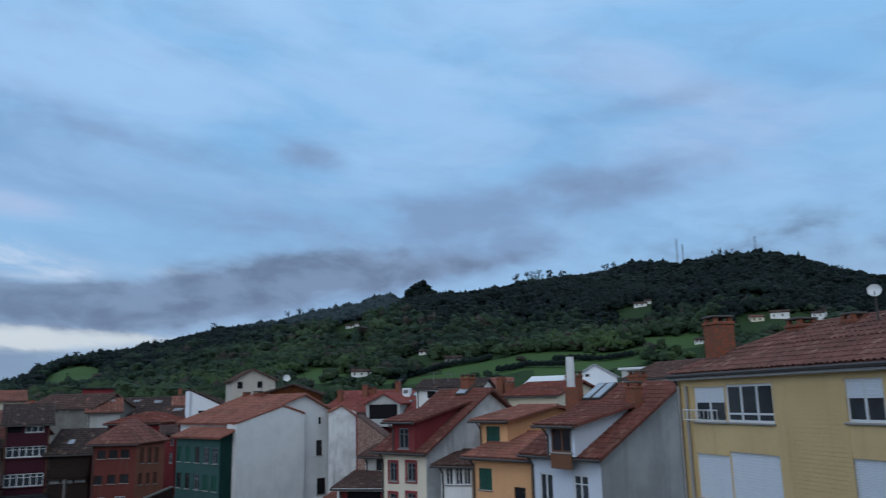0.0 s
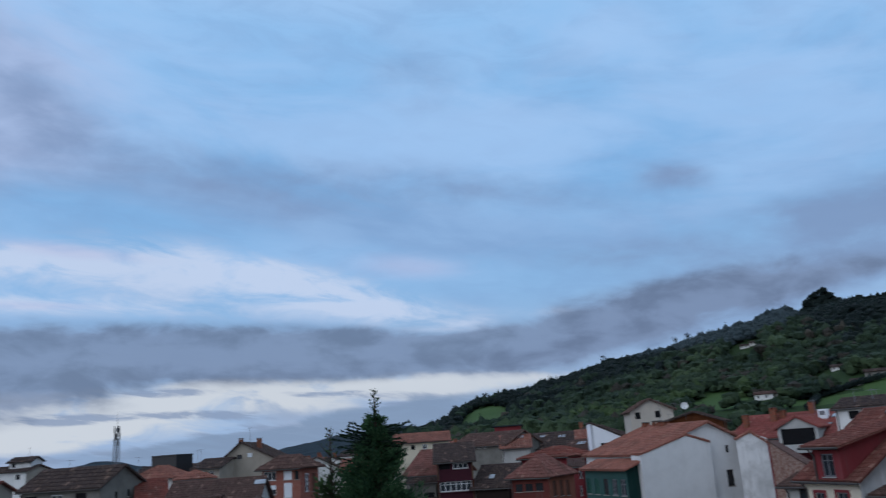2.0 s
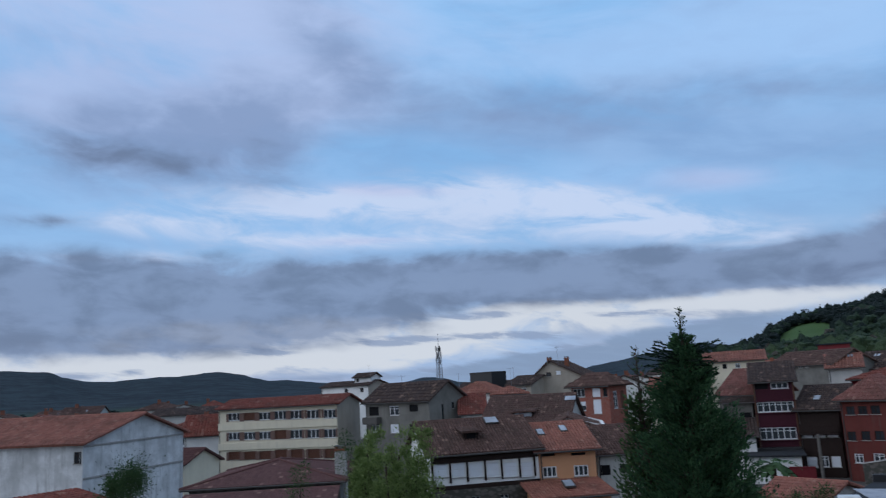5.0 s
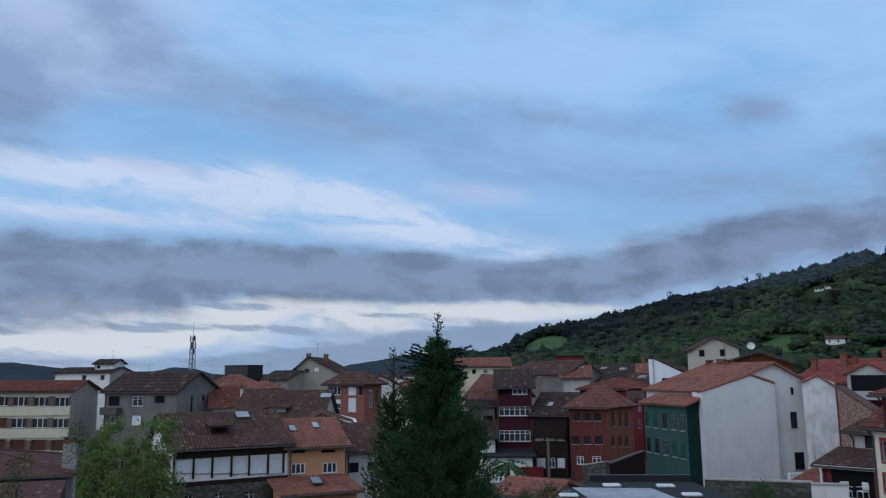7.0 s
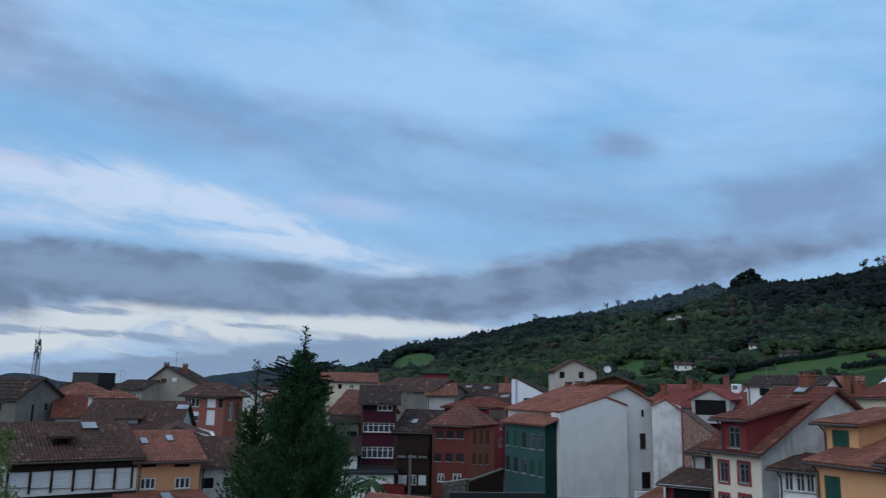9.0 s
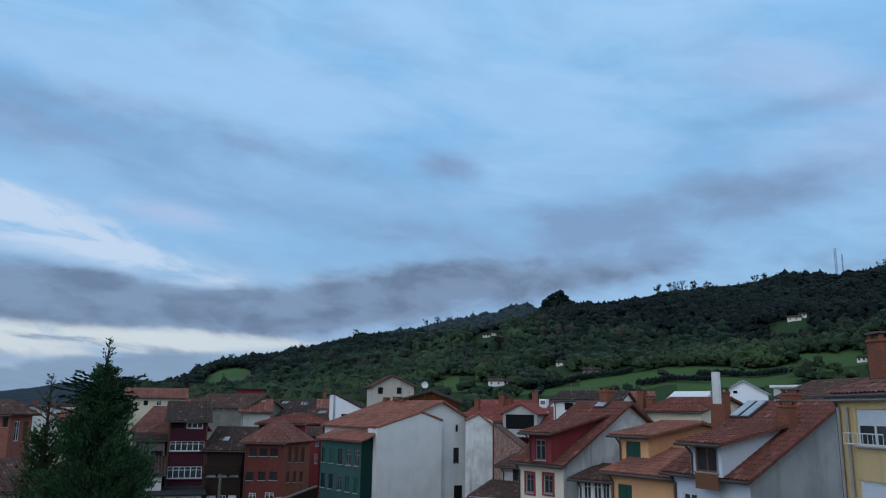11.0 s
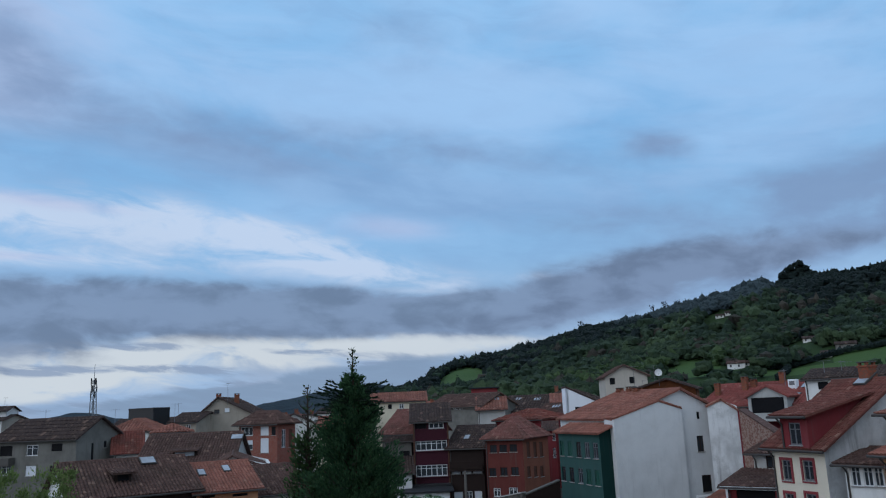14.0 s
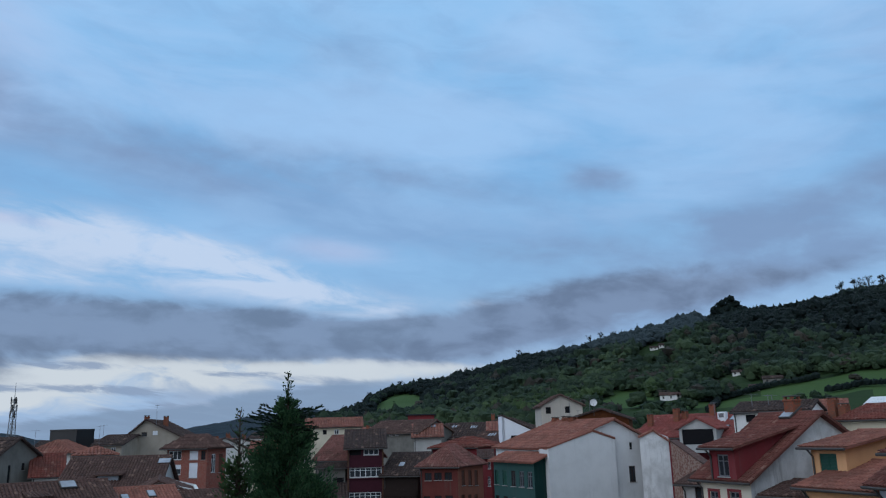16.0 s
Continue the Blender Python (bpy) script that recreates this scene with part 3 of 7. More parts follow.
def house(label, x, y, turn, w, d, eave, ridge, roof, wall, tiles, front=(), right=(), left=(), gable_front=(), over=0.45, chimneys=(), base=0.0, right_eave=None,
          pitch=0.24, side_wall=None, ridge_at=0.5, gutter=True, bare_rows=0, category="house", group="houses of the town", skylights=(), name="house", relief=0.27):
    """A house whose front runs w metres along its x axis and whose body goes d metres back."""
    hub = thing(name, pose(x, y, 0, 0, 0, turn), label, category, group if name == "house" else "")
    if roof in ("gable_x", "hip", "shed"):
        run = d * ridge_at if roof == "gable_x" else min(w, d) / 2 if roof == "hip" else d
        eave += over * (ridge - eave) / (run + over) - 0.1
    R = M[tiles]
    W, S = M[wall], M[side_wall or wall]
    places = {"front": (pose(0, 0, 0), w, W, front), "right": (pose(w, 0, 0, 0, 0, 90), d, S, right),
              "back": (pose(w, d, 0, 0, 0, 180), w, W, ()), "left": (pose(0, d, 0, 0, 0, -90), d, S, left)}
    tops = dict(front=eave, right=eave, back=eave, left=eave)
    low = eave
    if roof == "shed":
        tops["back"] = ridge
    for side, (m, width, mat, holes) in places.items():
        part("wall", wall_panel(width, base, tops[side], [hh[:4] for hh in holes]), mat, hub, m=m)
        for hh in holes:
            window(hub, m, *hh, sill=gutter)
    for hh in gable_front:
        window(hub, pose(0, -0.115, 0), *hh)
    o, t = over, pitch * relief
    slope = []
    if roof == "gable_x":
        c = d * ridge_at
        k0, k1 = (ridge - eave) / c, (ridge - eave) / (d - c)
        slope = [tiled((-o, -o, eave - o * k0 + 0.1), (w + o, -o, eave - o * k0 + 0.1), (w + o, c, ridge + 0.1), (-o, c, ridge + 0.1), pitch, t),
                 tiled((w + o, d + o, eave - o * k1 + 0.1), (-o, d + o, eave - o * k1 + 0.1), (-o, c, ridge + 0.1), (w + o, c, ridge + 0.1), pitch, t)]
        for xx in (0, w - 0.3):
            tri = [(xx, 0, eave), (xx, d, eave), (xx, c, ridge - 0.02), (xx + 0.3, 0, eave), (xx + 0.3, d, eave), (xx + 0.3, c, ridge - 0.02)]
            part("gable", (tri, [(0, 2, 1), (3, 4, 5), (0, 1, 4, 3), (1, 2, 5, 4), (2, 0, 3, 5)]), S, hub)
        part("ridge_tiles", tube([(-o, c, ridge + 0.1), (w + o, c, ridge + 0.1)], [0.12, 0.12], 8), R, hub)
    elif roof == "gable_y":
        lean_to = ridge_at <= 0.05
        c, e1 = (0.0 if lean_to else w * ridge_at), eave if right_eave is None else right_eave
        if lean_to:
            part("wall", box(0, 0, eave, 0.3, d, ridge - 0.02), W, hub)
        k0, k1 = 0 if lean_to else (ridge - eave) / c, (ridge - e1) / (w - c)
        slope = [] if lean_to else [tiled((-o, d + o, eave - o * k0 + 0.1), (-o, -o, eave - o * k0 + 0.1), (c, -o, ridge + 0.1), (c, d + o, ridge + 0.1), pitch, t)]
        slope += [tiled((w + o, -o, e1 - o * k1 + 0.1), (w + o, d + o, e1 - o * k1 + 0.1), (c, d + o, ridge + 0.1), (c, -o, ridge + 0.1), pitch, t)]
        for yy in (0, d - 0.3):
            rim = [(0, eave), (w, tops["right"]), (w, e1), (c, ridge - 0.02)] if e1 > eave else [(0, eave), (w, eave), (c, ridge - 0.02)]
            q = len(rim)
            tri = [(a, yy, b) for a, b in rim] + [(a, yy + 0.3, b) for a, b in rim]
            part("gable", (tri, [tuple(range(q)), tuple(range(2 * q - 1, q - 1, -1))] + [(i, i + q, (i + 1) % q + q, (i + 1) % q) for i in range(q)]), W, hub)
        part("ridge_tiles", tube([(c, -o, ridge + 0.1), (c, d + o, ridge + 0.1)], [0.12, 0.12], 8), R, hub)
    elif roof == "hip":
        r = min(w, d) / 2
        a = (r, r) if w >= d else (r, r)
        b = (w - r, d - r)
        k = (ridge - eave) / r
        ze = eave - o * k + 0.1
        q = [(-o, -o, ze), (w + o, -o, ze), (w + o, d + o, ze), (-o, d + o, ze)]
        p0, p1 = (a[0], a[1], ridge + 0.1), (b[0], b[1], ridge + 0.1)
        if w >= d:
            slope = [tiled(q[0], q[1], p1, p0, pitch, t, first=bare_rows), tiled(q[1], q[2], p1, p1, pitch, t), tiled(q[2], q[3], p0, p1, pitch, t), tiled(q[3], q[0], p0, p0, pitch, t)]
        else:
            slope = [tiled(q[0], q[1], p0, p0, pitch, t), tiled(q[1], q[2], p1, p0, pitch, t), tiled(q[2], q[3], p1, p1, pitch, t), tiled(q[3], q[0], p0, p1, pitch, t)]
        part("ridge_tiles", join(tube([p0, p1], [0.12, 0.12], 8), *[tube([e, p], [0.11, 0.11], 6) for e, p in zip(q, (p0, p1, p1, p0) if w >= d else (p0, p0, p1, p1))]), R, hub)
    elif roof == "shed":
        k = (ridge - eave) / d
        slope = [tiled((-o, -o, eave - o * k + 0.1), (w + o, -o, eave - o * k + 0.1), (w + o, d + o, ridge + o * k + 0.1), (-o, d + o, ridge + o * k + 0.1), pitch, t)]
        for xx in (0, w - 0.3):
            tri = [(xx, 0, eave), (xx, d, eave), (xx, d, ridge), (xx + 0.3, 0, eave), (xx + 0.3, d, eave), (xx + 0.3, d, ridge)]
            part("gable", (tri, [(0, 2, 1), (3, 4, 5), (0, 1, 4, 3), (1, 2, 5, 4), (2, 0, 3, 5)]), S, hub)
    elif roof == "flat":
        part("roof", bevel_box(-o, -o, eave, w + o, d + o, ridge, 0.05), R, hub)
    for g in slope:
        part("roof", g, R, hub)
    if gutter and roof in ("gable_x", "hip", "shed"):
        k = (ridge - eave) / (d * ridge_at if roof == "gable_x" else min(w, d) / 2 if roof == "hip" else d)
        z = eave - o * k + 0.02
        part("gutter", tube([(-o, -o - 0.06, z), (w + o, -o - 0.06, z)], [0.07, 0.07], 6), M["zinc"], hub)
        part("downpipe", tube([(0.15, -o, z), (0.15, -0.06, z - 0.4), (0.15, -0.06, base)], [0.05, 0.05, 0.05], 6), M["zinc"], hub)
    for cu, cv, z0, z1, mat, *wide in chimneys:
        chimney(hub, cu, cv, z0, z1, mat, *wide)
    for su, sv, sw in skylights:
        k = (ridge - eave) / (d * ridge_at)
        z = eave + sv * k + 0.1
        a = math.degrees(math.atan(k))
        sky_hub = new("skylight")
        sky_hub.parent, sky_hub.matrix_basis = hub, pose(su, sv, z, a, 0, 0)
        part("frame", bevel_box(0, 0, 0.0, sw, 1.1, 0.14, 0.02), M["zinc"], sky_hub)
        part("pane", box(0.07, 0.07, 0.14, sw - 0.07, 1.03, 0.15), M["skylight_glass"], sky_hub)
    return hub


# ---------------------------------------------------------------- the land: one sheet to the horizon
# azimuth and height in degrees of the wooded ridge, seen from the balcony
RIDGE = [(-75, 4), (-50, 7), (-27.8, 7.15), (-25.0, 8.01), (-22.4, 9.02), (-20.3, 9.49), (-17.3, 9.36), (-15.0, 8.94), (-12.2, 9.29), (-9.4, 8.8), (-6.5, 8.65), (-3.6, 8.5), (-2.8, 8.2), (1.5, 7.85), (3.0, 7.8), (5.2, 7.35), (6.1, 7.7), (7.3, 7.6), (8.2, 7.15), (11.4, 6.65), (13.9, 6.08), (18.6, 5.36), (21.9, 4.45), (25.1, 3.71), (28.1, 3.3), (29.4, 2.8), (30.4, 2.1), (31.7, 1.8), (33.5, 1.3), (36, 0.4), (40, -1.5)]
FAR = [(30, 1.2), (33.9, 1.83), (36, 1.5), (38.4, 1.29), (40, 1.0), (41.6, 0.79), (42.3, 0.59), (43.5, 0.2), (46, 0.0), (49, 0.0), (51.3, 0.19), (52.2, 0.45), (53.1, 0.64), (54.2, 0.63), (54.8, 0.48), (56.2, 0.2), (57, 0.32), (61, 0.64), (62.5, 0.8), (63.7, 1.0), (64.9, 0.95), (65.6, 1.14), (66.9, 1.51), (68.2, 1.73), (69.3, 1.7), (70.8, 1.57), (72.5, 1.61), (73.9, 1.52), (75.3, 1.4), (77.2, 1.59), (78.4, 1.89), (79, 2.2), (84, 2.5), (95, 1.9), (110, 1.4), (125, 0.3)]


def along(table, a):
    return float(np.interp(a, [p[0] for p in table], [p[1] for p in table]))


def height(x, y):
    r, a = math.hypot(x, y), math.degrees(math.atan2(-x, y))
    z = 0.0
    if -75 < a < 40:
        top = 900.0 + 120 * noise.noise((a * 0.05, 3.1, 0))
        crest = 11 + top * math.tan(radians(along(RIDGE, a))) - 9
        s = (r - 210) / (top - 210)
        if s > 0:
            s1 = min(1.0, s)
            rough = noise.fractal((x * 0.006, y * 0.006, 1.7), 1.0, 2.0, 4)
            z = crest * (0.55 * s1 ** 1.05 + 0.45 * s1 * s1 * (3 - 2 * s1)) + rough * 10 * s1 * (1 - s1) * 4 * min(1, crest / 60)
            if s > 1:
                z -= (s - 1) * 140
            z = max(z, 0.0)
    if 30 < a < 128 and r > 1200:
        s = min(1.0, (r - 1200) / 2200)
        z = max(z, (11 + 3400 * math.tan(radians(max(0.0, along(FAR, a) + 0.05 * noise.fractal((a * 1.7, r * 0.002, 5), 1.0, 2.0, 5))))) * s * s * (3 - 2 * s))
    return z


# meadows on the slope: place, half-sizes
MEADOWS = [(-7.4, 371, 4.6, 33), (-14.2, 424, 2.5, 16), (-1.7, 372, 5.0, 26), (4.9, 360, 2.5, 16), (11.4, 414, 1.9, 26), (27.4, 620, 1.9, 102), (0.2, 825, 1.2, 55), (-9.0, 374, 2.9, 24), (16.5, 380, 1.2, 18), (-11.4, 390, 1.7, 14)]


def in_meadow(x, y, grow=1.0):
    a, r = math.degrees(math.atan2(-x, y)), math.hypot(x, y)
    wob = 0.25 * noise.noise((x * 0.02, y * 0.02, 9))
    return any(((a - ma) / (ra * grow)) ** 2 + ((r - mr) / (rr * grow)) ** 2 < 1 + wob for ma, mr, ra, rr in MEADOWS)


def land():
    mat, n, bsdf, pos, _ = material("land", 0.95)
    xyz_ = n.add("ShaderNodeSeparateXYZ")
    n.put(xyz_.inputs[0], pos)
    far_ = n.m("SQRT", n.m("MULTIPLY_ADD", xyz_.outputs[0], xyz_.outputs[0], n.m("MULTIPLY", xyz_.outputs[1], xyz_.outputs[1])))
    grass = n.mix(n.noise(pos, 0.02, 6, 0.6), (0.016, 0.034, 0.012), (0.032, 0.062, 0.02))
    grass = n.mix(n.step(n.noise(pos, 0.35, 5), 0.4, 0.7), grass, (0.02, 0.04, 0.014))
    paving = n.mix(n.noise(pos, 0.4, 6), (0.05, 0.05, 0.05), (0.12, 0.115, 0.105))
    col = n.mix(n.step(far_, 190, 260), paving, grass)
    # beyond a kilometre the ground turns blue: distance haze painted into its colour
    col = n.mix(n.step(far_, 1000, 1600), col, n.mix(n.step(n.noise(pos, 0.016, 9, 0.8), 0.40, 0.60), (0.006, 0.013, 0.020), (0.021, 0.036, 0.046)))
    n.put(bsdf.inputs["Base Color"], col)
    bump(n, bsdf, n.noise(pos, 1.5, 5), 0.5, 0.3)
    rings = [0, 20, 45, 80, 120, 160, 200] + [210 + 24 * i for i in range(34)] + [1080, 1180, 1300, 1500, 1750, 2000, 2300, 2600, 2900, 3200, 3400, 3700, 4200, 4900]
    # finer spokes where the hills are seen
    spokes = [-36 + k / 3 for k in range(408)] + [100 + 2 * k for k in range(112)]
    cuts = len(spokes)
    v, f = [(0, 0, 0)], []
    for r in rings[1:]:
        for a in spokes:
            x, y = -math.sin(radians(a)) * r, math.cos(radians(a)) * r
            v.append((x, y, height(x, y)))
    for k in range(cuts):
        f.append((0, 1 + k, 1 + (k + 1) % cuts))
    for i in range(len(rings) - 2):
        for k in range(cuts):
            q, b = 1 + i * cuts, (k + 1) % cuts
            f.append((q + k, q + cuts + k, q + cuts + b, q + b))
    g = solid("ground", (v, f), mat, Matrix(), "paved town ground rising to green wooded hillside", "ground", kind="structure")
    mat2, n, bsdf, pos, _ = material("meadow", 0.95)
    grass = n.mix(n.noise(pos, 0.03, 6, 0.6), (0.036, 0.074, 0.024), (0.062, 0.112, 0.036))
    grass = n.mix(n.m("MULTIPLY", n.step(n.noise(pos, 0.4, 6), 0.42, 0.7), 0.6), grass, (0.04, 0.08, 0.025))
    n.put(bsdf.inputs["Base Color"], grass)
    bump(n, bsdf, n.noise(pos, 1.5, 5), 0.5, 0.3)
    g.data.materials.append(mat2)
    for p in g.data.polygons:
        p.use_smooth = True
        c = p.center
        if 200 < math.hypot(c.x, c.y) < 900 and in_meadow(c.x, c.y, 1.1):
            p.material_index = 1


land()


def clump(seed, level):
    """A lumpy tree crown of unit size."""
    bm = bmesh.new()
    bmesh.ops.create_icosphere(bm, subdivisions=level, radius=1)
    for p in bm.verts:
        k = 1 + 0.55 * noise.noise(p.co * 1.6 + Vector((seed * 7.3, 0, 0))) + 0.35 * noise.noise(p.co * 3.7 + Vector((0, seed * 5.1, 0)))
        p.co *= k
        if p.co.z < -0.4:
            p.co.z = -0.4 + (p.co.z + 0.4) * 0.3
    bm.verts.index_update()
    out = np.array([p.co[:] for p in bm.verts]), np.array([[q.index for q in fc.verts] for fc in bm.faces])
    bm.free()
    return out


def scatter(name, label, places, shapes, mat):
    """Many crowns in one mesh: places are x, y, z, width, height."""
    vs, fs, k = [], [], 0
    for x, y, z, w, h in places:
        v, f = shapes[random.randrange(len(shapes))]
        a = random.uniform(0, 6.28)
        c, s = math.cos(a), math.sin(a)
        vs.append(np.stack([(v[:, 0] * c - v[:, 1] * s) * w + x, (v[:, 0] * s + v[:, 1] * c) * w + y, v[:, 2] * h + z], 1))
        fs.append(f + k)
        k += len(v)
    v, f = np.concatenate(vs), np.concatenate(fs)
    ob = solid(name, (v.tolist(), f.tolist()), mat, Matrix(), label, "trees", kind="stuff")
    return ob


def slope_place(a, up):
    """Where the sight line at this azimuth and elevation meets the hillside."""
    for r in range(215, 900, 2):
        x, y = -math.sin(radians(a)) * r, math.cos(radians(a)) * r
        if height(x, y) + 2.5 > 11 + r * math.tan(radians(up)):
            break
    return x, y, r


# farms on the slope: azimuth and elevation, width, height, kind
FARMS = (((-11.72, 6.41), 11, 4.5, 0), ((-12.44, 6.61), 6, 4, 0), ((-15.65, 3.67), 6, 4, 0), ((-19.49, 4.99), 9, 5, 1), ((-20.7, 5.18), 13, 6, 0), ((-23.23, 5.01), 9, 5, 0),
                           ((3.97, 3.5), 8, 4, 0), ((3.0, 2.46), 6, 4, 0), ((2.08, 2.89), 12, 5, 2), ((8.91, 2.06), 11, 5, 0), ((8.18, 2.16), 7, 4, 0), ((9.32, 5.44), 8, 4, 0),
                           ((8.66, 5.6), 6, 4, 0), ((-11.48, 9.06), 9, 8, 0), ((30.82, 2.01), 9, 5, 0), ((29.38, 1.42), 8, 4, 1), ((23.25, 1.81), 14, 3, 2))
FARM_PLOTS = [(a, slope_place(a, up)[2], w) for (a, up), w, h, kind in FARMS]


def crown(seed, lobes, tufts):
    """A tree crown: several uneven masses of foliage grown together, with loose tufts standing off them."""
    rnd = random.Random(seed)
    spots = [(0, 0, 0.28, 0.66)]
    for k in range(lobes - 1):
        t = k * 6.283 / (lobes - 1) + rnd.uniform(-0.4, 0.4)
        far = rnd.uniform(0.42, 0.66)
        spots.append((math.cos(t) * far, math.sin(t) * far, rnd.uniform(-0.3, 0.38), rnd.uniform(0.36, 0.54)))
    vs, fs = [], []
    for k, (x, y, z, r) in enumerate(spots):
        v, f = clump(seed * 9 + k, 1)
        q = len(vs)
        vs += [[x + (p[0] + rnd.uniform(-0.13, 0.13)) * r, y + (p[1] + rnd.uniform(-0.13, 0.13)) * r, z + (p[2] + rnd.uniform(-0.13, 0.13)) * r * 0.9] for p in v]
        fs += [[int(i) + q for i in t] for t in f]
    body = len(vs)
    for k in range(tufts):
        p = Vector(vs[rnd.randrange(body)])
        c = p + Vector((rnd.uniform(-0.1, 0.1), rnd.uniform(-0.1, 0.1), rnd.uniform(-0.04, 0.12)))
        a = Vector((rnd.gauss(0, 1), rnd.gauss(0, 1), rnd.gauss(0, 1))).normalized()
        b = a.orthogonal().normalized()
        s = rnd.uniform(0.04, 0.10)
        q = len(vs)
        vs += [list(c + a * s), list(c - a * s * 0.6 + b * s * 0.8), list(c - a * s * 0.6 - b * s * 0.8)]
        fs.append([q, q + 1, q + 2])
    return np.array(vs), np.array(fs)


def open_crown(seed):
    """A thin-topped crown with sky between its tufts, as the lone trees on the crest have."""
    rnd = random.Random(seed)
    vs, fs = [], []
    lobes = [(rnd.uniform(-0.7, 0.7), rnd.uniform(-0.7, 0.7), rnd.uniform(-0.1, 0.8), rnd.uniform(0.2, 0.4)) for k in range(8)]
    for k in range(230):
        x, y, z, r = lobes[k % len(lobes)]
        c = Vector((x, y, z)) + Vector((rnd.gauss(0, 0.5), rnd.gauss(0, 0.5), rnd.gauss(0, 0.4))) * r
        a = Vector((rnd.gauss(0, 1), rnd.gauss(0, 1), rnd.gauss(0, 1))).normalized()
        b = a.orthogonal().normalized()
        s = rnd.uniform(0.05, 0.11)
        q = len(vs)
        vs += [list(c + a * s), list(c - a * s * 0.6 + b * s), list(c - a * s * 0.6 - b * s)]
        fs.append([q, q + 1, q + 2])
    for x, y, z, r in lobes:
        v, f = tube([(0, 0, -1.0), (x * 0.5, y * 0.5, z - 0.35), (x, y, z)], [0.05, 0.035, 0.012], 4)
        q = len(vs)
        vs += [list(p) for p in v]
        for t in f:
            fs += [[q + t[0], q + t[i], q + t[i + 1]] for i in range(1, len(t) - 1)]
    return np.array(vs), np.array(fs)


def woods():
    fine = [crown(i, 6, 110) for i in range(9)]
    coarse = [crown(20 + i, 3, 50) for i in range(9)]
    thin = [open_crown(40 + i) for i in range(5)]
    stands = {k: [] for k in ("dark", "mid", "light", "fresh", "blue", "bare")}
    for i in range(30000):
        a, r = random.uniform(-34, 40), math.sqrt(random.uniform(215 ** 2, 955 ** 2))
        x, y = -math.sin(radians(a)) * r, math.cos(radians(a)) * r
        z = height(x, y)
        if z < 1.0 and r > 300:
            continue
        thick = noise.fractal((x * 0.007, y * 0.007, 4), 1.0, 2.0, 3)
        if in_meadow(x, y) and random.random() > 0.006:
            continue
        if any(in_meadow(x * (r + dr) / r, y * (r + dr) / r) for dr in (22, 44, 66)) and random.random() < 0.9:
            continue
        if any(abs(a - fa) < 29 * fw / fr + 0.55 and fr - 46 < r < fr + 9 for fa, fr, fw in FARM_PLOTS):
            continue
        if r < 560 and thick < -0.2 and random.random() < 0.6:
            continue
        if r < 345 and random.random() < (0.93 if -16 < a < 9 else 0.5):
            continue
        # dark old woods high up and in bands, younger and greener trees below, on the ridge behind a blue tint that
        # paints in haze
        tone_ = (r - (430 if a > 4.5 else 380)) / 300 + 0.95 * noise.fractal((x * 0.0065, y * 0.0065, 8), 1.0, 2.0, 3) + random.gauss(0, 0.2)
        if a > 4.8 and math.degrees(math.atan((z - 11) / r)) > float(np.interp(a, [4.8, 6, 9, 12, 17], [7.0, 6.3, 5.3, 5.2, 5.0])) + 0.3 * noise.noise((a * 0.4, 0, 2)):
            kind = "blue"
        elif tone_ > 0.45 or (a < 4.6 and math.degrees(math.atan((z - 11) / r)) > 5.2 + 1.6 * noise.noise((a * 0.25, r * 0.01, 7)) and random.random() < 0.85):
            kind = "dark"
        elif tone_ > -0.05:
            kind = "mid"
        elif tone_ > -0.6:
            kind = "light"
        else:
            kind = "fresh"
        if kind in ("mid", "light") and random.random() < 0.06:
            kind = "bare"
        s = random.uniform(2.6, 5.2) if kind in ("blue", "dark") else random.uniform(3.0, 6.2)
        if r < 520:
            s *= 0.8
        if random.random() < 0.05:
            s *= 1.3
        stands[kind].append((x, y, z + s * 0.65, s * random.uniform(0.8, 1.15), s * random.uniform(0.85, 1.35)))
    for a, r, s in GARDEN:
        x, y = -math.sin(radians(a)) * r, math.cos(radians(a)) * r
        stands["light"].append((x, y, height(x, y) + s * 0.9, s, s * 1.2))
    # low line of trees on the plain behind the town
    for i in range(420):
        a, r = random.uniform(40, 100), random.uniform(330, 1100)
        x, y = -math.sin(radians(a)) * r, math.cos(radians(a)) * r
        s = random.uniform(2.0, 3.6)
        stands["dark"].append((x, y, height(x, y) + s * 0.6, s * 1.3, s))
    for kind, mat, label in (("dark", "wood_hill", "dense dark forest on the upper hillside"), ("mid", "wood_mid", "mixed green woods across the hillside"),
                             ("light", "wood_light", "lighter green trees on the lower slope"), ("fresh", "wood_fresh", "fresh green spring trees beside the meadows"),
                             ("blue", "wood_hazed", "woods along the far ridge with blue haze painted into their colour"), ("bare", "wood_bare", "brown leafless trees among the green woods")):
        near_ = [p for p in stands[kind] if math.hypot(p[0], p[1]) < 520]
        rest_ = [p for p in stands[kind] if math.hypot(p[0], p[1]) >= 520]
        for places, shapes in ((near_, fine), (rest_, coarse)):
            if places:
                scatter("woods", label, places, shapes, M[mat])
    # tall trees along the crest, some full and some with open tops
    full, loose = [], []
    for k, (a, up, s) in enumerate(CREST):
        r = 880
        x, y = -math.sin(radians(a)) * r, math.cos(radians(a)) * r
        z = 11 + r * math.tan(radians(up)) - s
        if s < 7.5:
            loose.append((x, y, z, s, s * 1.05))
        else:
            full += [(x, y, z, s * 0.85, s), (x, y, z - s * 0.9, s, s), (x, y, z - s * 1.7, s, s)]
    scatter("crest_trees", "tall dark trees standing along the crest", full, fine, M["wood_hill"])
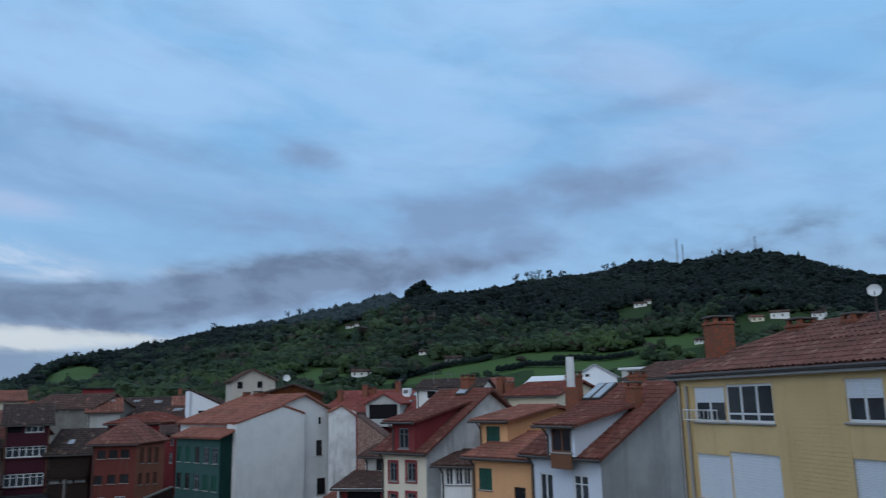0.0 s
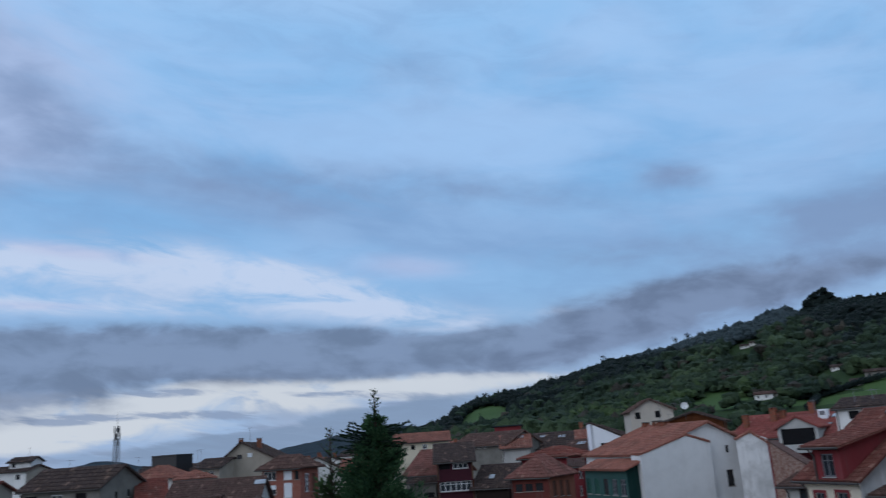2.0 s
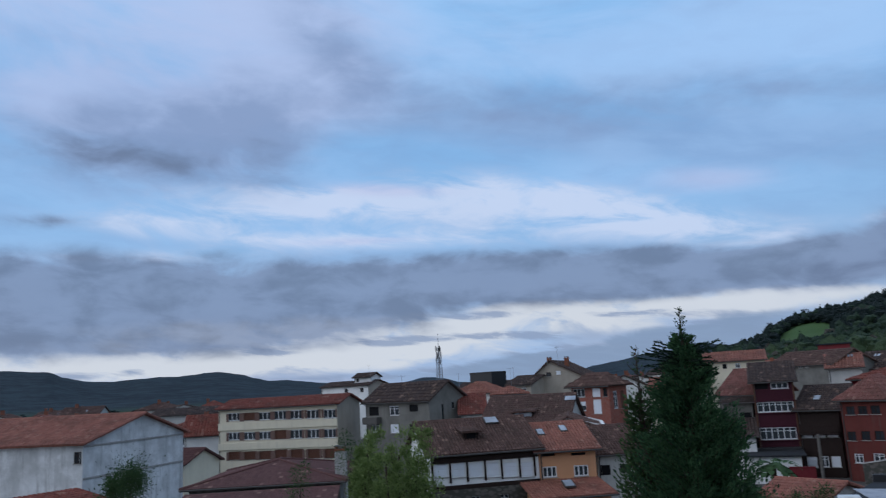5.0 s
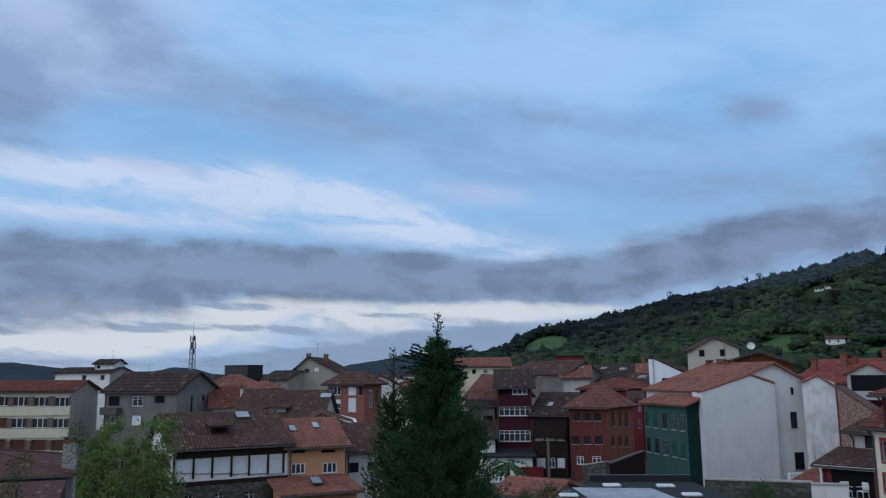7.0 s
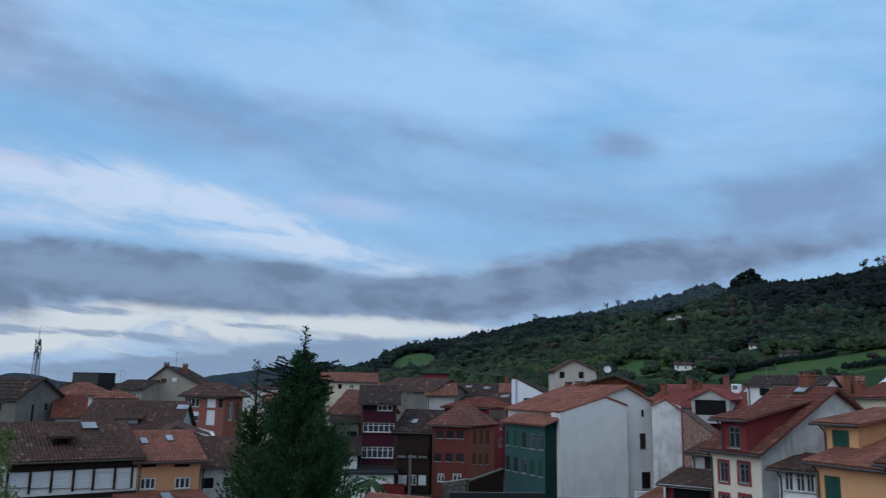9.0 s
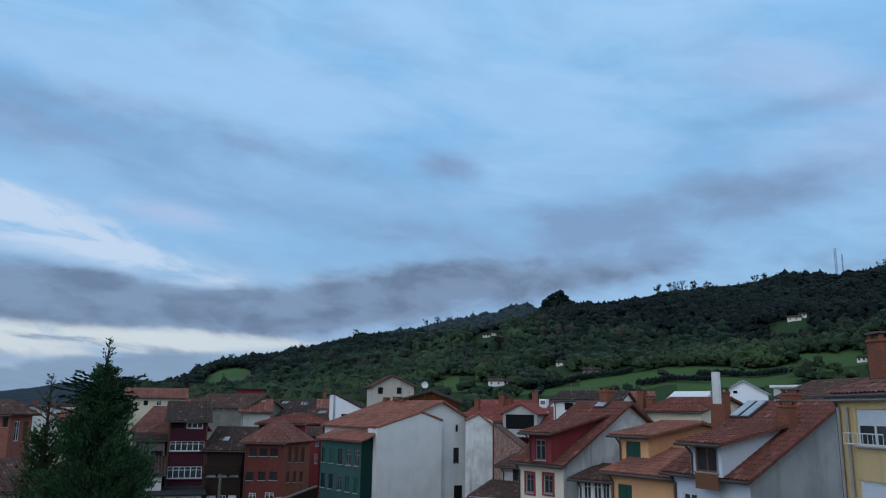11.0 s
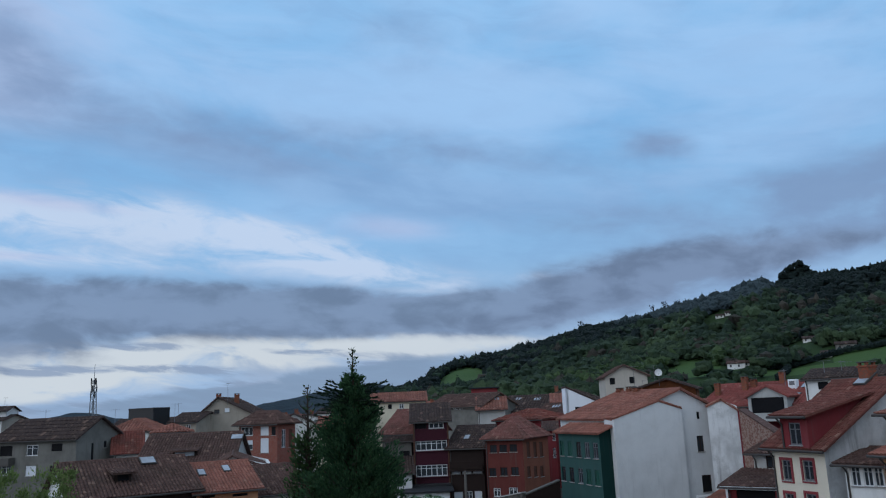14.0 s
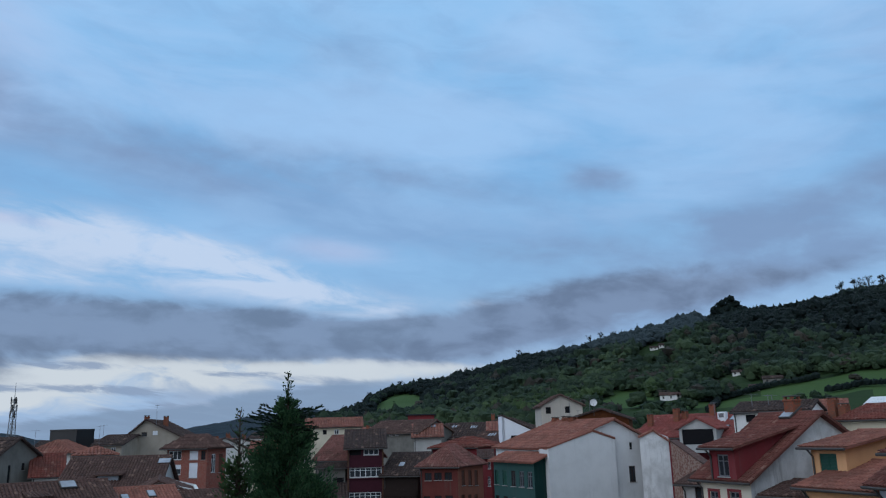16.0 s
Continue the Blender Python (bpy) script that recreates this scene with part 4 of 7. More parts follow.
    scatter("crest_trees", "open-topped trees in outline on the crest", loose, thin, M["wood_hill"])


# azimuth, elevation of the top, size of the tallest trees on the crest
CREST = [(3.65, 8.8, 8), (4.2, 8.55, 8), (3.2, 8.45, 7.6), (4.7, 8.15, 7.6), (4.0, 8.2, 9), (18.6, 5.7, 4), (17.5, 5.4, 5), (13.4, 6.6, 5), (12.6, 6.75, 5), (11.8, 6.75, 4.5), (22.3, 4.6, 6), (23.0, 4.4, 5), (-3.4, 9.05, 6.5), (-4.2, 9.15, 6.5), (-5.0, 9.15, 7), (-5.8, 9.2, 7), (-6.7, 9.15, 7),
         (-9.9, 9.4, 5), (-10.6, 9.5, 6), (-11.8, 9.5, 5), (-12.6, 9.45, 6), (-13.2, 9.2, 5), (-16.2, 9.3, 6), (-17.6, 9.9, 7), (-18.3, 9.85, 6.5), (-19.0, 9.7, 6),
         (-20.4, 9.8, 8), (-21.4, 9.5, 8), (-22.6, 9.0, 7.6), (-24.9, 8.2, 6), (-25.3, 8.0, 5), (27.3, 3.7, 6), (28.0, 3.5, 6), (26.3, 3.6, 5), (29.4, 2.95, 5)]
GARDEN = [(12.6, 190, 6.5), (11.8, 200, 6.0), (13.6, 210, 5.5), (24.6, 300, 6.5), (23, 290, 6), (21.5, 280, 6), (26, 310, 6), (19.8, 270, 5.5), (9.6, 240, 5), (6.6, 260, 5), (-2.4, 230, 5), (16, 240, 6), (32, 330, 7), (34, 340, 7)]

woods()


# ---------------------------------------------------------------- the houses
warehouse = house("white gabled warehouse with streaked walls and orange tile roof", -62.35, 14.46, 127.0, 12.47, 18.00, 8.29, 10.08, "gable_y", "stained_wall", "tile_orange",
          left=[(17.22, 6.87, 0.66, 0.84, "dark")], ridge_at=0.54, name="warehouse", category="warehouse")
for z in (8.0, 5.7):
    part("ledge", bevel_box(0.05, -0.07, z, 12.42, -0.003, z + 0.16, 0.02), M["stone_sill"], warehouse)
# side walls in a darker tone than the front, their shade put into the colour
cream_block = house("long cream apartment block with brown shutters and red tile roof", -105.06, 41.61, 37.1, 17.47, 8.03, 9.42, 10.54, "gable_x", "cream_wall", "tile_red",
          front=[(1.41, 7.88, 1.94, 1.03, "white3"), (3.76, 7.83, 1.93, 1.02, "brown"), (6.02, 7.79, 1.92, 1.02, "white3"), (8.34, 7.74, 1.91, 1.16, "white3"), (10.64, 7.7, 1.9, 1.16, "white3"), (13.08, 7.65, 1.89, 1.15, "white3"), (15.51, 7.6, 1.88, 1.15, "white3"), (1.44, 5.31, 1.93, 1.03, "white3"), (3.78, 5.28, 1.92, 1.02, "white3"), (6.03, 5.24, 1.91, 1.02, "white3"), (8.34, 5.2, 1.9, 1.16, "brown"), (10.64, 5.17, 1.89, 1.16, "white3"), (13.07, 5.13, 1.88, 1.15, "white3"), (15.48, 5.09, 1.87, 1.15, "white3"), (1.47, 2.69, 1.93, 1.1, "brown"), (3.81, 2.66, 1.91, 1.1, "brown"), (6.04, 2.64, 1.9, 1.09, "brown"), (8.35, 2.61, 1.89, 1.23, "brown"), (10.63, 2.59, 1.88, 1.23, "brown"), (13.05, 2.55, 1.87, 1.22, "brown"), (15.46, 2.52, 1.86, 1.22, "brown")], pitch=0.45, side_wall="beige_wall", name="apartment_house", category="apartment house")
house("low house with maroon hipped roof", -48.97, 17.49, 52.8, 9.26, 10.00, 5.65, 6.59, "hip", "grey_wall", "tile_maroon", relief=0.04,
          chimneys=[(9.1, 2.0, 3.68, 7.23, "concrete")])
house("maroon roofed porch of a low house", -44.09, 14.77, 56.0, 8.38, 4.00, 4.75, 5.25, "shed", "grey_wall", "tile_maroon", relief=0.04, name="porch", category="porch")
grey_house = house("grey house with dark tile roof and small windows", -89.21, 55.37, 11.0, 11.33, 6.99, 9.26, 11.51, "gable_x", "grey_wall", "tile_dark",
          front=[(0.6, 7.63, 1.84, 1.13, "hole"), (4.47, 7.6, 1.62, 1.18, "white"), (7.93, 8.01, 1.53, 0.84, "hole"), (0.98, 5.53, 1.48, 1.13, "white"), (4.49, 5.4, 1.45, 1.12, "shutter"), (7.88, 5.58, 1.27, 0.91, "dark")],
          right=[(2.31, 6.4, 0.38, 2.32, "hole"), (4.27, 8.08, 0.43, 0.78, "dark")], pitch=0.45)
gallery_house = house("old house with white glazed gallery and weathered tile roof", -46.77, 34.31, 64.0, 8.17, 9.00, 6.05, 8.16, "gable_x", "white_wall", "tile_brown",
          front=[(0.24, 4.47, 1.04, 1.01, "pale"), (1.56, 4.38, 1.0, 1.03, "pale"), (2.84, 4.29, 1.06, 1.03, "pale"), (4.18, 4.2, 0.98, 1.05, "pale"), (5.45, 4.11, 1.09, 1.06, "pale"), (6.82, 4.01, 0.91, 1.09, "pale"), (0.87, 2.05, 0.61, 0.95, "white"), (2.92, 2.05, 0.64, 0.95, "white"), (5.04, 2.0, 0.68, 0.95, "white"), (7.05, 1.95, 0.58, 0.95, "white")])
house("apricot house with white windows and orange tile roof", -43.16, 41.68, 57.4, 4.31, 9.00, 5.77, 7.47, "gable_x", "apricot_wall", "tile_orange",
          front=[(0.23, 3.86, 1.05, 0.78, "white3"), (2.59, 3.8, 1.09, 0.79, "white3"), (0.18, 5.38, 1.07, 0.19, "hole"), (2.47, 5.31, 1.1, 0.19, "hole")], skylights=[(0.5, 2.2, 0.6), (2.4, 2.6, 0.6)])
house("orange tiled lean-to of the apricot house", -40.40, 38.78, 60.6, 5.15, 3.40, 2.99, 3.50, "shed", "apricot_wall", "tile_orange", skylights=[(2.2, 1.0, 0.8)], name="lean_to", category="lean to")
house("small grey house with brown tile roof", -42.11, 46.85, 56.6, 3.57, 9.00, 5.08, 6.87, "gable_x", "pale_wall", "tile_brown",
          front=[(0.17, 3.5, 0.84, 0.76, "hole"), (1.75, 3.58, 0.82, 0.69, "hole")])
house("white gabled barn with brown tile roof", -53.86, 53.62, 43.1, 5.32, 10.00, 6.47, 7.37, "gable_y", "white_wall", "tile_brown", ridge_at=0.34, right_eave=6.00, pitch=0.3, name="barn", category="barn")
broad_house = house("old house with broad brown tile roof", -67.29, 56.70, 34.6, 9.37, 12.00, 6.28, 9.22, "gable_x", "pale_wall", "tile_brown", skylights=[(8.6, 4.2, 1.3)], pitch=0.3)
house("white house with red tile roof", -76.50, 61.25, 50.5, 2.84, 9.00, 7.32, 9.61, "gable_x", "white_wall", "tile_red",
          front=[(0.86, 6.35, 0.98, 0.56, "dark")], pitch=0.3)
house("brick house with white glazed bays and hipped roof", -76.84, 81.49, -3.2, 7.04, 3.44, 9.80, 11.41, "hip", "brick_wall", "tile_brown",
          front=[(0.3, 8.35, 2.3, 1.15, "white3"), (0.3, 6.5, 2.3, 1.25, "half"), (4.0, 8.35, 1.5, 1.15, "pale"), (4.0, 6.1, 1.5, 1.9, "shutter"), (6.0, 8.35, 0.8, 1.1, "dark")],
          right=[(0.83, 6.72, 0.72, 2.3, "white"), (2.16, 6.67, 0.74, 2.33, "brown")], pitch=0.45, over=0.7)
house("beige gabled house with dark verges and chimneys", -97.24, 93.64, 31.2, 8.87, 14.00, 11.24, 14.05, "gable_y", "beige_wall", "tile_dark",
          gable_front=[(2.63, 11.54, 0.83, 0.65, "dark"), (4.33, 11.71, 0.74, 0.65, "pale")],
          chimneys=[(3.06, 1.0, 12.72, 14.45, "terracotta"), (5.6, 3.0, 12.45, 14.38, "terracotta")], ridge_at=0.37, pitch=0.45)
house("modern house clad in black metal", -109.61, 90.27, 4.5, 5.40, 3.72, 12.66, 12.96, "flat", "black_metal", "black_metal", pitch=0.45, over=0.05)
house("pale house beside the black one", -97.86, 88.59, 19.2, 4.29, 9.00, 10.39, 11.76, "gable_x", "beige_wall", "tile_dark",
          front=[(0.85, 9.23, 0.96, 0.8, "white"), (2.64, 9.22, 0.76, 0.8, "white")], pitch=0.45)
# beige on the sides darkens them: shade painted as wall colour
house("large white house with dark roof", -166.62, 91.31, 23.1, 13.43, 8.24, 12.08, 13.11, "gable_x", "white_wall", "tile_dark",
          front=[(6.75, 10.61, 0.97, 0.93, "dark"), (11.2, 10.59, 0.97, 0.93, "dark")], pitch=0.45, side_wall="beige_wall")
house("white rooftop storey with dark roof", -159.30, 96.01, 31.0, 4.36, 5.00, 13.94, 14.84, "gable_x", "white_wall", "tile_dark",
          front=[(0.56, 12.95, 0.68, 0.71, "hole")], pitch=0.45, name="attic", category="attic")
house("house with orange hipped roof", -100.58, 79.17, 31.1, 6.02, 10.00, 9.45, 11.16, "hip", "white_wall", "tile_orange", pitch=0.45)
house("house with orange hipped roof", -89.00, 77.48, 47.7, 5.03, 8.00, 9.17, 10.20, "hip", "white_wall", "tile_orange", pitch=0.45)
purple_house = house("narrow house with purple wooden galleries", -45.50, 75.32, 29.9, 3.90, 10.00, 9.52, 11.40, "gable_x", "purple_wood", "tile_dark",
          front=[(0.22, 6.45, 3.46, 1.03, "gallery"), (0.18, 3.7, 3.44, 1.2, "gallery"), (1.75, 8.77, 1.64, 0.61, "white3"), (0.24, 8.78, 1.26, 0.55, "hole")], pitch=0.3)
house("white garage with flat roof", -43.88, 70.45, 30.3, 4.68, 4.00, 2.52, 2.72, "flat", "white_wall", "asphalt_roof", pitch=0.3, name="garage", category="garage")
timber_house = house("dark timber house with white boards", -42.12, 77.27, 12.3, 3.84, 10.00, 6.54, 8.70, "gable_x", "wood_dark", "tile_dark",
          front=[(0.14, 3.82, 1.04, 0.32, "pale"), (1.36, 3.84, 1.03, 0.32, "pale"), (2.57, 3.87, 1.02, 0.32, "pale"), (0.34, 0.93, 0.98, 1.05, "shutter"), (1.62, 0.98, 0.78, 1.04, "white"), (2.63, 1.01, 0.84, 1.03, "shutter")], skylights=[(1.2, 1.5, 0.7)], pitch=0.3)
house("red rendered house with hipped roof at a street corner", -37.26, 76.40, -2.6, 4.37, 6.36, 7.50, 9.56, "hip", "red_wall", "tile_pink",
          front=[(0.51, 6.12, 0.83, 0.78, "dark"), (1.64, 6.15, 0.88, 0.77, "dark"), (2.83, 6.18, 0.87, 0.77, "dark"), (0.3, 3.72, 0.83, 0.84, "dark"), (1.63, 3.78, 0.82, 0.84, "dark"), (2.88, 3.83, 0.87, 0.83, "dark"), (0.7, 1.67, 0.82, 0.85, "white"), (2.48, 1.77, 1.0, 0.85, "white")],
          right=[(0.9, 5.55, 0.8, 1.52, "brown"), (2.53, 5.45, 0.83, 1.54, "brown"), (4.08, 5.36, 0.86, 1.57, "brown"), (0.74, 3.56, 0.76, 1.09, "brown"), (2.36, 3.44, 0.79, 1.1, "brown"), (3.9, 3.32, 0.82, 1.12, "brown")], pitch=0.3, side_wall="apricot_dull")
house("dark red house with low hipped roof", -45.05, 95.95, -3.7, 6.56, 9.00, 8.99, 10.17, "hip", "crimson_wall", "tile_red", pitch=0.45)
house("narrow white house with white balconies", -35.13, 88.27, 21.3, 1.24, 9.00, 7.95, 8.63, "gable_x", "crimson_wall", "tile_brown",
          front=[(0.86, 6.65, 0.31, 1.17, "white"), (0.79, 4.7, 0.3, 1.1, "white")], pitch=0.3)
house("bright white house with slanting roof", -36.70, 100.51, 26.2, 4.67, 5.00, 9.18, 12.88, "gable_y", "white_bright", "tile_dark",
          gable_front=[(1.11, 9.32, 1.15, 1.02, "hole")], ridge_at=0.05, right_eave=10.62, pitch=0.45, over=0.05)
house("cream gabled house with two small windows", -36.71, 118.44, 24.7, 6.43, 8.00, 14.52, 16.15, "gable_y", "sand_wall", "tile_brown",
          front=[(0.7, 13.36, 0.81, 1.02, "hole"), (3.7, 13.41, 0.81, 1.01, "hole")], ridge_at=0.46, pitch=0.45)
house("annex with rust-stained gable and dark roof", -27.69, 100.25, 6.0, 7.82, 5.00, 12.04, 13.28, "gable_y", "rust", "tile_dark", ridge_at=0.57, pitch=0.45, name="annex", category="annex")
pink_house = house("red house with pink-red tile roof", -15.75, 82.51, -16.9, 9.58, 11.00, 9.89, 12.01, "gable_x", "crimson_wall", "tile_pinkred",
          chimneys=[(0.57, 2.55, 10.5, 11.97, "terracotta", 0.5), (2.98, 3.7, 11.0, 12.5, "terracotta", 0.55), (3.57, 4.4, 11.0, 12.2, "terracotta", 0.55), (6.24, 5.13, 11.4, 12.8, "terracotta", 0.5)], skylights=[(8.5, 3.5, 0.9), (8.2, 1.2, 0.9)], pitch=0.3)
house("gabled attic storey with one black window", -10.86, 78.75, -10.0, 3.50, 6.00, 10.73, 11.64, "gable_y", "pale_wall", "tile_pinkred",
          front=[(0.28, 9.26, 2.94, 1.41, "hole")], ridge_at=0.52, base=8.50, pitch=0.3, over=0.3, name="attic", category="attic")
house("white house with brown roof and a dark window", -5.30, 71.80, -12.0, 6.00, 6.00, 12.02, 12.75, "gable_x", "white_wall", "tile_dark",
          front=[(1.0, 11.15, 0.8, 0.62, "hole")], pitch=0.3, over=0.25)
house("small house with enclosed grey balcony", -8.00, 57.45, -21.3, 2.11, 8.00, 7.14, 8.04, "gable_x", "pale_wall", "tile_brown",
          front=[(0.87, 6.16, 0.89, 0.77, "dark")])
porch = house("red painted porch with brown roof", -9.18, 53.21, -9.9, 3.23, 4.00, 5.44, 5.94, "shed", "crimson_wall", "tile_brown",
          front=[(0.54, 3.52, 2.35, 1.78, "hole")], name="porch", category="porch")
ivory_house = house("ivory house with red window surrounds and grey gable", -5.88, 49.65, -43.3, 4.01, 11.00, 7.95, 11.48, "gable_x", "ivory_wall", "tile_maroonbrown",
          front=[(0.73, 6.2, 0.7, 1.1, "redtrim"), (2.33, 6.29, 0.78, 1.07, "redtrim"), (0.7, 4.58, 0.69, 0.9, "redtrim"), (2.3, 4.71, 0.77, 0.89, "redtrim")],
          chimneys=[(2.31, 5.5, 10.63, 12.26, "terracotta")], side_wall="stained_wall")
house("crimson dormer of the ivory house", -5.09, 48.33, -43.4, 2.00, 4.00, 9.77, 10.67, "shed", "crimson_wall", "tile_maroonbrown",
          front=[(0.6, 8.18, 0.89, 1.2, "muntin")], base=7.98, name="dormer", category="dormer")
house("orange house with green shutters and orange tile roof", 0.21, 46.00, -44.9, 2.17, 8.00, 9.78, 10.40, "gable_x", "orange_wall", "tile_orange",
          front=[(0.52, 8.18, 1.08, 1.26, "green")])
house("lower wing of the orange house", -0.24, 44.00, -46.3, 4.27, 7.00, 7.92, 8.95, "gable_x", "orange_wall", "tile_orange",
          front=[(0.46, 6.21, 1.01, 1.11, "green"), (3.07, 5.71, 0.79, 0.78, "dark")])
house("white house with glazed gallery", -2.09, 46.45, -28.3, 2.01, 6.00, 7.31, 7.81, "gable_x", "white_wall", "tile_brown",
          front=[(0.31, 6.2, 0.48, 1.01, "white"), (0.95, 6.22, 0.48, 1.01, "white"), (1.5, 6.24, 0.44, 1.0, "white")])
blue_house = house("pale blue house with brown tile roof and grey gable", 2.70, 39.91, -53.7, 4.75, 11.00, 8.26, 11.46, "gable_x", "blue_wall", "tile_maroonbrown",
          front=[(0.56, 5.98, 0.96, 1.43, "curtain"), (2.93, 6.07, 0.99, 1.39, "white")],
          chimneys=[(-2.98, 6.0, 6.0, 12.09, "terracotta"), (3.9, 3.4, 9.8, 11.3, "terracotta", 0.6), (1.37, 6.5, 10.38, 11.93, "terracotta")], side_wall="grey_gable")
blue_dormer = house("pale blue dormer with brown framed window", 3.33, 38.05, -53.1, 1.91, 4.00, 9.72, 10.52, "shed", "blue_wall", "tile_maroonbrown",
          front=[(0.3, 8.47, 1.41, 1.11, "timber")], base=8.30, name="dormer", category="dormer")
yellow_house = house("yellow rendered apartment house with tiled hip roof", 7.71, 30.44, -73.5, 11.49, 6.80, 11.73, 13.2, "hip", "yellow_wall", "tile_rose",
          front=[(1.11, 10.0, 1.91, 1.22, "half"), (3.06, 10.02, 2.5, 1.25, "white3c"), (8.63, 10.13, 1.38, 1.17, "half"), (0.99, 7.34, 2.05, 1.55, "shutter"), (3.03, 7.38, 2.6, 1.67, "shutter"), (8.56, 7.94, 1.65, 1.24, "shutter")],
          chimneys=[(1.1, 1.3, 12.0, 13.5, "terracotta", 0.8), (3.4, 3.1, 12.6, 13.2, "terracotta", 0.75), (6.0, 3.0, 12.6, 13.1, "terracotta", 0.55)], over=0.2, bare_rows=5, name="apartment_house", category="apartment house")
green_house = house("tall house with white gable and orange tile roof", -19.06, 62.87, 43.3, 8.68, 11.00, 9.48, 11.63, "gable_y", "white_gable", "tile_orange",
          front=[(7.38, 6.55, 0.6, 1.28, "dark"), (7.48, 3.34, 0.86, 1.34, "door")],
          gable_front=[(7.56, 9.17, 0.24, 0.6, "hole")], chimneys=[(6.0, 6.7, 11.0, 11.75, "terracotta"), (6.2, 8.3, 11.0, 11.85, "terracotta"), (6.1, 10.4, 11.0, 11.8, "terracotta", 0.55)], ridge_at=0.71, right_eave=10.34, over=0.35)
house("green rendered bay of a tall house under tiled canopy", -20.03, 61.84, 48.2, 1.47, 7.00, 8.49, 9.02, "gable_y", "green_shaded", "tile_orange",
          left=[(5.88, 6.45, 0.78, 1.25, "muntin"), (4.53, 6.45, 0.78, 1.25, "muntin"), (3.13, 6.45, 0.75, 1.25, "dark"), (1.63, 6.45, 0.75, 1.25, "green"), (0.2, 6.45, 0.75, 1.25, "green"),
                (5.88, 4.35, 0.78, 1.2, "green"), (4.53, 4.35, 0.78, 1.2, "green"), (3.13, 4.35, 0.75, 1.2, "muntin"), (1.63, 4.35, 0.75, 1.2, "dark"), (0.2, 4.35, 0.75, 1.2, "dark")], ridge_at=0.97, side_wall="green_wall", over=0.4, name="bay", category="bay")
house("blank white gable wall of a tall house", -18.86, 62.20, 45.2, 6.28, 1.60, 9.49, 10.73, "gable_y", "white_gable", "tile_orange", ridge_at=0.67, right_eave=10.06, over=0.06, name="gable_wall", category="gable wall")
house("white rendered house block with grey streaks", -12.28, 66.07, 9.6, 2.27, 5.00, 10.14, 10.64, "gable_y", "stained_wall", "tile_orange", ridge_at=0.49, right_eave=9.78, over=0.1)
house("orange tiled shed roof beside a white wall", -11.71, 58.85, -16.7, 2.20, 4.00, 3.59, 4.25, "shed", "pale_wall", "tile_orange", name="shed", category="shed")
house("beige house with long orange tile roof", -83.96, 124.30, 32.1, 10.16, 12.00, 12.42, 14.13, "gable_x", "cream_wall", "tile_orange",
          front=[(3.01, 11.13, 0.73, 0.85, "hole"), (5.15, 11.15, 0.84, 0.85, "white")], pitch=0.45)
house("grey gabled house with brown roof", -63.89, 110.92, -8.0, 10.19, 10.00, 10.96, 12.89, "gable_x", "grey_wall", "tile_brown",
          front=[(4.89, 10.6, 0.77, 0.32, "white"), (6.0, 10.61, 0.65, 0.3, "white")], pitch=0.45)
house("dark red block with a flat roof", -78.98, 156.17, 25.9, 5.78, 10.00, 14.71, 15.01, "flat", "crimson_wall", "asphalt_roof", pitch=0.45)
house("house with weathered orange tile roof", -53.82, 108.37, 25.4, 4.15, 10.00, 10.33, 12.17, "gable_x", "pale_wall", "tile_orange", skylights=[(2.5, 3.4, 1.0)], pitch=0.45)
house("house with broad dark tile roof and skylights", -54.30, 118.12, 7.5, 7.41, 12.00, 9.71, 12.30, "gable_x", "pale_wall", "tile_dark", skylights=[(1.0, 4.0, 1.2), (4.4, 3.6, 1.2)], pitch=0.45)
house("house with brown tile roof", -42.63, 103.57, -2.3, 5.02, 10.00, 8.85, 10.77, "gable_x", "pale_wall", "tile_brown",
          front=[(0.42, 7.72, 1.04, 0.95, "white")], skylights=[(1.2, 3.2, 1.2)], pitch=0.45)
house("old house with faded pink tile roof", -53.35, 81.01, 4.9, 4.36, 10.00, 8.07, 10.82, "gable_x", "grey_wall", "tile_pink", pitch=0.3)
house("grey rendered house with lean roof", -50.31, 77.02, 13.6, 3.14, 6.00, 7.44, 7.94, "shed", "grey_wall", "tile_dark",
          front=[(1.69, 5.55, 1.27, 0.79, "hole")], pitch=0.3)
house("small white outbuilding with brown tile roof", -47.21, 71.88, 32.3, 2.96, 4.00, 4.28, 5.57, "shed", "white_wall", "tile_dark", pitch=0.3, name="outbuilding", category="outbuilding")
house("small house with orange roof", -42.34, 110.14, 20.5, 2.16, 8.00, 10.99, 12.22, "gable_x", "white_wall", "tile_orange", pitch=0.45)
house("white gabled house with dark timber bracing", 18.75, 148.82, -8.7, 7.87, 10.00, 14.42, 16.72, "gable_y", "white_bright", "zinc_roof",
          gable_front=[(2.09, 14.57, 0.76, 0.5, "hole")], ridge_at=0.49, pitch=0.45)
house("white house with low roof", 8.47, 131.73, -26.2, 5.47, 8.00, 12.85, 14.32, "gable_x", "white_bright", "white_sheet", pitch=0.45)
house("cream house with red tile roof", 2.92, 74.94, -36.8, 5.54, 9.00, 11.14, 12.32, "gable_x", "cream_wall", "tile_red",
          chimneys=[(-1.84, 2, 11.21, 12.8, "terracotta"), (-0.87, 2, 10.65, 12.22, "terracotta")], pitch=0.3)
house("brown roofed house with white fascia", 16.87, 88.40, -65.3, 7.51, 9.00, 12.70, 14.44, "gable_x", "white_wall", "tile_brown", pitch=0.3)
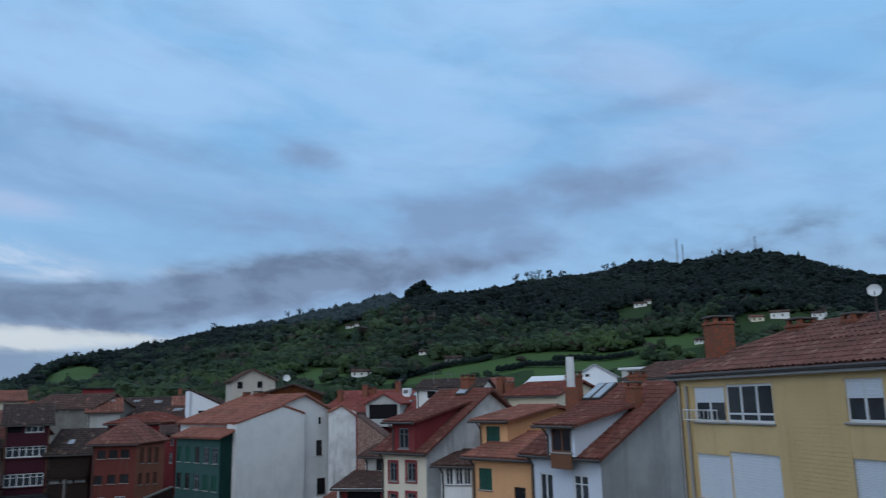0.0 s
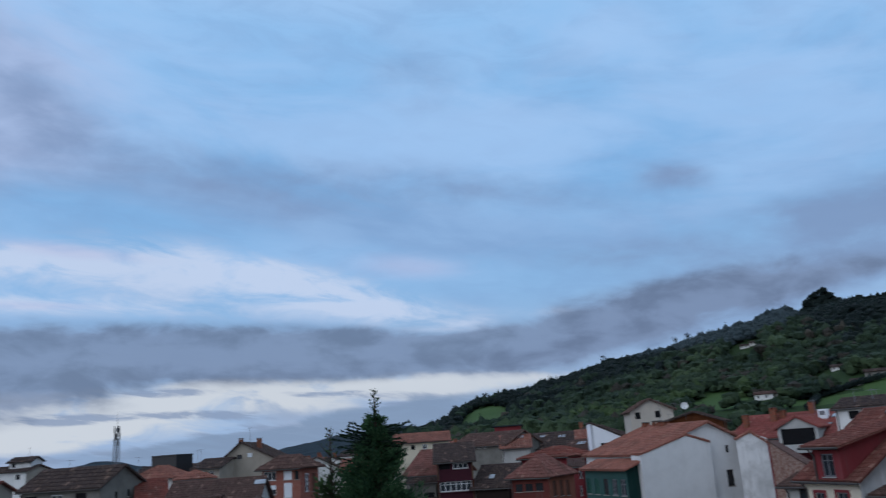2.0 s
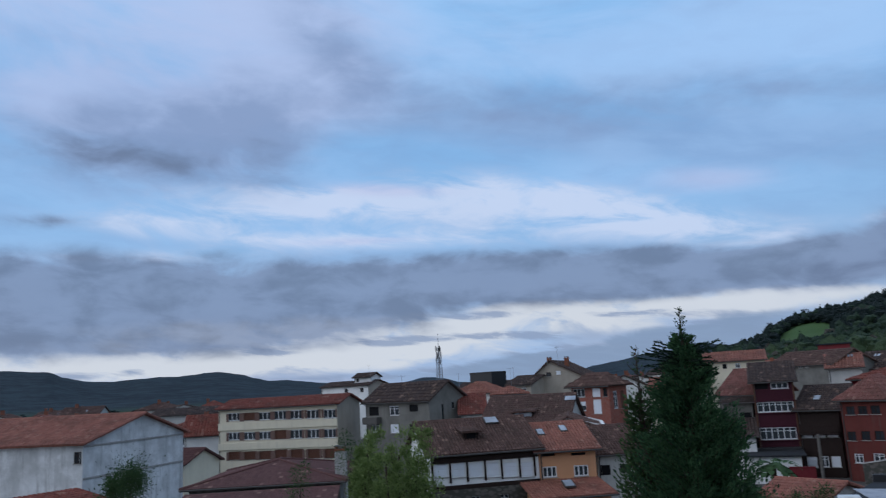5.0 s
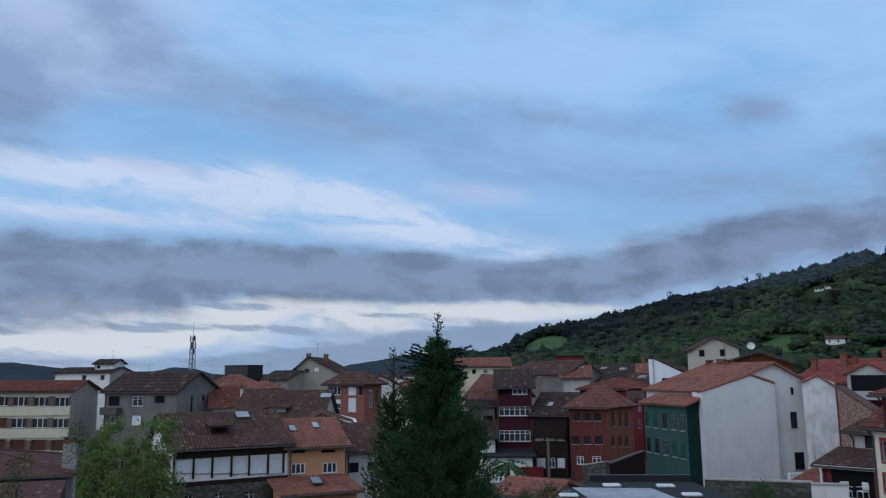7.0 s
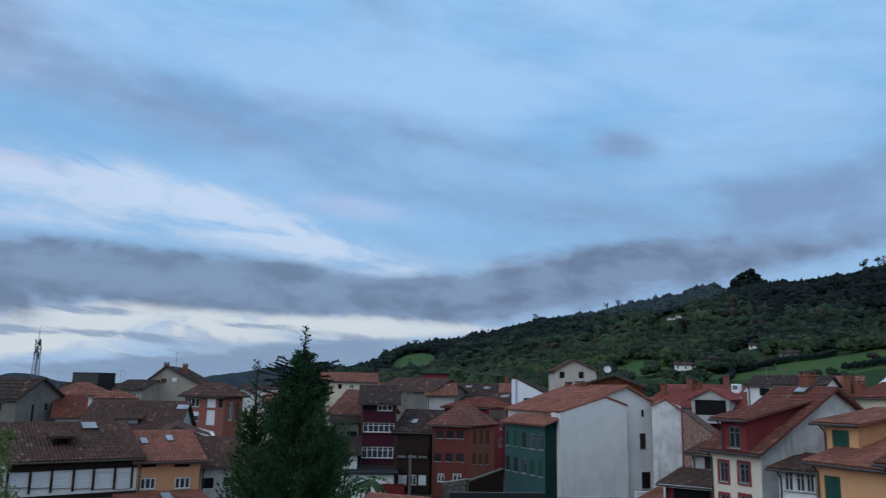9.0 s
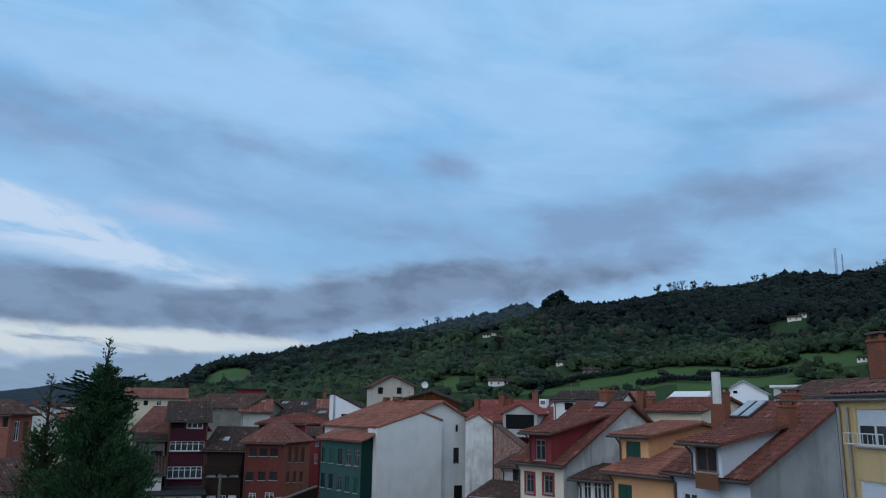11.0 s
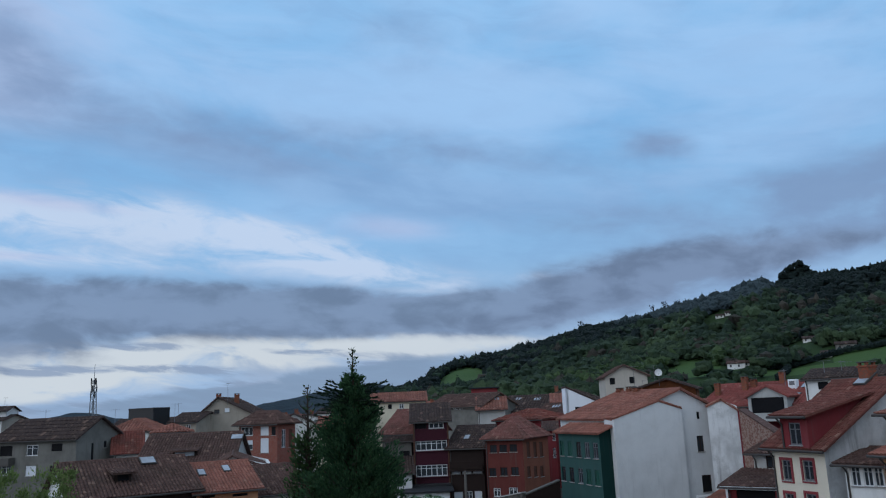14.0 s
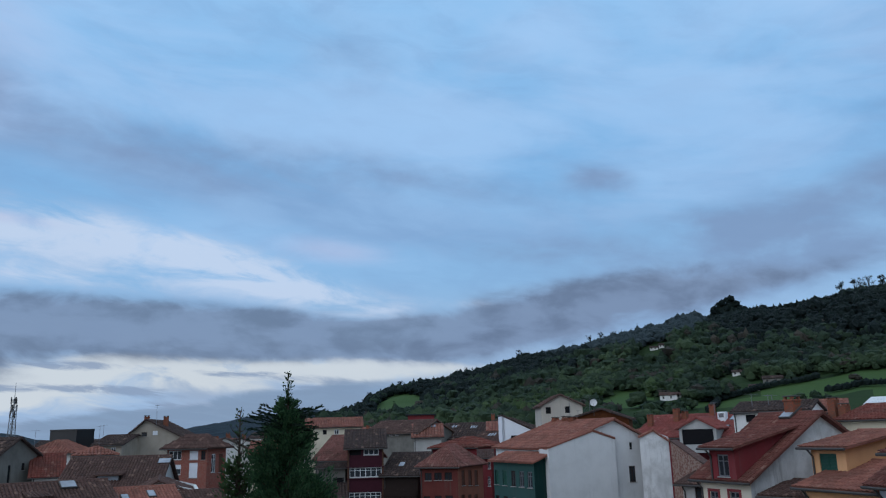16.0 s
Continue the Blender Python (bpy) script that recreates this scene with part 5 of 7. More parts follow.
house("house with white attic storey", 25.60, 137.64, -40.3, 8.47, 9.00, 15.28, 15.68, "flat", "pale_wall", "pvc", pitch=0.45)
house("house with orange gable roof", 2.14, 99.98, -1.9, 2.49, 7.00, 12.04, 13.47, "gable_x", "orange_wall", "tile_orange", pitch=0.45)
house("white house with red roof behind the warehouse", -113.21, 39.79, 57.9, 4.97, 6.00, 5.78, 8.57, "gable_x", "white_wall", "tile_red", pitch=0.45)
house("cream arched hall with maroon roof", -81.15, 28.46, 118.3, 5.32, 4.00, 4.59, 5.82, "gable_y", "cream_wall", "tile_maroon", ridge_at=0.52, pitch=0.3)
house("low building with orange roof at the edge of town", -107.70, 22.36, 62.5, 8.53, 10.00, 7.25, 8.82, "gable_x", "white_wall", "tile_orange", pitch=0.45)
house("low orange roofed shed under the small trees", -39.18, 8.07, 111.3, 3.49, 4.00, 6.04, 6.64, "shed", "pale_wall", "tile_red", name="shed", category="shed")
house("dark long roof before the far hills", -162.54, 49.82, 50.4, 14.45, 12.00, 8.06, 9.31, "gable_x", "pale_wall", "tile_dark", pitch=0.45)
house("small hut with orange tile roof in a garden", -29.13, 47.83, -0.5, 3.99, 5.00, 2.85, 3.57, "gable_x", "pale_wall", "tile_orange", name="hut", category="hut")

# further streets of the old town: kinds of house, then the plots, row by row
KINDS = [
    ("tile_brown", "pale_wall", "old house with weathered brown tile roof and pale walls"),
    ("tile_red", "white_wall", "white house with red tile roof in the town"),
    ("tile_dark", "grey_wall", "grey house with dark old tile roof"),
    ("tile_orange", "cream_wall", "cream house with orange tile roof"),
    ("tile_pink", "white_wall", "white house with faded pink tile roof"),
    ("tile_brown", "crimson_wall", "red painted house with brown tile roof"),
    ("tile_dark", "white_wall", "white house with sooty dark tile roof"),
]
PLOTS_0 = [(-50.3, 187.6, 78, 8.3, 10.0, 8.6, 1.4, 0, 0), (-222.3, 183.2, 133, 10.9, 8.2, 8.3, 2.2, 4, 0), (-104.2, 131.2, 126, 10.9, 10.2, 8.9, 1.8, 6, 0), (-151.3, 131.8, 117, 10.5, 10.1, 8.5, 1.5, 5, 0), (5.2, 231.3, -20, 10.9, 10.1, 8.6, 1.4, 5, 1), (-167.3, 180.8, 106, 12.4, 9.3, 8.9, 1.4, 5, 0), (-147.5, 103.3, 122, 8.3, 10.8, 8.8, 1.7, 6, 1), (-151.0, -5.4, 66, 9.8, 10.4, 6.2, 1.5, 0, 0), (-151.1, 236.9, 108, 8.8, 9.6, 10.9, 1.6, 4, 0), (-250.4, 159.6, 150, 9.9, 8.9, 7.7, 1.3, 1, 1)]
PLOTS_1 = [(-31.9, 208.6, 8, 8.6, 11.4, 8.4, 2.2, 4, 1), (-80.9, 240.7, 102, 10.0, 8.4, 9.5, 1.5, 6, 0), (-194.1, -10.7, 185, 11.1, 8.3, 7.7, 2.3, 3, 1), (46.7, 147.8, -44, 12.2, 12.0, 7.9, 1.4, 0, 0), (-120.9, 208.3, 4, 11.5, 10.1, 11.1, 1.8, 3, 0), (-25.4, 243.5, 94, 11.2, 8.4, 8.1, 1.5, 4, 1), (-44.1, 245.7, 84, 9.1, 11.2, 8.9, 1.5, 3, 1), (-165.6, 80.9, 43, 12.9, 11.2, 6.7, 2.2, 0, 0), (-74.3, 280.0, 87, 9.1, 8.9, 9.3, 2.2, 3, 0), (-222.5, 8.1, 163, 11.9, 11.0, 8.5, 1.6, 0, 1)]
PLOTS_2 = [(-54.9, 152.7, 14, 12.7, 10.9, 11.2, 2.2, 2, 1), (-96.7, 117.2, 128, 8.7, 8.1, 8.7, 2.2, 6, 0), (-173.1, 68.8, 55, 9.6, 10.2, 6.2, 2.0, 2, 1), (-167.9, 3.0, 163, 10.5, 10.1, 7.4, 1.9, 2, 0), (-154.4, 180.3, 47, 9.6, 10.1, 8.6, 1.4, 2, 0), (-126.6, 47.4, 163, 10.5, 10.2, 6.3, 1.8, 1, 1), (-143.3, 212.2, 129, 9.2, 10.1, 11.0, 1.4, 4, 0), (-23.4, 159.8, 15, 11.4, 9.7, 8.5, 1.5, 3, 1), (-56.9, 211.2, 13, 9.3, 8.5, 9.0, 1.8, 0, 1), (56.1, 255.7, -35, 10.2, 10.1, 7.8, 2.0, 5, 0)]
PLOTS_3 = [(-68.7, 132.3, 21, 11.5, 9.5, 9.1, 2.2, 2, 0), (100.2, 275.9, 75, 9.3, 8.2, 7.4, 2.1, 2, 1), (-3.0, 258.7, -26, 8.7, 11.7, 8.0, 1.4, 4, 1), (-113.5, 8.0, 88, 9.3, 8.1, 7.1, 1.5, 1, 0), (-121.2, 239.8, 27, 9.7, 10.2, 10.1, 1.5, 4, 0), (-5.6, 292.9, 88, 8.9, 11.7, 7.5, 1.8, 6, 0), (-168.8, 241.9, 107, 9.2, 9.8, 10.7, 1.8, 6, 0), (-37.0, 290.9, 96, 9.1, 8.9, 8.9, 1.6, 3, 0), (139.6, 222.7, -29, 11.1, 11.5, 7.1, 1.7, 6, 1), (-14.8, 224.4, -17, 9.2, 9.2, 7.1, 1.6, 0, 0)]
PLOTS_4 = [(-186.1, 227.3, 121, 9.2, 11.9, 9.0, 1.7, 4, 0), (83.1, 198.9, 52, 12.8, 11.4, 8.4, 2.0, 2, 0), (-261.6, 20.5, 91, 11.1, 10.9, 6.4, 1.9, 2, 1), (-195.0, 117.6, 57, 9.1, 8.1, 9.0, 1.8, 2, 0), (-164.6, 138.5, 54, 11.4, 10.0, 8.5, 1.8, 0, 1), (-173.9, 32.9, 163, 8.4, 11.6, 8.1, 1.4, 4, 0), (-94.0, 155.8, 14, 12.9, 8.4, 10.3, 1.6, 3, 0), (55.5, 169.5, -21, 12.5, 8.8, 9.2, 1.4, 1, 1), (-129.4, 262.6, 20, 9.3, 8.8, 8.6, 1.8, 3, 0), (-238.2, 48.7, 54, 8.6, 11.7, 8.5, 1.4, 0, 0)]
PLOTS_5 = [(-211.8, 212.1, 19, 9.8, 9.7, 9.6, 2.1, 4, 0), (52.6, 210.3, -29, 12.9, 9.7, 7.1, 1.7, 5, 0), (-198.5, 163.4, 43, 12.6, 11.8, 7.8, 2.0, 2, 0), (-178.9, 215.3, 18, 8.9, 9.7, 9.2, 1.5, 4, 0), (-64.3, 188.4, 90, 8.8, 8.6, 9.8, 1.8, 3, 0), (64.6, 134.4, 58, 9.4, 11.9, 7.4, 2.2, 2, 0), (-70.9, 147.0, 99, 12.8, 11.4, 8.8, 2.2, 0, 0), (-153.6, 249.3, 98, 8.4, 11.7, 10.8, 1.4, 2, 0), (-106.0, -11.6, 160, 8.5, 11.3, 7.2, 2.1, 6, 0), (12.4, 250.1, -22, 12.6, 10.6, 9.3, 1.7, 4, 0)]
PLOTS_6 = [(41.5, 284.1, -20, 9.3, 11.2, 6.6, 1.6, 0, 0), (-217.9, 21.3, 158, 10.4, 8.9, 6.1, 1.6, 3, 0), (111.7, 240.0, 61, 10.5, 8.8, 7.2, 2.2, 3, 0), (-137.1, 95.5, 63, 12.7, 8.6, 7.4, 1.4, 6, 0), (37.9, 230.8, -2, 10.2, 10.8, 8.7, 1.6, 5, 0), (-130.8, 177.9, 15, 10.3, 9.2, 10.7, 1.4, 6, 0), (-105.3, 237.1, 89, 8.2, 9.9, 9.9, 1.7, 5, 0), (-239.6, 93.3, 65, 8.2, 8.1, 8.2, 2.0, 1, 1), (-6.5, 149.2, -11, 12.8, 10.5, 7.6, 1.6, 4, 1), (-244.2, 5.1, 88, 11.2, 11.8, 8.3, 2.3, 0, 0)]
PLOTS_7 = [(100.4, 155.6, -47, 12.7, 9.2, 8.3, 1.8, 2, 1), (-126.3, 109.3, 26, 11.4, 11.0, 9.3, 1.9, 6, 0), (-2.0, 129.9, 88, 10.2, 8.7, 6.2, 1.7, 3, 0), (9.8, 187.4, 73, 12.0, 10.6, 6.9, 1.5, 0, 0), (134.2, 246.3, 68, 9.5, 8.5, 8.3, 1.7, 3, 0), (-2.5, 174.4, -24, 11.9, 11.8, 8.4, 1.7, 1, 0), (-80.8, -14.2, 79, 8.2, 10.9, 6.2, 1.7, 3, 1), (-163.8, 16.3, 177, 10.3, 8.7, 6.1, 2.2, 0, 0), (-202.6, -0.9, 187, 11.7, 8.7, 6.8, 1.4, 5, 0), (-232.1, 74.7, 139, 12.0, 9.2, 8.7, 1.9, 0, 1)]
PLOTS_8 = [(-258.3, 59.1, 165, 8.9, 8.9, 8.6, 1.4, 6, 0), (-283.7, 74.4, 49, 9.0, 11.5, 6.1, 1.9, 6, 1), (62.3, 94.0, 42, 12.9, 9.9, 7.6, 2.1, 0, 0), (63.0, 158.1, 62, 10.2, 10.0, 6.7, 2.0, 0, 1), (84.8, 168.5, -19, 10.5, 9.5, 6.7, 2.0, 2, 0), (57.8, 274.8, -37, 11.9, 11.7, 8.9, 2.2, 1, 0), (-129.0, 127.6, 134, 11.1, 8.9, 7.3, 1.9, 5, 0), (-203.2, 20.4, 60, 8.5, 12.0, 8.4, 2.3, 6, 1), (-211.7, -16.2, 78, 9.5, 10.1, 7.8, 2.0, 4, 0), (77.6, 265.1, -39, 9.1, 10.6, 6.8, 1.8, 0, 1)]
PLOTS_9 = [(-105.9, 186.2, 93, 8.7, 11.7, 10.4, 1.9, 3, 1), (-144.7, 164.4, 107, 9.8, 10.6, 8.9, 2.2, 0, 0), (25.1, 111.5, 72, 12.6, 8.4, 7.1, 1.5, 4, 1), (-99.8, 8.0, 68, 12.6, 11.8, 5.9, 2.0, 4, 1), (25.1, 291.0, 92, 12.4, 8.1, 9.1, 2.0, 4, 0), (-290.1, 57.6, 78, 10.7, 9.9, 8.0, 2.0, 2, 1), (-260.0, 85.7, 154, 10.0, 10.3, 8.6, 1.4, 4, 1), (-60.0, 277.4, 15, 8.7, 8.1, 7.0, 2.0, 0, 0), (-70.2, 223.4, 23, 9.2, 8.8, 8.5, 1.9, 0, 0), (-26.8, 136.5, -2, 9.3, 9.4, 5.9, 2.1, 4, 1)]
PLOTS_10 = [(162.4, 246.2, -46, 10.5, 10.0, 9.3, 1.8, 2, 1), (-20.1, 286.5, 4, 9.1, 10.8, 7.1, 2.3, 0, 1), (-131.8, 7.5, 151, 10.5, 9.5, 5.8, 1.9, 6, 1), (-193.6, 148.0, 125, 9.7, 9.3, 9.6, 2.0, 2, 0), (-116.9, 91.0, 146, 11.5, 10.0, 7.1, 2.3, 4, 1), (-86.0, 118.5, 31, 8.8, 9.3, 8.2, 2.0, 3, 0), (-158.1, -21.8, 100, 12.0, 10.9, 6.8, 1.4, 6, 0), (12.5, 171.1, 58, 12.9, 9.2, 7.0, 1.5, 0, 0), (-163.1, 164.8, 138, 11.2, 11.4, 9.2, 1.9, 6, 0), (-135.6, 228.5, 127, 8.1, 11.4, 10.3, 1.6, 2, 0)]
PLOTS_11 = [(42.2, 191.3, 58, 11.9, 11.8, 7.6, 2.0, 2, 1), (-177.8, 158.6, 41, 11.2, 9.0, 8.3, 2.2, 6, 1), (-52.7, 225.1, 111, 9.3, 8.9, 9.2, 2.3, 6, 0), (-14.3, 127.0, -19, 10.4, 9.7, 6.0, 1.6, 6, 0), (-198.9, 69.7, 161, 11.3, 11.6, 8.3, 1.5, 6, 0), (-101.0, 219.0, 114, 12.4, 10.2, 9.6, 1.9, 4, 0), (-192.9, 28.4, 154, 8.0, 11.4, 7.9, 2.1, 0, 0), (-236.4, -41.1, 182, 12.0, 8.4, 7.4, 2.0, 0, 1), (36.7, 94.0, 65, 11.3, 9.4, 6.1, 1.6, 2, 0), (-193.1, 45.3, 63, 9.5, 11.3, 6.9, 1.6, 6, 0)]
PLOTS_12 = [(-208.2, 190.3, 140, 11.3, 11.2, 8.9, 2.0, 2, 1), (105.7, 250.4, -20, 8.2, 10.5, 8.7, 2.2, 6, 0), (-246.0, 82.8, 68, 10.8, 9.0, 6.5, 1.7, 4, 1), (-242.5, 173.9, 120, 8.8, 11.1, 7.5, 1.5, 2, 0), (91.6, 142.4, -39, 11.3, 11.9, 7.2, 1.3, 1, 1), (-89.7, 180.7, 120, 11.7, 11.7, 10.6, 1.4, 5, 1), (-107.7, 167.5, 26, 11.3, 11.6, 10.4, 2.2, 0, 1), (-80.8, 199.9, -1, 9.9, 11.1, 10.6, 1.4, 4, 1), (-226.3, 52.8, 58, 9.7, 10.4, 8.3, 2.3, 0, 0), (-17.7, 255.5, 1, 8.0, 9.1, 7.0, 1.4, 6, 1)]
PLOTS_13 = [(-53.8, 174.4, 20, 11.9, 10.9, 9.3, 1.8, 3, 0), (-198.7, 201.7, 29, 8.0, 9.5, 7.4, 1.5, 2, 1), (22.7, 186.0, -29, 9.1, 8.4, 7.6, 1.8, 4, 0), (-141.1, 143.0, 119, 9.1, 11.7, 8.4, 2.1, 4, 0), (62.8, 113.7, -28, 9.0, 8.7, 5.9, 2.2, 1, 0)]
for plot in PLOTS_0 + PLOTS_1 + PLOTS_2 + PLOTS_3 + PLOTS_4 + PLOTS_5 + PLOTS_6 + PLOTS_7 + PLOTS_8 + PLOTS_9 + PLOTS_10 + PLOTS_11 + PLOTS_12 + PLOTS_13:
    px_, py_, turn_, w_, d_, e_, rise_, kind_, hip_ = plot
    tiles_, wall_, label_ = KINDS[kind_]
    m_ = pose(px_, py_, 0, 0, 0, turn_) @ pose(-w_ / 2, -d_ / 2, 0)
    holes_ = [(u, z, 1.0, 1.3, ("white", "dark", "shutter")[int(u * 7 + z) % 3]) for z in (e_ - 2.1, e_ - 4.8) for u in (1.0, w_ / 2 - 0.5, w_ - 2.0)]
    sides_ = [(u, e_ - 2.1, 0.9, 1.2, ("dark", "white")[int(u * 5) % 2]) for u in (1.2, d_ - 2.1)]
    facing_ = Matrix.Rotation(-radians(turn_), 2) @ Vector((-px_, -py_)).normalized()
    house(label_, m_.translation.x, m_.translation.y, turn_, w_, d_, e_, e_ + rise_, "hip" if hip_ else "gable_x", wall_, tiles_, front=holes_ if facing_.y < -0.2 else (), right=sides_ if facing_.x > 0.3 else (), left=sides_ if facing_.x < -0.3 else (),
          pitch=0.55, gutter=False, chimneys=[(w_ * 0.3, d_ * 0.45, e_ + rise_ * 0.6, e_ + rise_ + 0.7, "terracotta")],
          skylights=[(w_ * 0.6, d_ * 0.2, 0.8)] if kind_ % 2 == 0 and not hip_ else ())


# ---------------------------------------------------------------- details of single houses
def dormer(parent, u, v, z, w, h, deep, mat, tiles, glass="void"):
    """A small flat-roofed dormer with an opening, standing on a roof slope."""
    hub = new("dormer")
    hub.parent, hub.matrix_basis = parent, pose(u, v, z)
    part("wall", wall_panel(w, 0, h, [(0.15, 0.2, w - 0.3, h - 0.35)]), M[mat], hub)
    part("pane", box(0.12, 0.12, 0.17, w - 0.12, 0.14, h - 0.12), M[glass], hub)
    part("cheek", box(0, 0.3, 0, 0.12, deep, h), M[mat], hub)
    part("cheek", box(w - 0.12, 0.3, 0, w, deep, h), M[mat], hub)
    part("roof", tiled((-0.25, -0.3, h), (w + 0.25, -0.3, h), (w + 0.25, deep, h + 0.25), (-0.25, deep, h + 0.25), 0.24, 0.05), M[tiles], hub)


# white gallery house: dark posts, shade under the eaves built as a dark band, stone base
GZ0, GZ1 = 4.17, 5.36
part("eaves_band", bevel_box(0.05, -0.10, GZ1 + 0.05, 8.12, -0.02, GZ1 + 0.72, 0.02), M["wood_dark"], gallery_house)
for u in (0.1, 1.42, 2.7, 4.04, 5.3, 6.68, 7.83):
    part("post", bevel_box(u - 0.07, -0.14, GZ0 - 0.15, u + 0.07, -0.02, GZ1 + 0.05, 0.015), M["wood_dark"], gallery_house)
# the shadow line over the recessed lower floor, modelled as a dark strip
part("beam", bevel_box(-0.05, -0.2, 3.55, 8.2, -0.02, 3.85, 0.03), M["wood_dark"], gallery_house)
part("lower_wall", wall_panel(8.17, 0.0, 3.55, [(0.87, 2.05, 0.61, 0.95), (2.92, 2.05, 0.64, 0.95), (5.04, 2.0, 0.68, 0.95), (7.05, 1.95, 0.58, 0.95)], 0.2), M["rubble_grey"], gallery_house, m=pose(0, -0.21, 0))
dormer(gallery_house, 2.95, 1.3, 6.5, 1.05, 1.0, 2.0, "wood_dark", "tile_brown")
dormer(broad_house, 3.3, 1.1, 6.45, 2.3, 1.25, 2.6, "wood_dark", "tile_brown", "skylight_glass")

# grey house: a balcony under the widest opening
balcony = new("balcony")
balcony.parent = grey_house
part("slab", bevel_box(0.2, -0.9, 6.55, 2.9, -0.004, 6.7, 0.02), M["concrete_dark"], balcony)
part("front_panel", bevel_box(0.2, -0.92, 6.7, 2.9, -0.84, 7.45, 0.02), M["concrete_dark"], balcony)
for u in (0.2, 2.82):
    part("side_panel", bevel_box(u, -0.83, 6.7, u + 0.08, -0.004, 7.45, 0.02), M["concrete_dark"], balcony)

# red house with the pink roof: a white cooling unit on the slope
cooler = thing("cooling_unit", pose(-7.18, 83.69, 12.72, 0, 0, -16.9), "white box-shaped cooling unit on a tiled roof", "cooling unit")
part("casing", bevel_box(-0.4, -0.35, -2.2, 0.4, 0.35, -0.45, 0.04), M["white_sheet"], cooler)
part("grille", bevel_box(-0.26, -0.37, -1.0, 0.26, -0.352, -0.6, 0.01), M["frame_grey"], cooler)

# bands and boards of the timber houses
for z in (6.38, 3.64, 7.6):
    part("ledge", bevel_box(-0.1, -0.16, z - 0.1, 4.00, -0.02, z, 0.02), M["purple_wood"], purple_house)
for u in (0.0, 3.74):
    part("corner_post", bevel_box(u, -0.12, 0.0, u + 0.16, -0.02, 9.33, 0.02), M["wood_brown"], purple_house)
part("canopy", bevel_box(-0.2, -1.0, 2.13, 3.90, -0.02, 2.97, 0.03), M["black_metal"], purple_house)
part("balcony_rail", slatted(0.1, 3.74, 4.33, 5.18, -0.5, 0.12), M["wood_dark"], timber_house)
part("balcony_floor", bevel_box(0.0, -0.6, 4.12, 3.84, 0.0, 4.27, 0.02), M["wood_dark"], timber_house)

# cream block: brown folding shutters at both sides of each window
for (u, z, h) in [(u, z, 1.12) for z in (7.72, 5.18, 2.6) for u in (1.41, 3.77, 6.03, 8.34, 10.64, 13.07, 15.48)]:
    for x0, x1 in ((u - 0.22, u + 0.12), (u + 1.78, u + 2.1)):
        part("folded_shutter", bevel_box(x0, -0.10, z, min(x1, 17.45), -0.004, z + h, 0.01), M["shutter_taupe"], cream_block)

# cream block: floor bands and piers between the windows
for y0, y1 in ((6.58, 7.53), (3.98, 4.92)):
    part("parapet_band", bevel_box(0.0, -0.18, y0, 17.47, -0.01, y1, 0.02), M["cream_wall"], cream_block)

# terrace of the tall white house
part("terrace_wall", bevel_box(5.96, -1.6, 0, 8.47, -1.3, 3.31, 0.03), M["white_gable"], green_house)

# pale blue house: roof window and tall steel flue; timber panel under the dormer window
part("timber_panel", bevel_box(0.28, -0.05, 7.73, 1.69, -0.003, 8.46, 0.01), M["brown_timber"], blue_dormer)
FLUE = (5.19, 42.69, 13.11)
flue = thing("steel_flue", pose(FLUE[0], FLUE[1], 0), "pale steel chimney flue above a brick stack", "chimney")
part("brick_base", bevel_box(-0.32, -0.3, 8.5, 0.32, 0.3, 11.5, 0.03), M["terracotta"], flue)
part("pipe", tube([(0, 0, 11.50), (0, 0, FLUE[2])], [0.22, 0.22], 12), M["dish"], flue)

# yellow house: fascia, drain pipes, brick string course, balcony rail
YW, YE = 11.49, 11.58
part("fascia", bevel_box(-0.2, -0.24, YE - 0.10, YW + 0.2, -0.18, YE + 0.05, 0.02), M["stone_sill"], yellow_house)
part("soffit", box(-0.2, -0.18, YE - 0.06, YW + 0.2, 0.0, YE - 0.02), M["cream_wall"], yellow_house)
for u in (0.25, 0.75):
    part("drain_pipe", tube([(u, -0.09, YE - 0.3), (u, -0.09, 0.0)], [0.055, 0.055], 8), M["stone_sill"], yellow_house)
BX0, BX1, BZ0, BZ1 = 6.11, 8.67, 0.1, YE - 0.4
for k in range(80):
    zz = BZ1 - k * 0.125
    part("brick_course", box(BX0, -0.010, zz - 0.117, BX1, -0.002, zz), M["yellow_brick"], yellow_house)
for k in range(80):
    zz = BZ1 - k * 0.125
    part("brick_course", box(0.01, -0.010, zz - 0.117, 0.95, -0.002, zz), M["yellow_brick"], yellow_house)
rail = new("balcony")
rail.parent = yellow_house
RU0, RU1, RZ = 0.79, 2.95, 10.02
RU0 = max(0.3, RU0)
part("top_rail", tube([(RU0, -0.3, RZ + 0.4), (RU1, -0.3, RZ + 0.4)], [0.02, 0.02], 6), M["pvc"], rail)
part("bottom_rail", tube([(RU0, -0.3, RZ + 0.05), (RU1, -0.3, RZ + 0.05)], [0.02, 0.02], 6), M["pvc"], rail)
for k in range(9):
    u = RU0 + (RU1 - RU0) * k / 8
    part("bar", tube([(u, -0.3, RZ + 0.05), (u, -0.3, RZ + 0.4)], [0.012, 0.012], 5), M["pvc"], rail)
for u in (RU0, RU1):
    part("bracket", tube([(u, -0.3, RZ + 0.05), (u, 0.0, RZ + 0.05)], [0.02, 0.02], 5), M["pvc"], rail)


part("beam", bevel_box(-0.3, -0.5, 5.25, 3.53, -0.42, 5.43, 0.02), M["pvc"], porch)
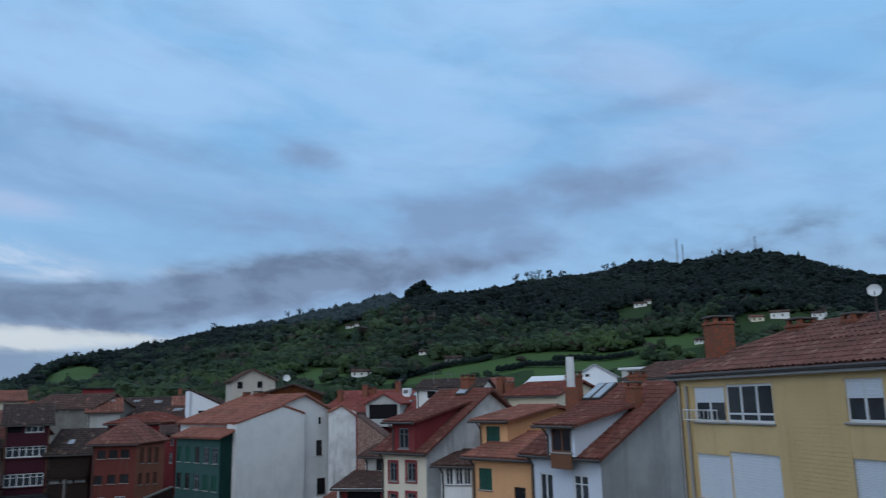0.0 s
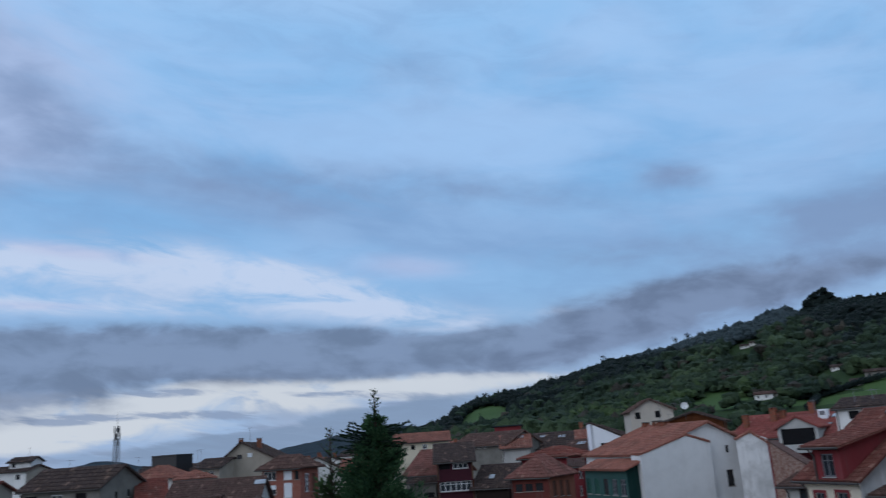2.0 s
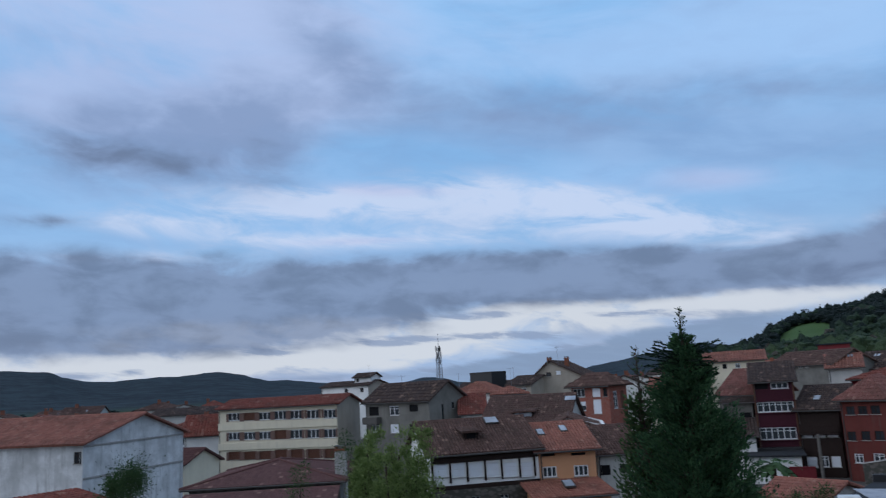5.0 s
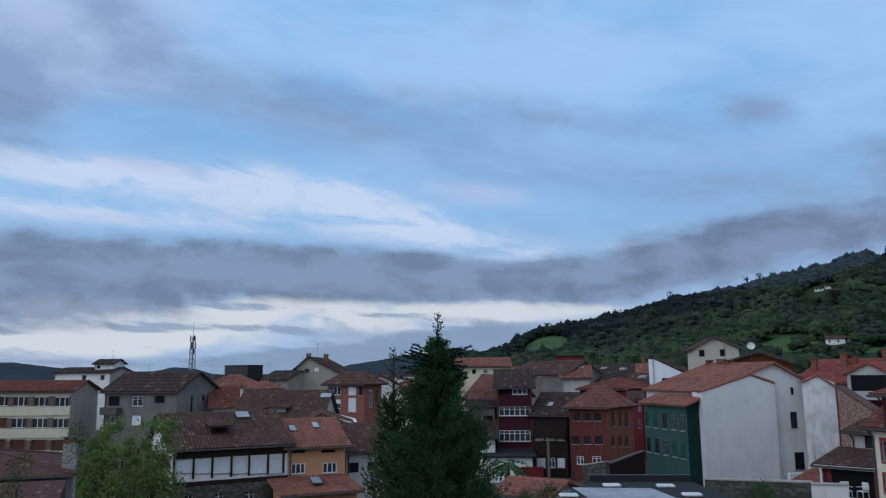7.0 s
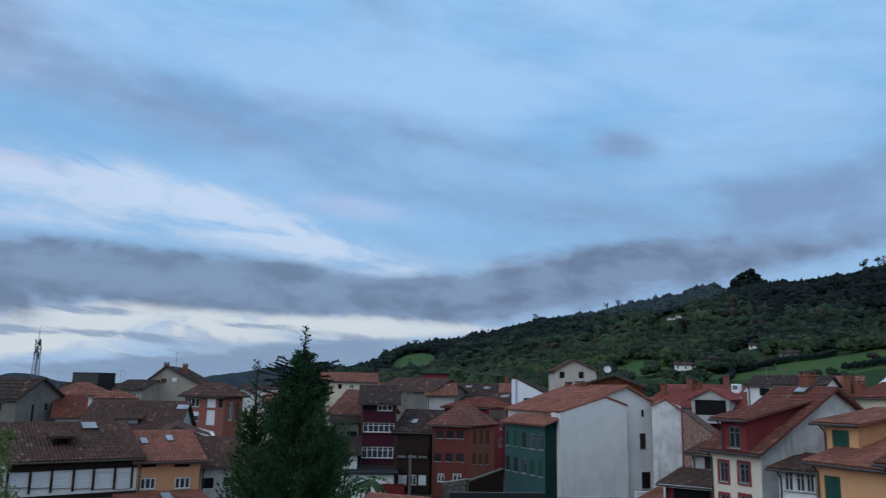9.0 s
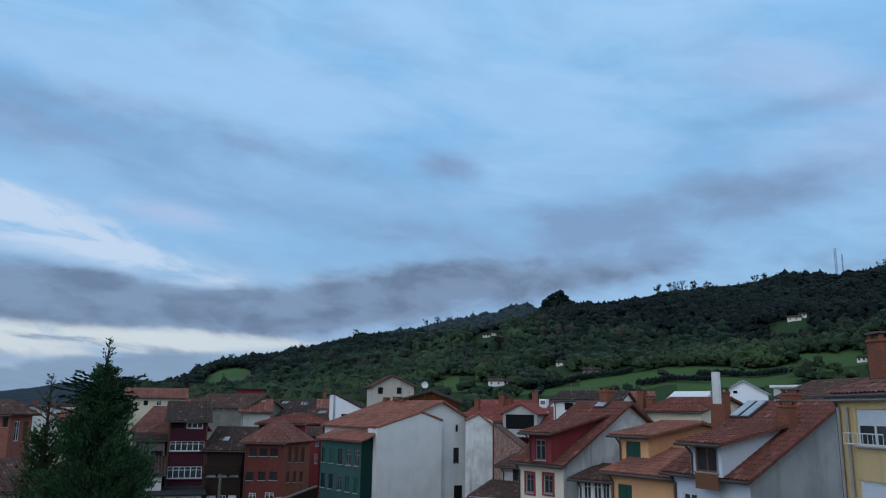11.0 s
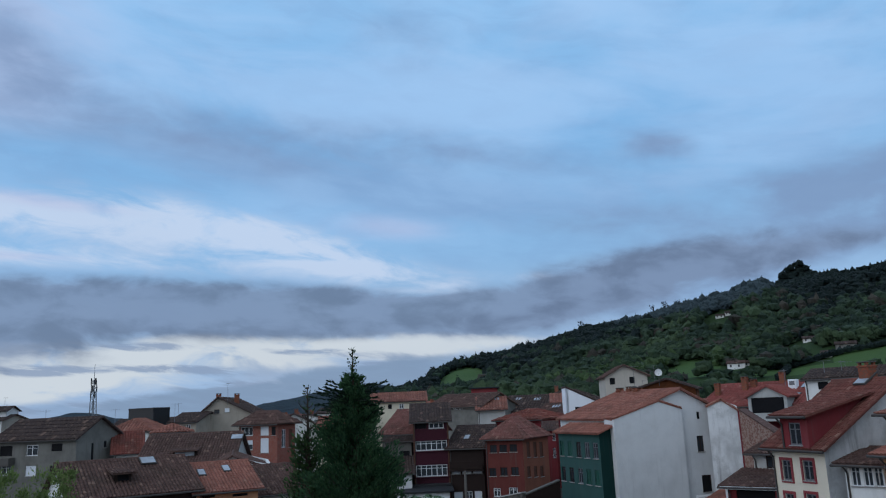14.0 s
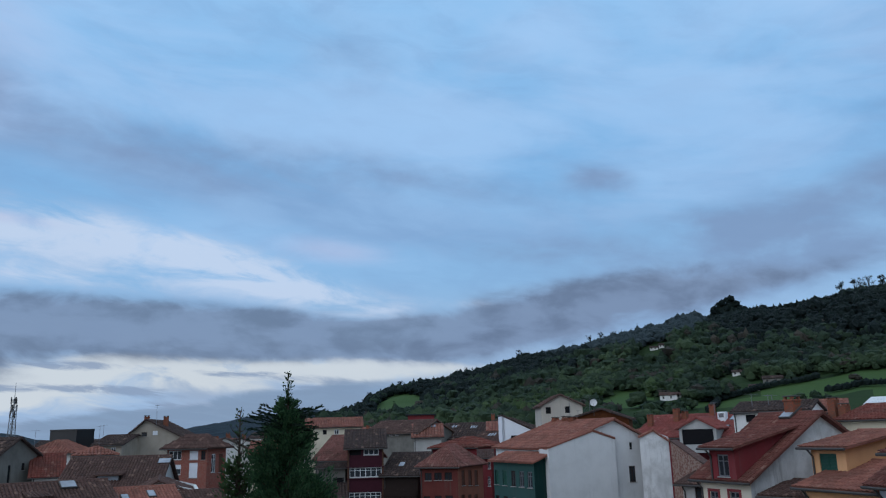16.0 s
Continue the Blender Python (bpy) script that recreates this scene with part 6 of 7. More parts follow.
for u in (0.05, 3.13):
    part("post", bevel_box(u, -0.48, 0.0, u + 0.12, -0.38, 5.28, 0.02), M["pvc"], porch)

# ---------------------------------------------------------------- masts, dishes, aerials
def lattice_mast(label, x, y, z0, z1, w0, w1, steps):
    hub = thing("radio_mast", pose(x, y, 0), label, "mast")
    legs = [[(sx * w0 / 2, sy * w0 / 2, z0), (sx * w1 / 2, sy * w1 / 2, z1)] for sx, sy in ((-1, -1), (1, -1), (1, 1), (-1, 1))]
    for leg in legs:
        part("leg", tube(leg, [0.14, 0.1], 6), M["steel"], hub)
    for i in range(steps):
        a, b = i / steps, (i + 1) / steps
        for j in range(4):
            p, q = legs[j], legs[(j + 1) % 4]
            lo, mid = Vector(p[0]).lerp(Vector(p[1]), a), Vector(p[0]).lerp(Vector(p[1]), b)
            hi = Vector(q[0]).lerp(Vector(q[1]), b)
            part("brace", tube([lo, hi], [0.07, 0.07], 4), M["steel"], hub)
            part("strut", tube([mid, hi], [0.07, 0.07], 4), M["steel"], hub)
    return hub


MAST = (-238.72, 181.69, 25.31)
mast = lattice_mast("grey lattice radio mast above the roofs", MAST[0], MAST[1], 0, MAST[2], 2.2, 1.1, 14)
for k, (dz, n) in enumerate(((-1.5, 3), (-4.0, 3), (-6.0, 2))):
    for j in range(n):
        a = 2.1 * j + k
        part("panel_antenna", bevel_box(math.cos(a) * 0.9 - 0.18, math.sin(a) * 0.9 - 0.15, MAST[2] + dz, math.cos(a) * 0.9 + 0.18, math.sin(a) * 0.9 + 0.15, MAST[2] + dz + 2.2, 0.05), M["zinc"], mast)
part("whip", tube([(0, 0, MAST[2] - 1), (0, 0, MAST[2] + 5.5)], [0.12, 0.05], 5), M["steel"], mast)

for a, e0, e1, wdt in ((-14.96, 8.3, 10.81, 1.6), (-15.35, 8.3, 10.42, 0.9), (-20.2, 9.0, 10.54, 1.8)):
    x, y = -math.sin(radians(a)) * 880, math.cos(radians(a)) * 880
    lattice_mast("thin transmitter mast on the hill crest", x, y, 880 * math.tan(radians(e0)) - 10, 11 + 880 * math.tan(radians(e1)), wdt, wdt, 5)


def dish(label, x, y, z, turn, size):
    hub = thing("satellite_dish", pose(x, y, z, 0, 0, turn), label, "satellite dish")
    rings = [[(math.cos(t) * size * q, -0.35 * size * q * q, math.sin(t) * size * q) for t in np.linspace(0, 6.2832, 17)[:-1]] for q in (0.02, 0.4, 0.75, 1.0)]
    v = [p for r in rings for p in r]
    f = [(i * 16 + k, i * 16 + (k + 1) % 16, (i + 1) * 16 + (k + 1) % 16, (i + 1) * 16 + k) for i in range(3) for k in range(16)]
    v2 = [(p[0], p[1] + 0.03, p[2]) for p in v]
    part("reflector", join((v, f), (v2, [q[::-1] for q in f])), M["dish"], hub, m=pose(0, 0, 0, -15, 0, 0))
    part("feed_arm", tube([(0, 0, -size * 0.8), (0, -size, -size * 0.2)], [0.02, 0.02], 5), M["zinc"], hub)
    part("pole", tube([(0, 0.08, 0), (0, 0.12, -1.6)], [0.035, 0.035], 6), M["zinc"], hub)


for (x, y, z), turn, size in (((-16.84, 70.0, 10.91), 30, 0.45), ((12.29, 24.04, 13.95), -30, 0.2), ((-23.6, 98.21, 14.09), 20, 0.45)):
    dish("grey satellite dish on a roof pole", x, y, z, turn, size)


def aerial(x, y, z, tall):
    hub = thing("tv_aerial", pose(x, y, z, 0, 0, random.uniform(0, 180)), "thin metal television aerial on a roof", "aerial", "roof aerials")
    part("pole", tube([(0, 0, -tall), (0, 0, 0)], [0.03, 0.02], 5), M["steel"], hub)
    part("boom", tube([(-0.6, 0, -0.1), (0.6, 0, -0.1)], [0.015, 0.015], 4), M["steel"], hub)
    for k in range(5):
        part("rod", tube([(-0.5 + k * 0.25, -0.28, -0.1), (-0.5 + k * 0.25, 0.28, -0.1)], [0.01, 0.01], 4), M["steel"], hub)


for x, y, z, tall in ((-92.57, 95.5, 16.35) + (3.5,), (-156.62, 98.46, 16.75) + (3.5,), (-95.98, 87.68, 13.25) + (3.0,), (-97.62, 78.07, 12.76) + (3.0,), (-2.65, 89.96, 13.95) + (3.0,), (-27.8, 106.43, 13.49) + (3.0,), (-86.52, 59.49, 12.63) + (2.5,), (9.31, 79.46, 13.63) + (3.0,), (-26.76, 98.43, 15.13) + (2.6,), (-27.65, 112.66, 15.66) + (2.6,), (-7.89, 83.63, 13.27) + (2.6,), (-2.45, 72.96, 13.45) + (2.6,), (-3.76, 72.9, 13.6) + (2.6,), (-102.99, 94.83, 13.57) + (2.6,), (-152.18, 96.13, 15.18) + (2.6,)):
    aerial(x, y, z, tall)

# ---------------------------------------------------------------- farmhouses on the slope
for (a, up), w, h, kind in FARMS:
    x, y, r = slope_place(a, up)
    w, h = w * 0.72, h * 0.66
    base_ = height(x, y)
    wall_, tiles_ = (("white_wall", "tile_brown" if w > 7 else "tile_dark"), ("cream_wall", "tile_pink"), ("grey_wall", "tile_dark"))[kind]
    holes_ = [(w * 0.15, base_ + 1.0, 0.8, 1.1, "dark"), (w * 0.6, base_ + 1.0, 0.8, 1.1, "dark")]
    house("white farmhouse with tiled roof on the green slope" if kind == 0 else "small farmhouse on the green slope", x, y, a + random.uniform(-15, 15), w, 7, base_ + h * 0.8, base_ + h * 0.8 + 1.3, "gable_x", wall_, tiles_, front=holes_,
          pitch=0.7, base=base_ - 3, gutter=False, group="farmhouses on the slope")


def hedge(points, w, h, label):
    """A clipped uneven hedge of many leaves along a line on the land."""
    vs, fs = [], []
    for p, q in zip(points, points[1:]):
        n = int((Vector(q) - Vector(p)).length / 0.9)
        for i in range(n):
            c = Vector(p).lerp(Vector(q), i / n)
            z = height(c.x, c.y)
            v, f = CLUMPS[i % len(CLUMPS)]
            k = len(vs)
            s = random.uniform(0.8, 1.25)
            vs += [(c.x + a * w * s, c.y + b * w * s, z + h * 0.5 + d * h * 0.6 * s) for a, b, d in v]
            fs += [tuple(int(j) + k for j in t) for t in f]
    solid("hedge", (vs, fs), M["wood_hill"], Matrix(), label, "hedge", kind="stuff")


CLUMPS = [clump(40 + i, 1) for i in range(4)]
for (a0, e0), (a1, e1) in (((6.13, 1.92), (-1.31, 3.13)), ((-1.69, 2.22), (-6.6, 2.49)), ((-5.81, 2.84), (-11.41, 3.05)), ((4.9, 2.18), (5.73, 1.18))):
    p, q = slope_place(a0, e0), slope_place(a1, e1)
    hedge([(p[0], p[1], 0), (q[0], q[1], 0)], 1.6, 2.6, "dark hedgerow between green meadows")


# ---------------------------------------------------------------- near trees
def leaf_cloud(count, spot, size, droop=0.0, rnd=random):
    """Leaves as small folded blades; spot() gives a place and an outward way."""
    v, f = [], []
    for i in range(count):
        p, way = spot()
        p, way = Vector(p), Vector(way)
        way = (way + Vector((rnd.uniform(-0.5, 0.5), rnd.uniform(-0.5, 0.5), rnd.uniform(-0.4, 0.4) - droop))).normalized()
        side = way.cross(Vector((rnd.uniform(-1, 1), rnd.uniform(-1, 1), rnd.uniform(-1, 1)))).normalized()
        s = size * rnd.uniform(0.6, 1.4)
        k = len(v)
        up = side.cross(way) * s * 0.12
        v += [tuple(p), tuple(p + way * s * 0.5 + side * s * 0.22 + up), tuple(p + way * s), tuple(p + way * s * 0.5 - side * s * 0.22 + up)]
        f += [(k, k + 1, k + 2), (k, k + 2, k + 3)]
    return v, f


def conifer(label, x, y, top, spread, leaf_mat, count, leaf, sparse_top=1.2, seed=1):
    """A slender conifer: trunk, limbs, and sprays of foliage hung along each limb. spread(h) is the radius h metres under the tip."""
    rnd = random.Random(seed)
    hub = thing("conifer", pose(x, y, 0), label, "tree")
    part("trunk", tube([(0, 0, 0), (0.03, 0.02, top * 0.5), (0, 0, top - 0.1)], [0.26, 0.15, 0.012], 8), M["bark"], hub)
    limbs, twigs = [], []
    h = 0.05
    while h < top - 1.0:
        r = spread(h)
        for k in range(2 if h < sparse_top else 4):
            a = rnd.uniform(0, 6.283)
            reach = r * (rnd.uniform(0.3, 1.7) if h < sparse_top else rnd.uniform(0.55, 1.12))
            rise = rnd.uniform(0.4, 1.1)
            p0 = Vector((0, 0, top - h - reach * rise))
            p1 = Vector((math.cos(a) * reach, math.sin(a) * reach, top - h))
            limbs.append(tube([p0, p0.lerp(p1, 0.6) + Vector((0, 0, -0.06)), p1], [0.022, 0.014, 0.004], 4))
            twigs.append((p0, p1, reach))
        h += 0.05 + 0.02 * rnd.random() + (0.0 if h < 6 else 0.12) + (0.04 if h < sparse_top else 0.0)
    part("branchwork", join(*limbs), M["bark"], hub)
    total = sum(t[2] + 0.1 for t in twigs)
    v, f = [], []
    for p0, p1, reach in twigs:
        n = max(3, int(count * (reach + 0.1) / total * (0.4 if top - p1.z < sparse_top else 1.0)))
        way = (p1 - p0).normalized()

        def spot():
            q = rnd.uniform(0.25, 1.05) ** 0.8
            c = p0.lerp(p1, q)
            j = 0.05 + 0.12 * min(1.0, reach)
            return c + Vector((rnd.uniform(-j, j), rnd.uniform(-j, j), rnd.uniform(-j, j))), way + Vector((0, 0, 0.3))
        g = leaf_cloud(n, spot, leaf * (0.7 if top - p1.z < sparse_top else 1.0), rnd=rnd)
        k = len(v)
        v += g[0]
        f += [tuple(i + k for i in t) for t in g[1]]
    part("crown", (v, f), M[leaf_mat], hub)
    return hub


CX, CY, CZ = (-15.05, 21.2, 13.06)
conifer("tall dark green cypress with a thin feathery tip", CX, CY, CZ, lambda h: float(np.interp(h, [0, 0.4, 0.8, 1.0, 1.3, 1.7, 2.5, 3.5, 4.5, 5.8, 9, 12.6], [0.01, 0.10, 0.14, 0.30, 0.38, 0.55, 1.05, 1.45, 1.72, 1.88, 1.8, 0.9])), "leaf_cypress", 72000, 0.115, 0.9, 3)
CX, CY, CZ = (-16.85, 21.1, 11.97)
conifer("slender lighter conifer beside the cypress", CX, CY, CZ, lambda h: float(np.interp(h, [0, 0.5, 1.2, 2.4, 4.8, 9, 12], [0.06, 0.22, 0.45, 0.62, 0.95, 1.0, 0.5])), "leaf_shrub", 8000, 0.14, 1.6, 5)


def fronds(label, x, y, z, way_deg, count, length):
    """Dark spiky shoots of an old cypress standing out of the crown."""
    rnd = random.Random(int(way_deg))
    hub = thing("cypress_branch", pose(x, y, 0), label, "branch")
    v, f = [], []
    for k in range(count):
        a = radians(way_deg + rnd.uniform(-50, 50))
        p = Vector((rnd.uniform(-0.1, 0.1), rnd.uniform(-0.2, 0.2), z + rnd.uniform(-1.7, -0.1)))
        l = length * rnd.uniform(0.6, 1.1)
        tip = p + Vector((math.cos(a) * l, math.sin(a) * l, l * rnd.uniform(-0.1, 0.45)))
        for i in range(20):
            c = p.lerp(tip, i / 19)
            g = leaf_cloud(3, lambda: (c, (tip - p).normalized()), 0.11, rnd=rnd)
            q = len(v)
            v += g[0]
            f += [tuple(j + q for j in t) for t in g[1]]
    part("sprays", (v, f), M["leaf_dark"], hub)


CX, CY, CZ = (-15.05, 21.2, 11.95)
fronds("dark spiky cypress branches high in the crown", CX, CY, CZ, 205, 26, 1.15)
fronds("dark spiky cypress branches high in the crown", CX, CY, CZ, 20, 24, 1.0)


def broadleaf(label, x, y, top, masses, leaf_mat, count, leaf, seed, trunk=0.12, upward=0.4, name="tree"):
    """A small tree: trunk, limbs to each mass of foliage, loose leaves."""
    rnd = random.Random(seed)
    hub = thing(name, pose(x, y, 0), label, "tree")
    part("trunk", tube([(0, 0, 0), (0.05, 0, top * 0.45), (0, 0, top * 0.75)], [trunk, trunk * 0.7, trunk * 0.3], 7), M["bark"], hub)
    part("branchwork", join(*[tube([(0, 0, top * 0.4), (mx * 0.5, my * 0.5, mz - mr * 0.6), (mx, my, mz + mr * 0.5)], [trunk * 0.5, trunk * 0.3, 0.008], 4) for mx, my, mz, mr in masses[::5] or masses]), M["bark"], hub)

    def spot():
        mx, my, mz, mr = rnd.choice(masses)
        d = Vector((rnd.gauss(0, 0.5), rnd.gauss(0, 0.5), rnd.gauss(0, 0.62))) * mr
        return Vector((mx, my, mz)) + d, (d + Vector((0, 0, 0.01))).normalized() + Vector((0, 0, upward))
    part("crown", leaf_cloud(count, spot, leaf, rnd=rnd), M[leaf_mat], hub)
    return hub


def masses_for(w, z0, z1, n, seed, r):
    rnd = random.Random(seed)
    return [(rnd.uniform(-w, w) * (1 - 0.6 * k / n), rnd.uniform(-w, w) * 0.7, z0 + (z1 - z0) * k / n, r * rnd.uniform(0.7, 1.2) * (1.15 - 0.6 * k / n)) for k in range(n)]


def shoots(w, z0, z1, n, seed, r):
    """Many thin upright shoots of foliage."""
    rnd = random.Random(seed)
    out = []
    for k in range(n):
        a, far, top = rnd.uniform(0, 6.28), w * math.sqrt(rnd.random()), rnd.uniform(0.55, 1.0)
        for j in range(7):
            q = j / 6
            out.append((math.cos(a) * far * (0.5 + 0.7 * q), math.sin(a) * far * (0.5 + 0.7 * q), z0 + (z1 - z0) * top * q, r * rnd.uniform(0.6, 1.2) * (1.2 - 0.75 * q)))
    return out


for (x, y, z), w, n, seed, r in (((-19.68, 13.73, 9.81), 0.8, 26, 11, 0.42), ((-20.85, 12.86, 9.92), 0.5, 16, 12, 0.34), ((-19.58, 13.0, 9.45), 0.65, 14, 13, 0.36)):
    broadleaf("young tree in fresh light green leaf", x, y, z, shoots(w, z - 4.8, z - 0.1, n, seed, r), "leaf_willow", 34000, 0.075, seed, 0.09, 1.0)
x, y, z = (-38.45, 11.03, 8.25)
broadleaf("small dark round-headed tree before a white wall", x, y, z, [(0, 0, z - 0.7, 0.75), (0.45, 0, z - 0.9, 0.55), (-0.4, 0.1, z - 0.8, 0.55)], "leaf_shrub", 6500, 0.085, 21, 0.1)
x, y, z = (-39.69, 10.26, 7.93)
broadleaf("pale leafy bush before a white wall", x, y, z, masses_for(0.9, z - 2.2, z - 0.4, 8, 22, 0.6), "leaf_young", 3000, 0.13, 22, 0.07)
for i, ((x, y, z), w) in enumerate((((-40.51, 23.83, 8.84), 0.5), ((-39.27, 23.96, 6.81), 0.8), ((-39.7, 30.4, 3.87), 0.9), ((-37.82, 32.7, 3.63), 1.0), ((-36.41, 34.27, 3.73), 0.6), ((-39.2, 19.98, 7.67), 0.5),
                           ((-22.21, 35.65, 5.18), 1.6), ((-20.12, 34.57, 5.12), 1.4), ((-22.18, 40.3, 4.67), 1.3), ((-21.81, 41.63, 4.84), 1.0), ((-19.69, 30.14, 5.48), 1.2), ((-11.27, 48.71, 4.41), 0.7), ((-11.36, 46.64, 5.11), 0.6))):
    broadleaf("leafy garden shrub between the houses", x, y, z, masses_for(w, z - 2.6, z - 0.3, 9, 40 + i, 0.6), "leaf_young" if i in (0, 1, 5) else "leaf_shrub", 1100 if i in (0, 1, 5) else 3600, 0.10, 40 + i, 0.07, name="shrub")


def palm(x, y, z, size):
    hub = thing("palm", pose(x, y, 0), "low palm with arching green fronds in a garden", "palm")
    part("trunk", tube([(0, 0, 0), (0, 0, z)], [0.28, 0.2], 10), M["bark"], hub)
    rnd = random.Random(4)
    for k in range(20):
        a, lift = k * 2.4, rnd.uniform(0.1, 0.9)
        v, f = [], []
        for i in range(12):
            q = i / 11
            c = Vector((math.cos(a) * size * q, math.sin(a) * size * q, z + size * (lift * q - 0.9 * q * q)))
            w = 0.34 * size * math.sin(math.pi * min(0.97, q * 0.9 + 0.08)) * 0.5
            n = Vector((-math.sin(a), math.cos(a), 0))
            v += [tuple(c - n * w + Vector((0, 0, -0.25 * w))), tuple(c), tuple(c + n * w + Vector((0, 0, -0.25 * w)))]
        for i in range(11):
            f += [(i * 3, i * 3 + 1, i * 3 + 4), (i * 3 + 1, i * 3 + 2, i * 3 + 4)] if i % 2 else [(i * 3, i * 3 + 1, i * 3 + 4, i * 3 + 3), (i * 3 + 1, i * 3 + 2, i * 3 + 5, i * 3 + 4)]
        part("frond", (v, f), M["leaf_shrub"], hub)


x, y, z = (-31.45, 53.43, 4.09)
palm(x, y, z, 2.0)

# ---------------------------------------------------------------- low roofs, walls and yards below the balcony
RZ = 4.6
CORNERS = [(-20.53, 44.59), (-15.43, 47.7), (-9.27, 39.77), (-17.41, 29.51)]
flat = thing("flat_roofed_shed", Matrix(), "low building with dark felt roof and pale membrane patch", "building")


def slab(points, z0, z1):
    n = len(points)
    v = [(px_, py_, z0) for px_, py_ in points] + [(px_, py_, z1) for px_, py_ in points]
    return v, [tuple(range(n))[::-1], tuple(range(n, 2 * n))] + [(i, (i + 1) % n, (i + 1) % n + n, i + n) for i in range(n)]


def ccw(points):
    area = sum(a[0] * b[1] - b[0] * a[1] for a, b in zip(points, points[1:] + points[:1]))
    return points if area > 0 else points[::-1]


part("wall", slab(ccw(CORNERS), 0, RZ - 0.15), M["grey_wall"], flat)
part("roof", slab(ccw(CORNERS), RZ - 0.15, RZ), M["asphalt_roof"], flat)
part("membrane", slab(ccw([(-20.24, 41.6), (-16.36, 43.63), (-11.1, 37.55), (-15.19, 35.17)]), RZ, RZ + 0.03), M["membrane"], flat)
p, q = Vector((*CORNERS[0], 0)), Vector((*CORNERS[1], 0))
turn_ = math.degrees(math.atan2(q.y - p.y, q.x - p.x))
part("parapet", bevel_box(0, 0, RZ - 0.3, (q - p).length, 0.3, RZ + 0.38, 0.03), M["black_metal"], flat, m=pose(p.x, p.y, 0, 0, 0, turn_))
for x, y in ((-18.55, 43.23), (-15.89, 44.61), (-13.62, 42.14), (-18.99, 38.57), (-11.39, 39.46)):
    part("roof_light", bevel_box(-0.5, -0.35, RZ, 0.5, 0.35, RZ + 0.16, 0.06), M["dish"], flat, m=pose(x, y, 0, 0, 0, turn_))


def garden_wall(a, b, top_a, top_b, mat, label, thick=0.4, coping="concrete"):
    a, b = Vector((a[0], a[1], 0)), Vector((b[0], b[1], 0))
    n = (b - a).length
    hub = thing("garden_wall", pose(a.x, a.y, 0, 0, 0, math.degrees(math.atan2(b.y - a.y, b.x - a.x))), label, "wall")
    part("masonry", ([(0, 0, 0), (n, 0, 0), (n, thick, 0), (0, thick, 0), (0, 0, top_a), (n, 0, top_b), (n, thick, top_b), (0, thick, top_a)], list(BOX_FACES)), M[mat], hub)
    part("coping", ([(0, -0.06, top_a), (n, -0.06, top_b), (n, thick + 0.06, top_b), (0, thick + 0.06, top_a), (0, -0.06, top_a + 0.1), (n, -0.06, top_b + 0.1), (n, thick + 0.06, top_b + 0.1), (0, thick + 0.06, top_a + 0.1)], list(BOX_FACES)), M[coping], hub)


garden_wall((-15.81, 51.63), (-9.45, 51.13), 4.24, 4.53, "rubble_grey", "old grey rubble wall below the white gable")
garden_wall((-9.59, 64.29), (-6.12, 57.68), 9.87, 8.10, "rubble_wall", "brown rubble party wall with sloping tiled top", 0.5, "tile_brown")
garden_wall((-9.28, 50.15), (-7.38, 50.46), 4.56, 4.59, "white_wall", "white rendered yard wall")
garden_wall((-27.5, 60.0), (-24.26, 63.53), 3.20, 4.61, "wood_dark", "dark retaining wall along a rising street", 0.4, "concrete_dark")
garden_wall((-28.09, 59.72), (-25.62, 58.65), 3.64, 4.14, "rubble_grey", "grey stone pier beside a street")
garden_wall((-35.48, 62.65), (-33.71, 63.62), 2.71, 2.71, "red_fence", "dark red yard fence below the timber houses", 0.1, "red_fence")
garden_wall((-39.07, 37.28), (-32.53, 37.97), 2.91, 2.92, "concrete", "grey concrete garden wall")

pole = thing("wooden_pole", pose(*(-35.14, 67.39), 0), "grey timber utility pole before the houses", "pole")
part("shaft", tube([(0, 0, 0), (0, 0, 5.05)], [0.16, 0.12], 8), M["stone_pole"], pole)



# ---------------------------------------------------------------- the house of the balcony, behind and below the eye
home = thing("apartment_block", pose(0, 0, 0, 0, 0, 30), "plain rendered apartment block with a balcony", "building", kind="structure")
part("wall", box(-14, -13, 0, 14, -0.9, 15.5), M["pale_wall"], home)
part("roof", bevel_box(-14.4, -13.4, 15.5, 14.4, -0.5, 15.9, 0.05), M["concrete"], home)
part("balcony_floor", bevel_box(-2.5, -0.9, 9.2, 2.5, 0.75, 9.38, 0.03), M["concrete"], home)
part("parapet", bevel_box(-2.5, 0.65, 9.38, 2.5, 0.75, 10.2, 0.03), M["pale_wall"], home)


# ---------------------------------------------------------------- roof windows, chairs, single tiles
def roof_window(parent, u, v, w, l, eave, ridge, d, glass="skylight_glass"):
    k = (ridge - eave) / (d / 2)
    hub = new("skylight")
    hub.parent, hub.matrix_basis = parent, pose(u, v, eave + v * k + 0.22, math.degrees(math.atan(k)), 0, 0)
    part("frame", bevel_box(0, 0, 0.0, w, l, 0.12, 0.02), M["zinc"], hub)
    part("pane", box(0.06, 0.06, 0.12, w - 0.06, l - 0.06, 0.13), M[glass], hub)


u, v = (-0.31, 4.37)
roof_window(blue_house, u, v - 0.4, 0.62, 1.6, 8.26, 11.46, 11.00)
roof_window(blue_house, u + 0.7, v - 0.4, 0.62, 1.6, 8.26, 11.46, 11.00)
u, v = (1.8, 4.8)
roof_window(ivory_house, u, v, 0.9, 1.3, 7.95, 11.48, 11.00)
u, v = (5.15, 3.31)
roof_window(gallery_house, u, v, 1.1, 1.0, 6.05, 8.16, 9.00)


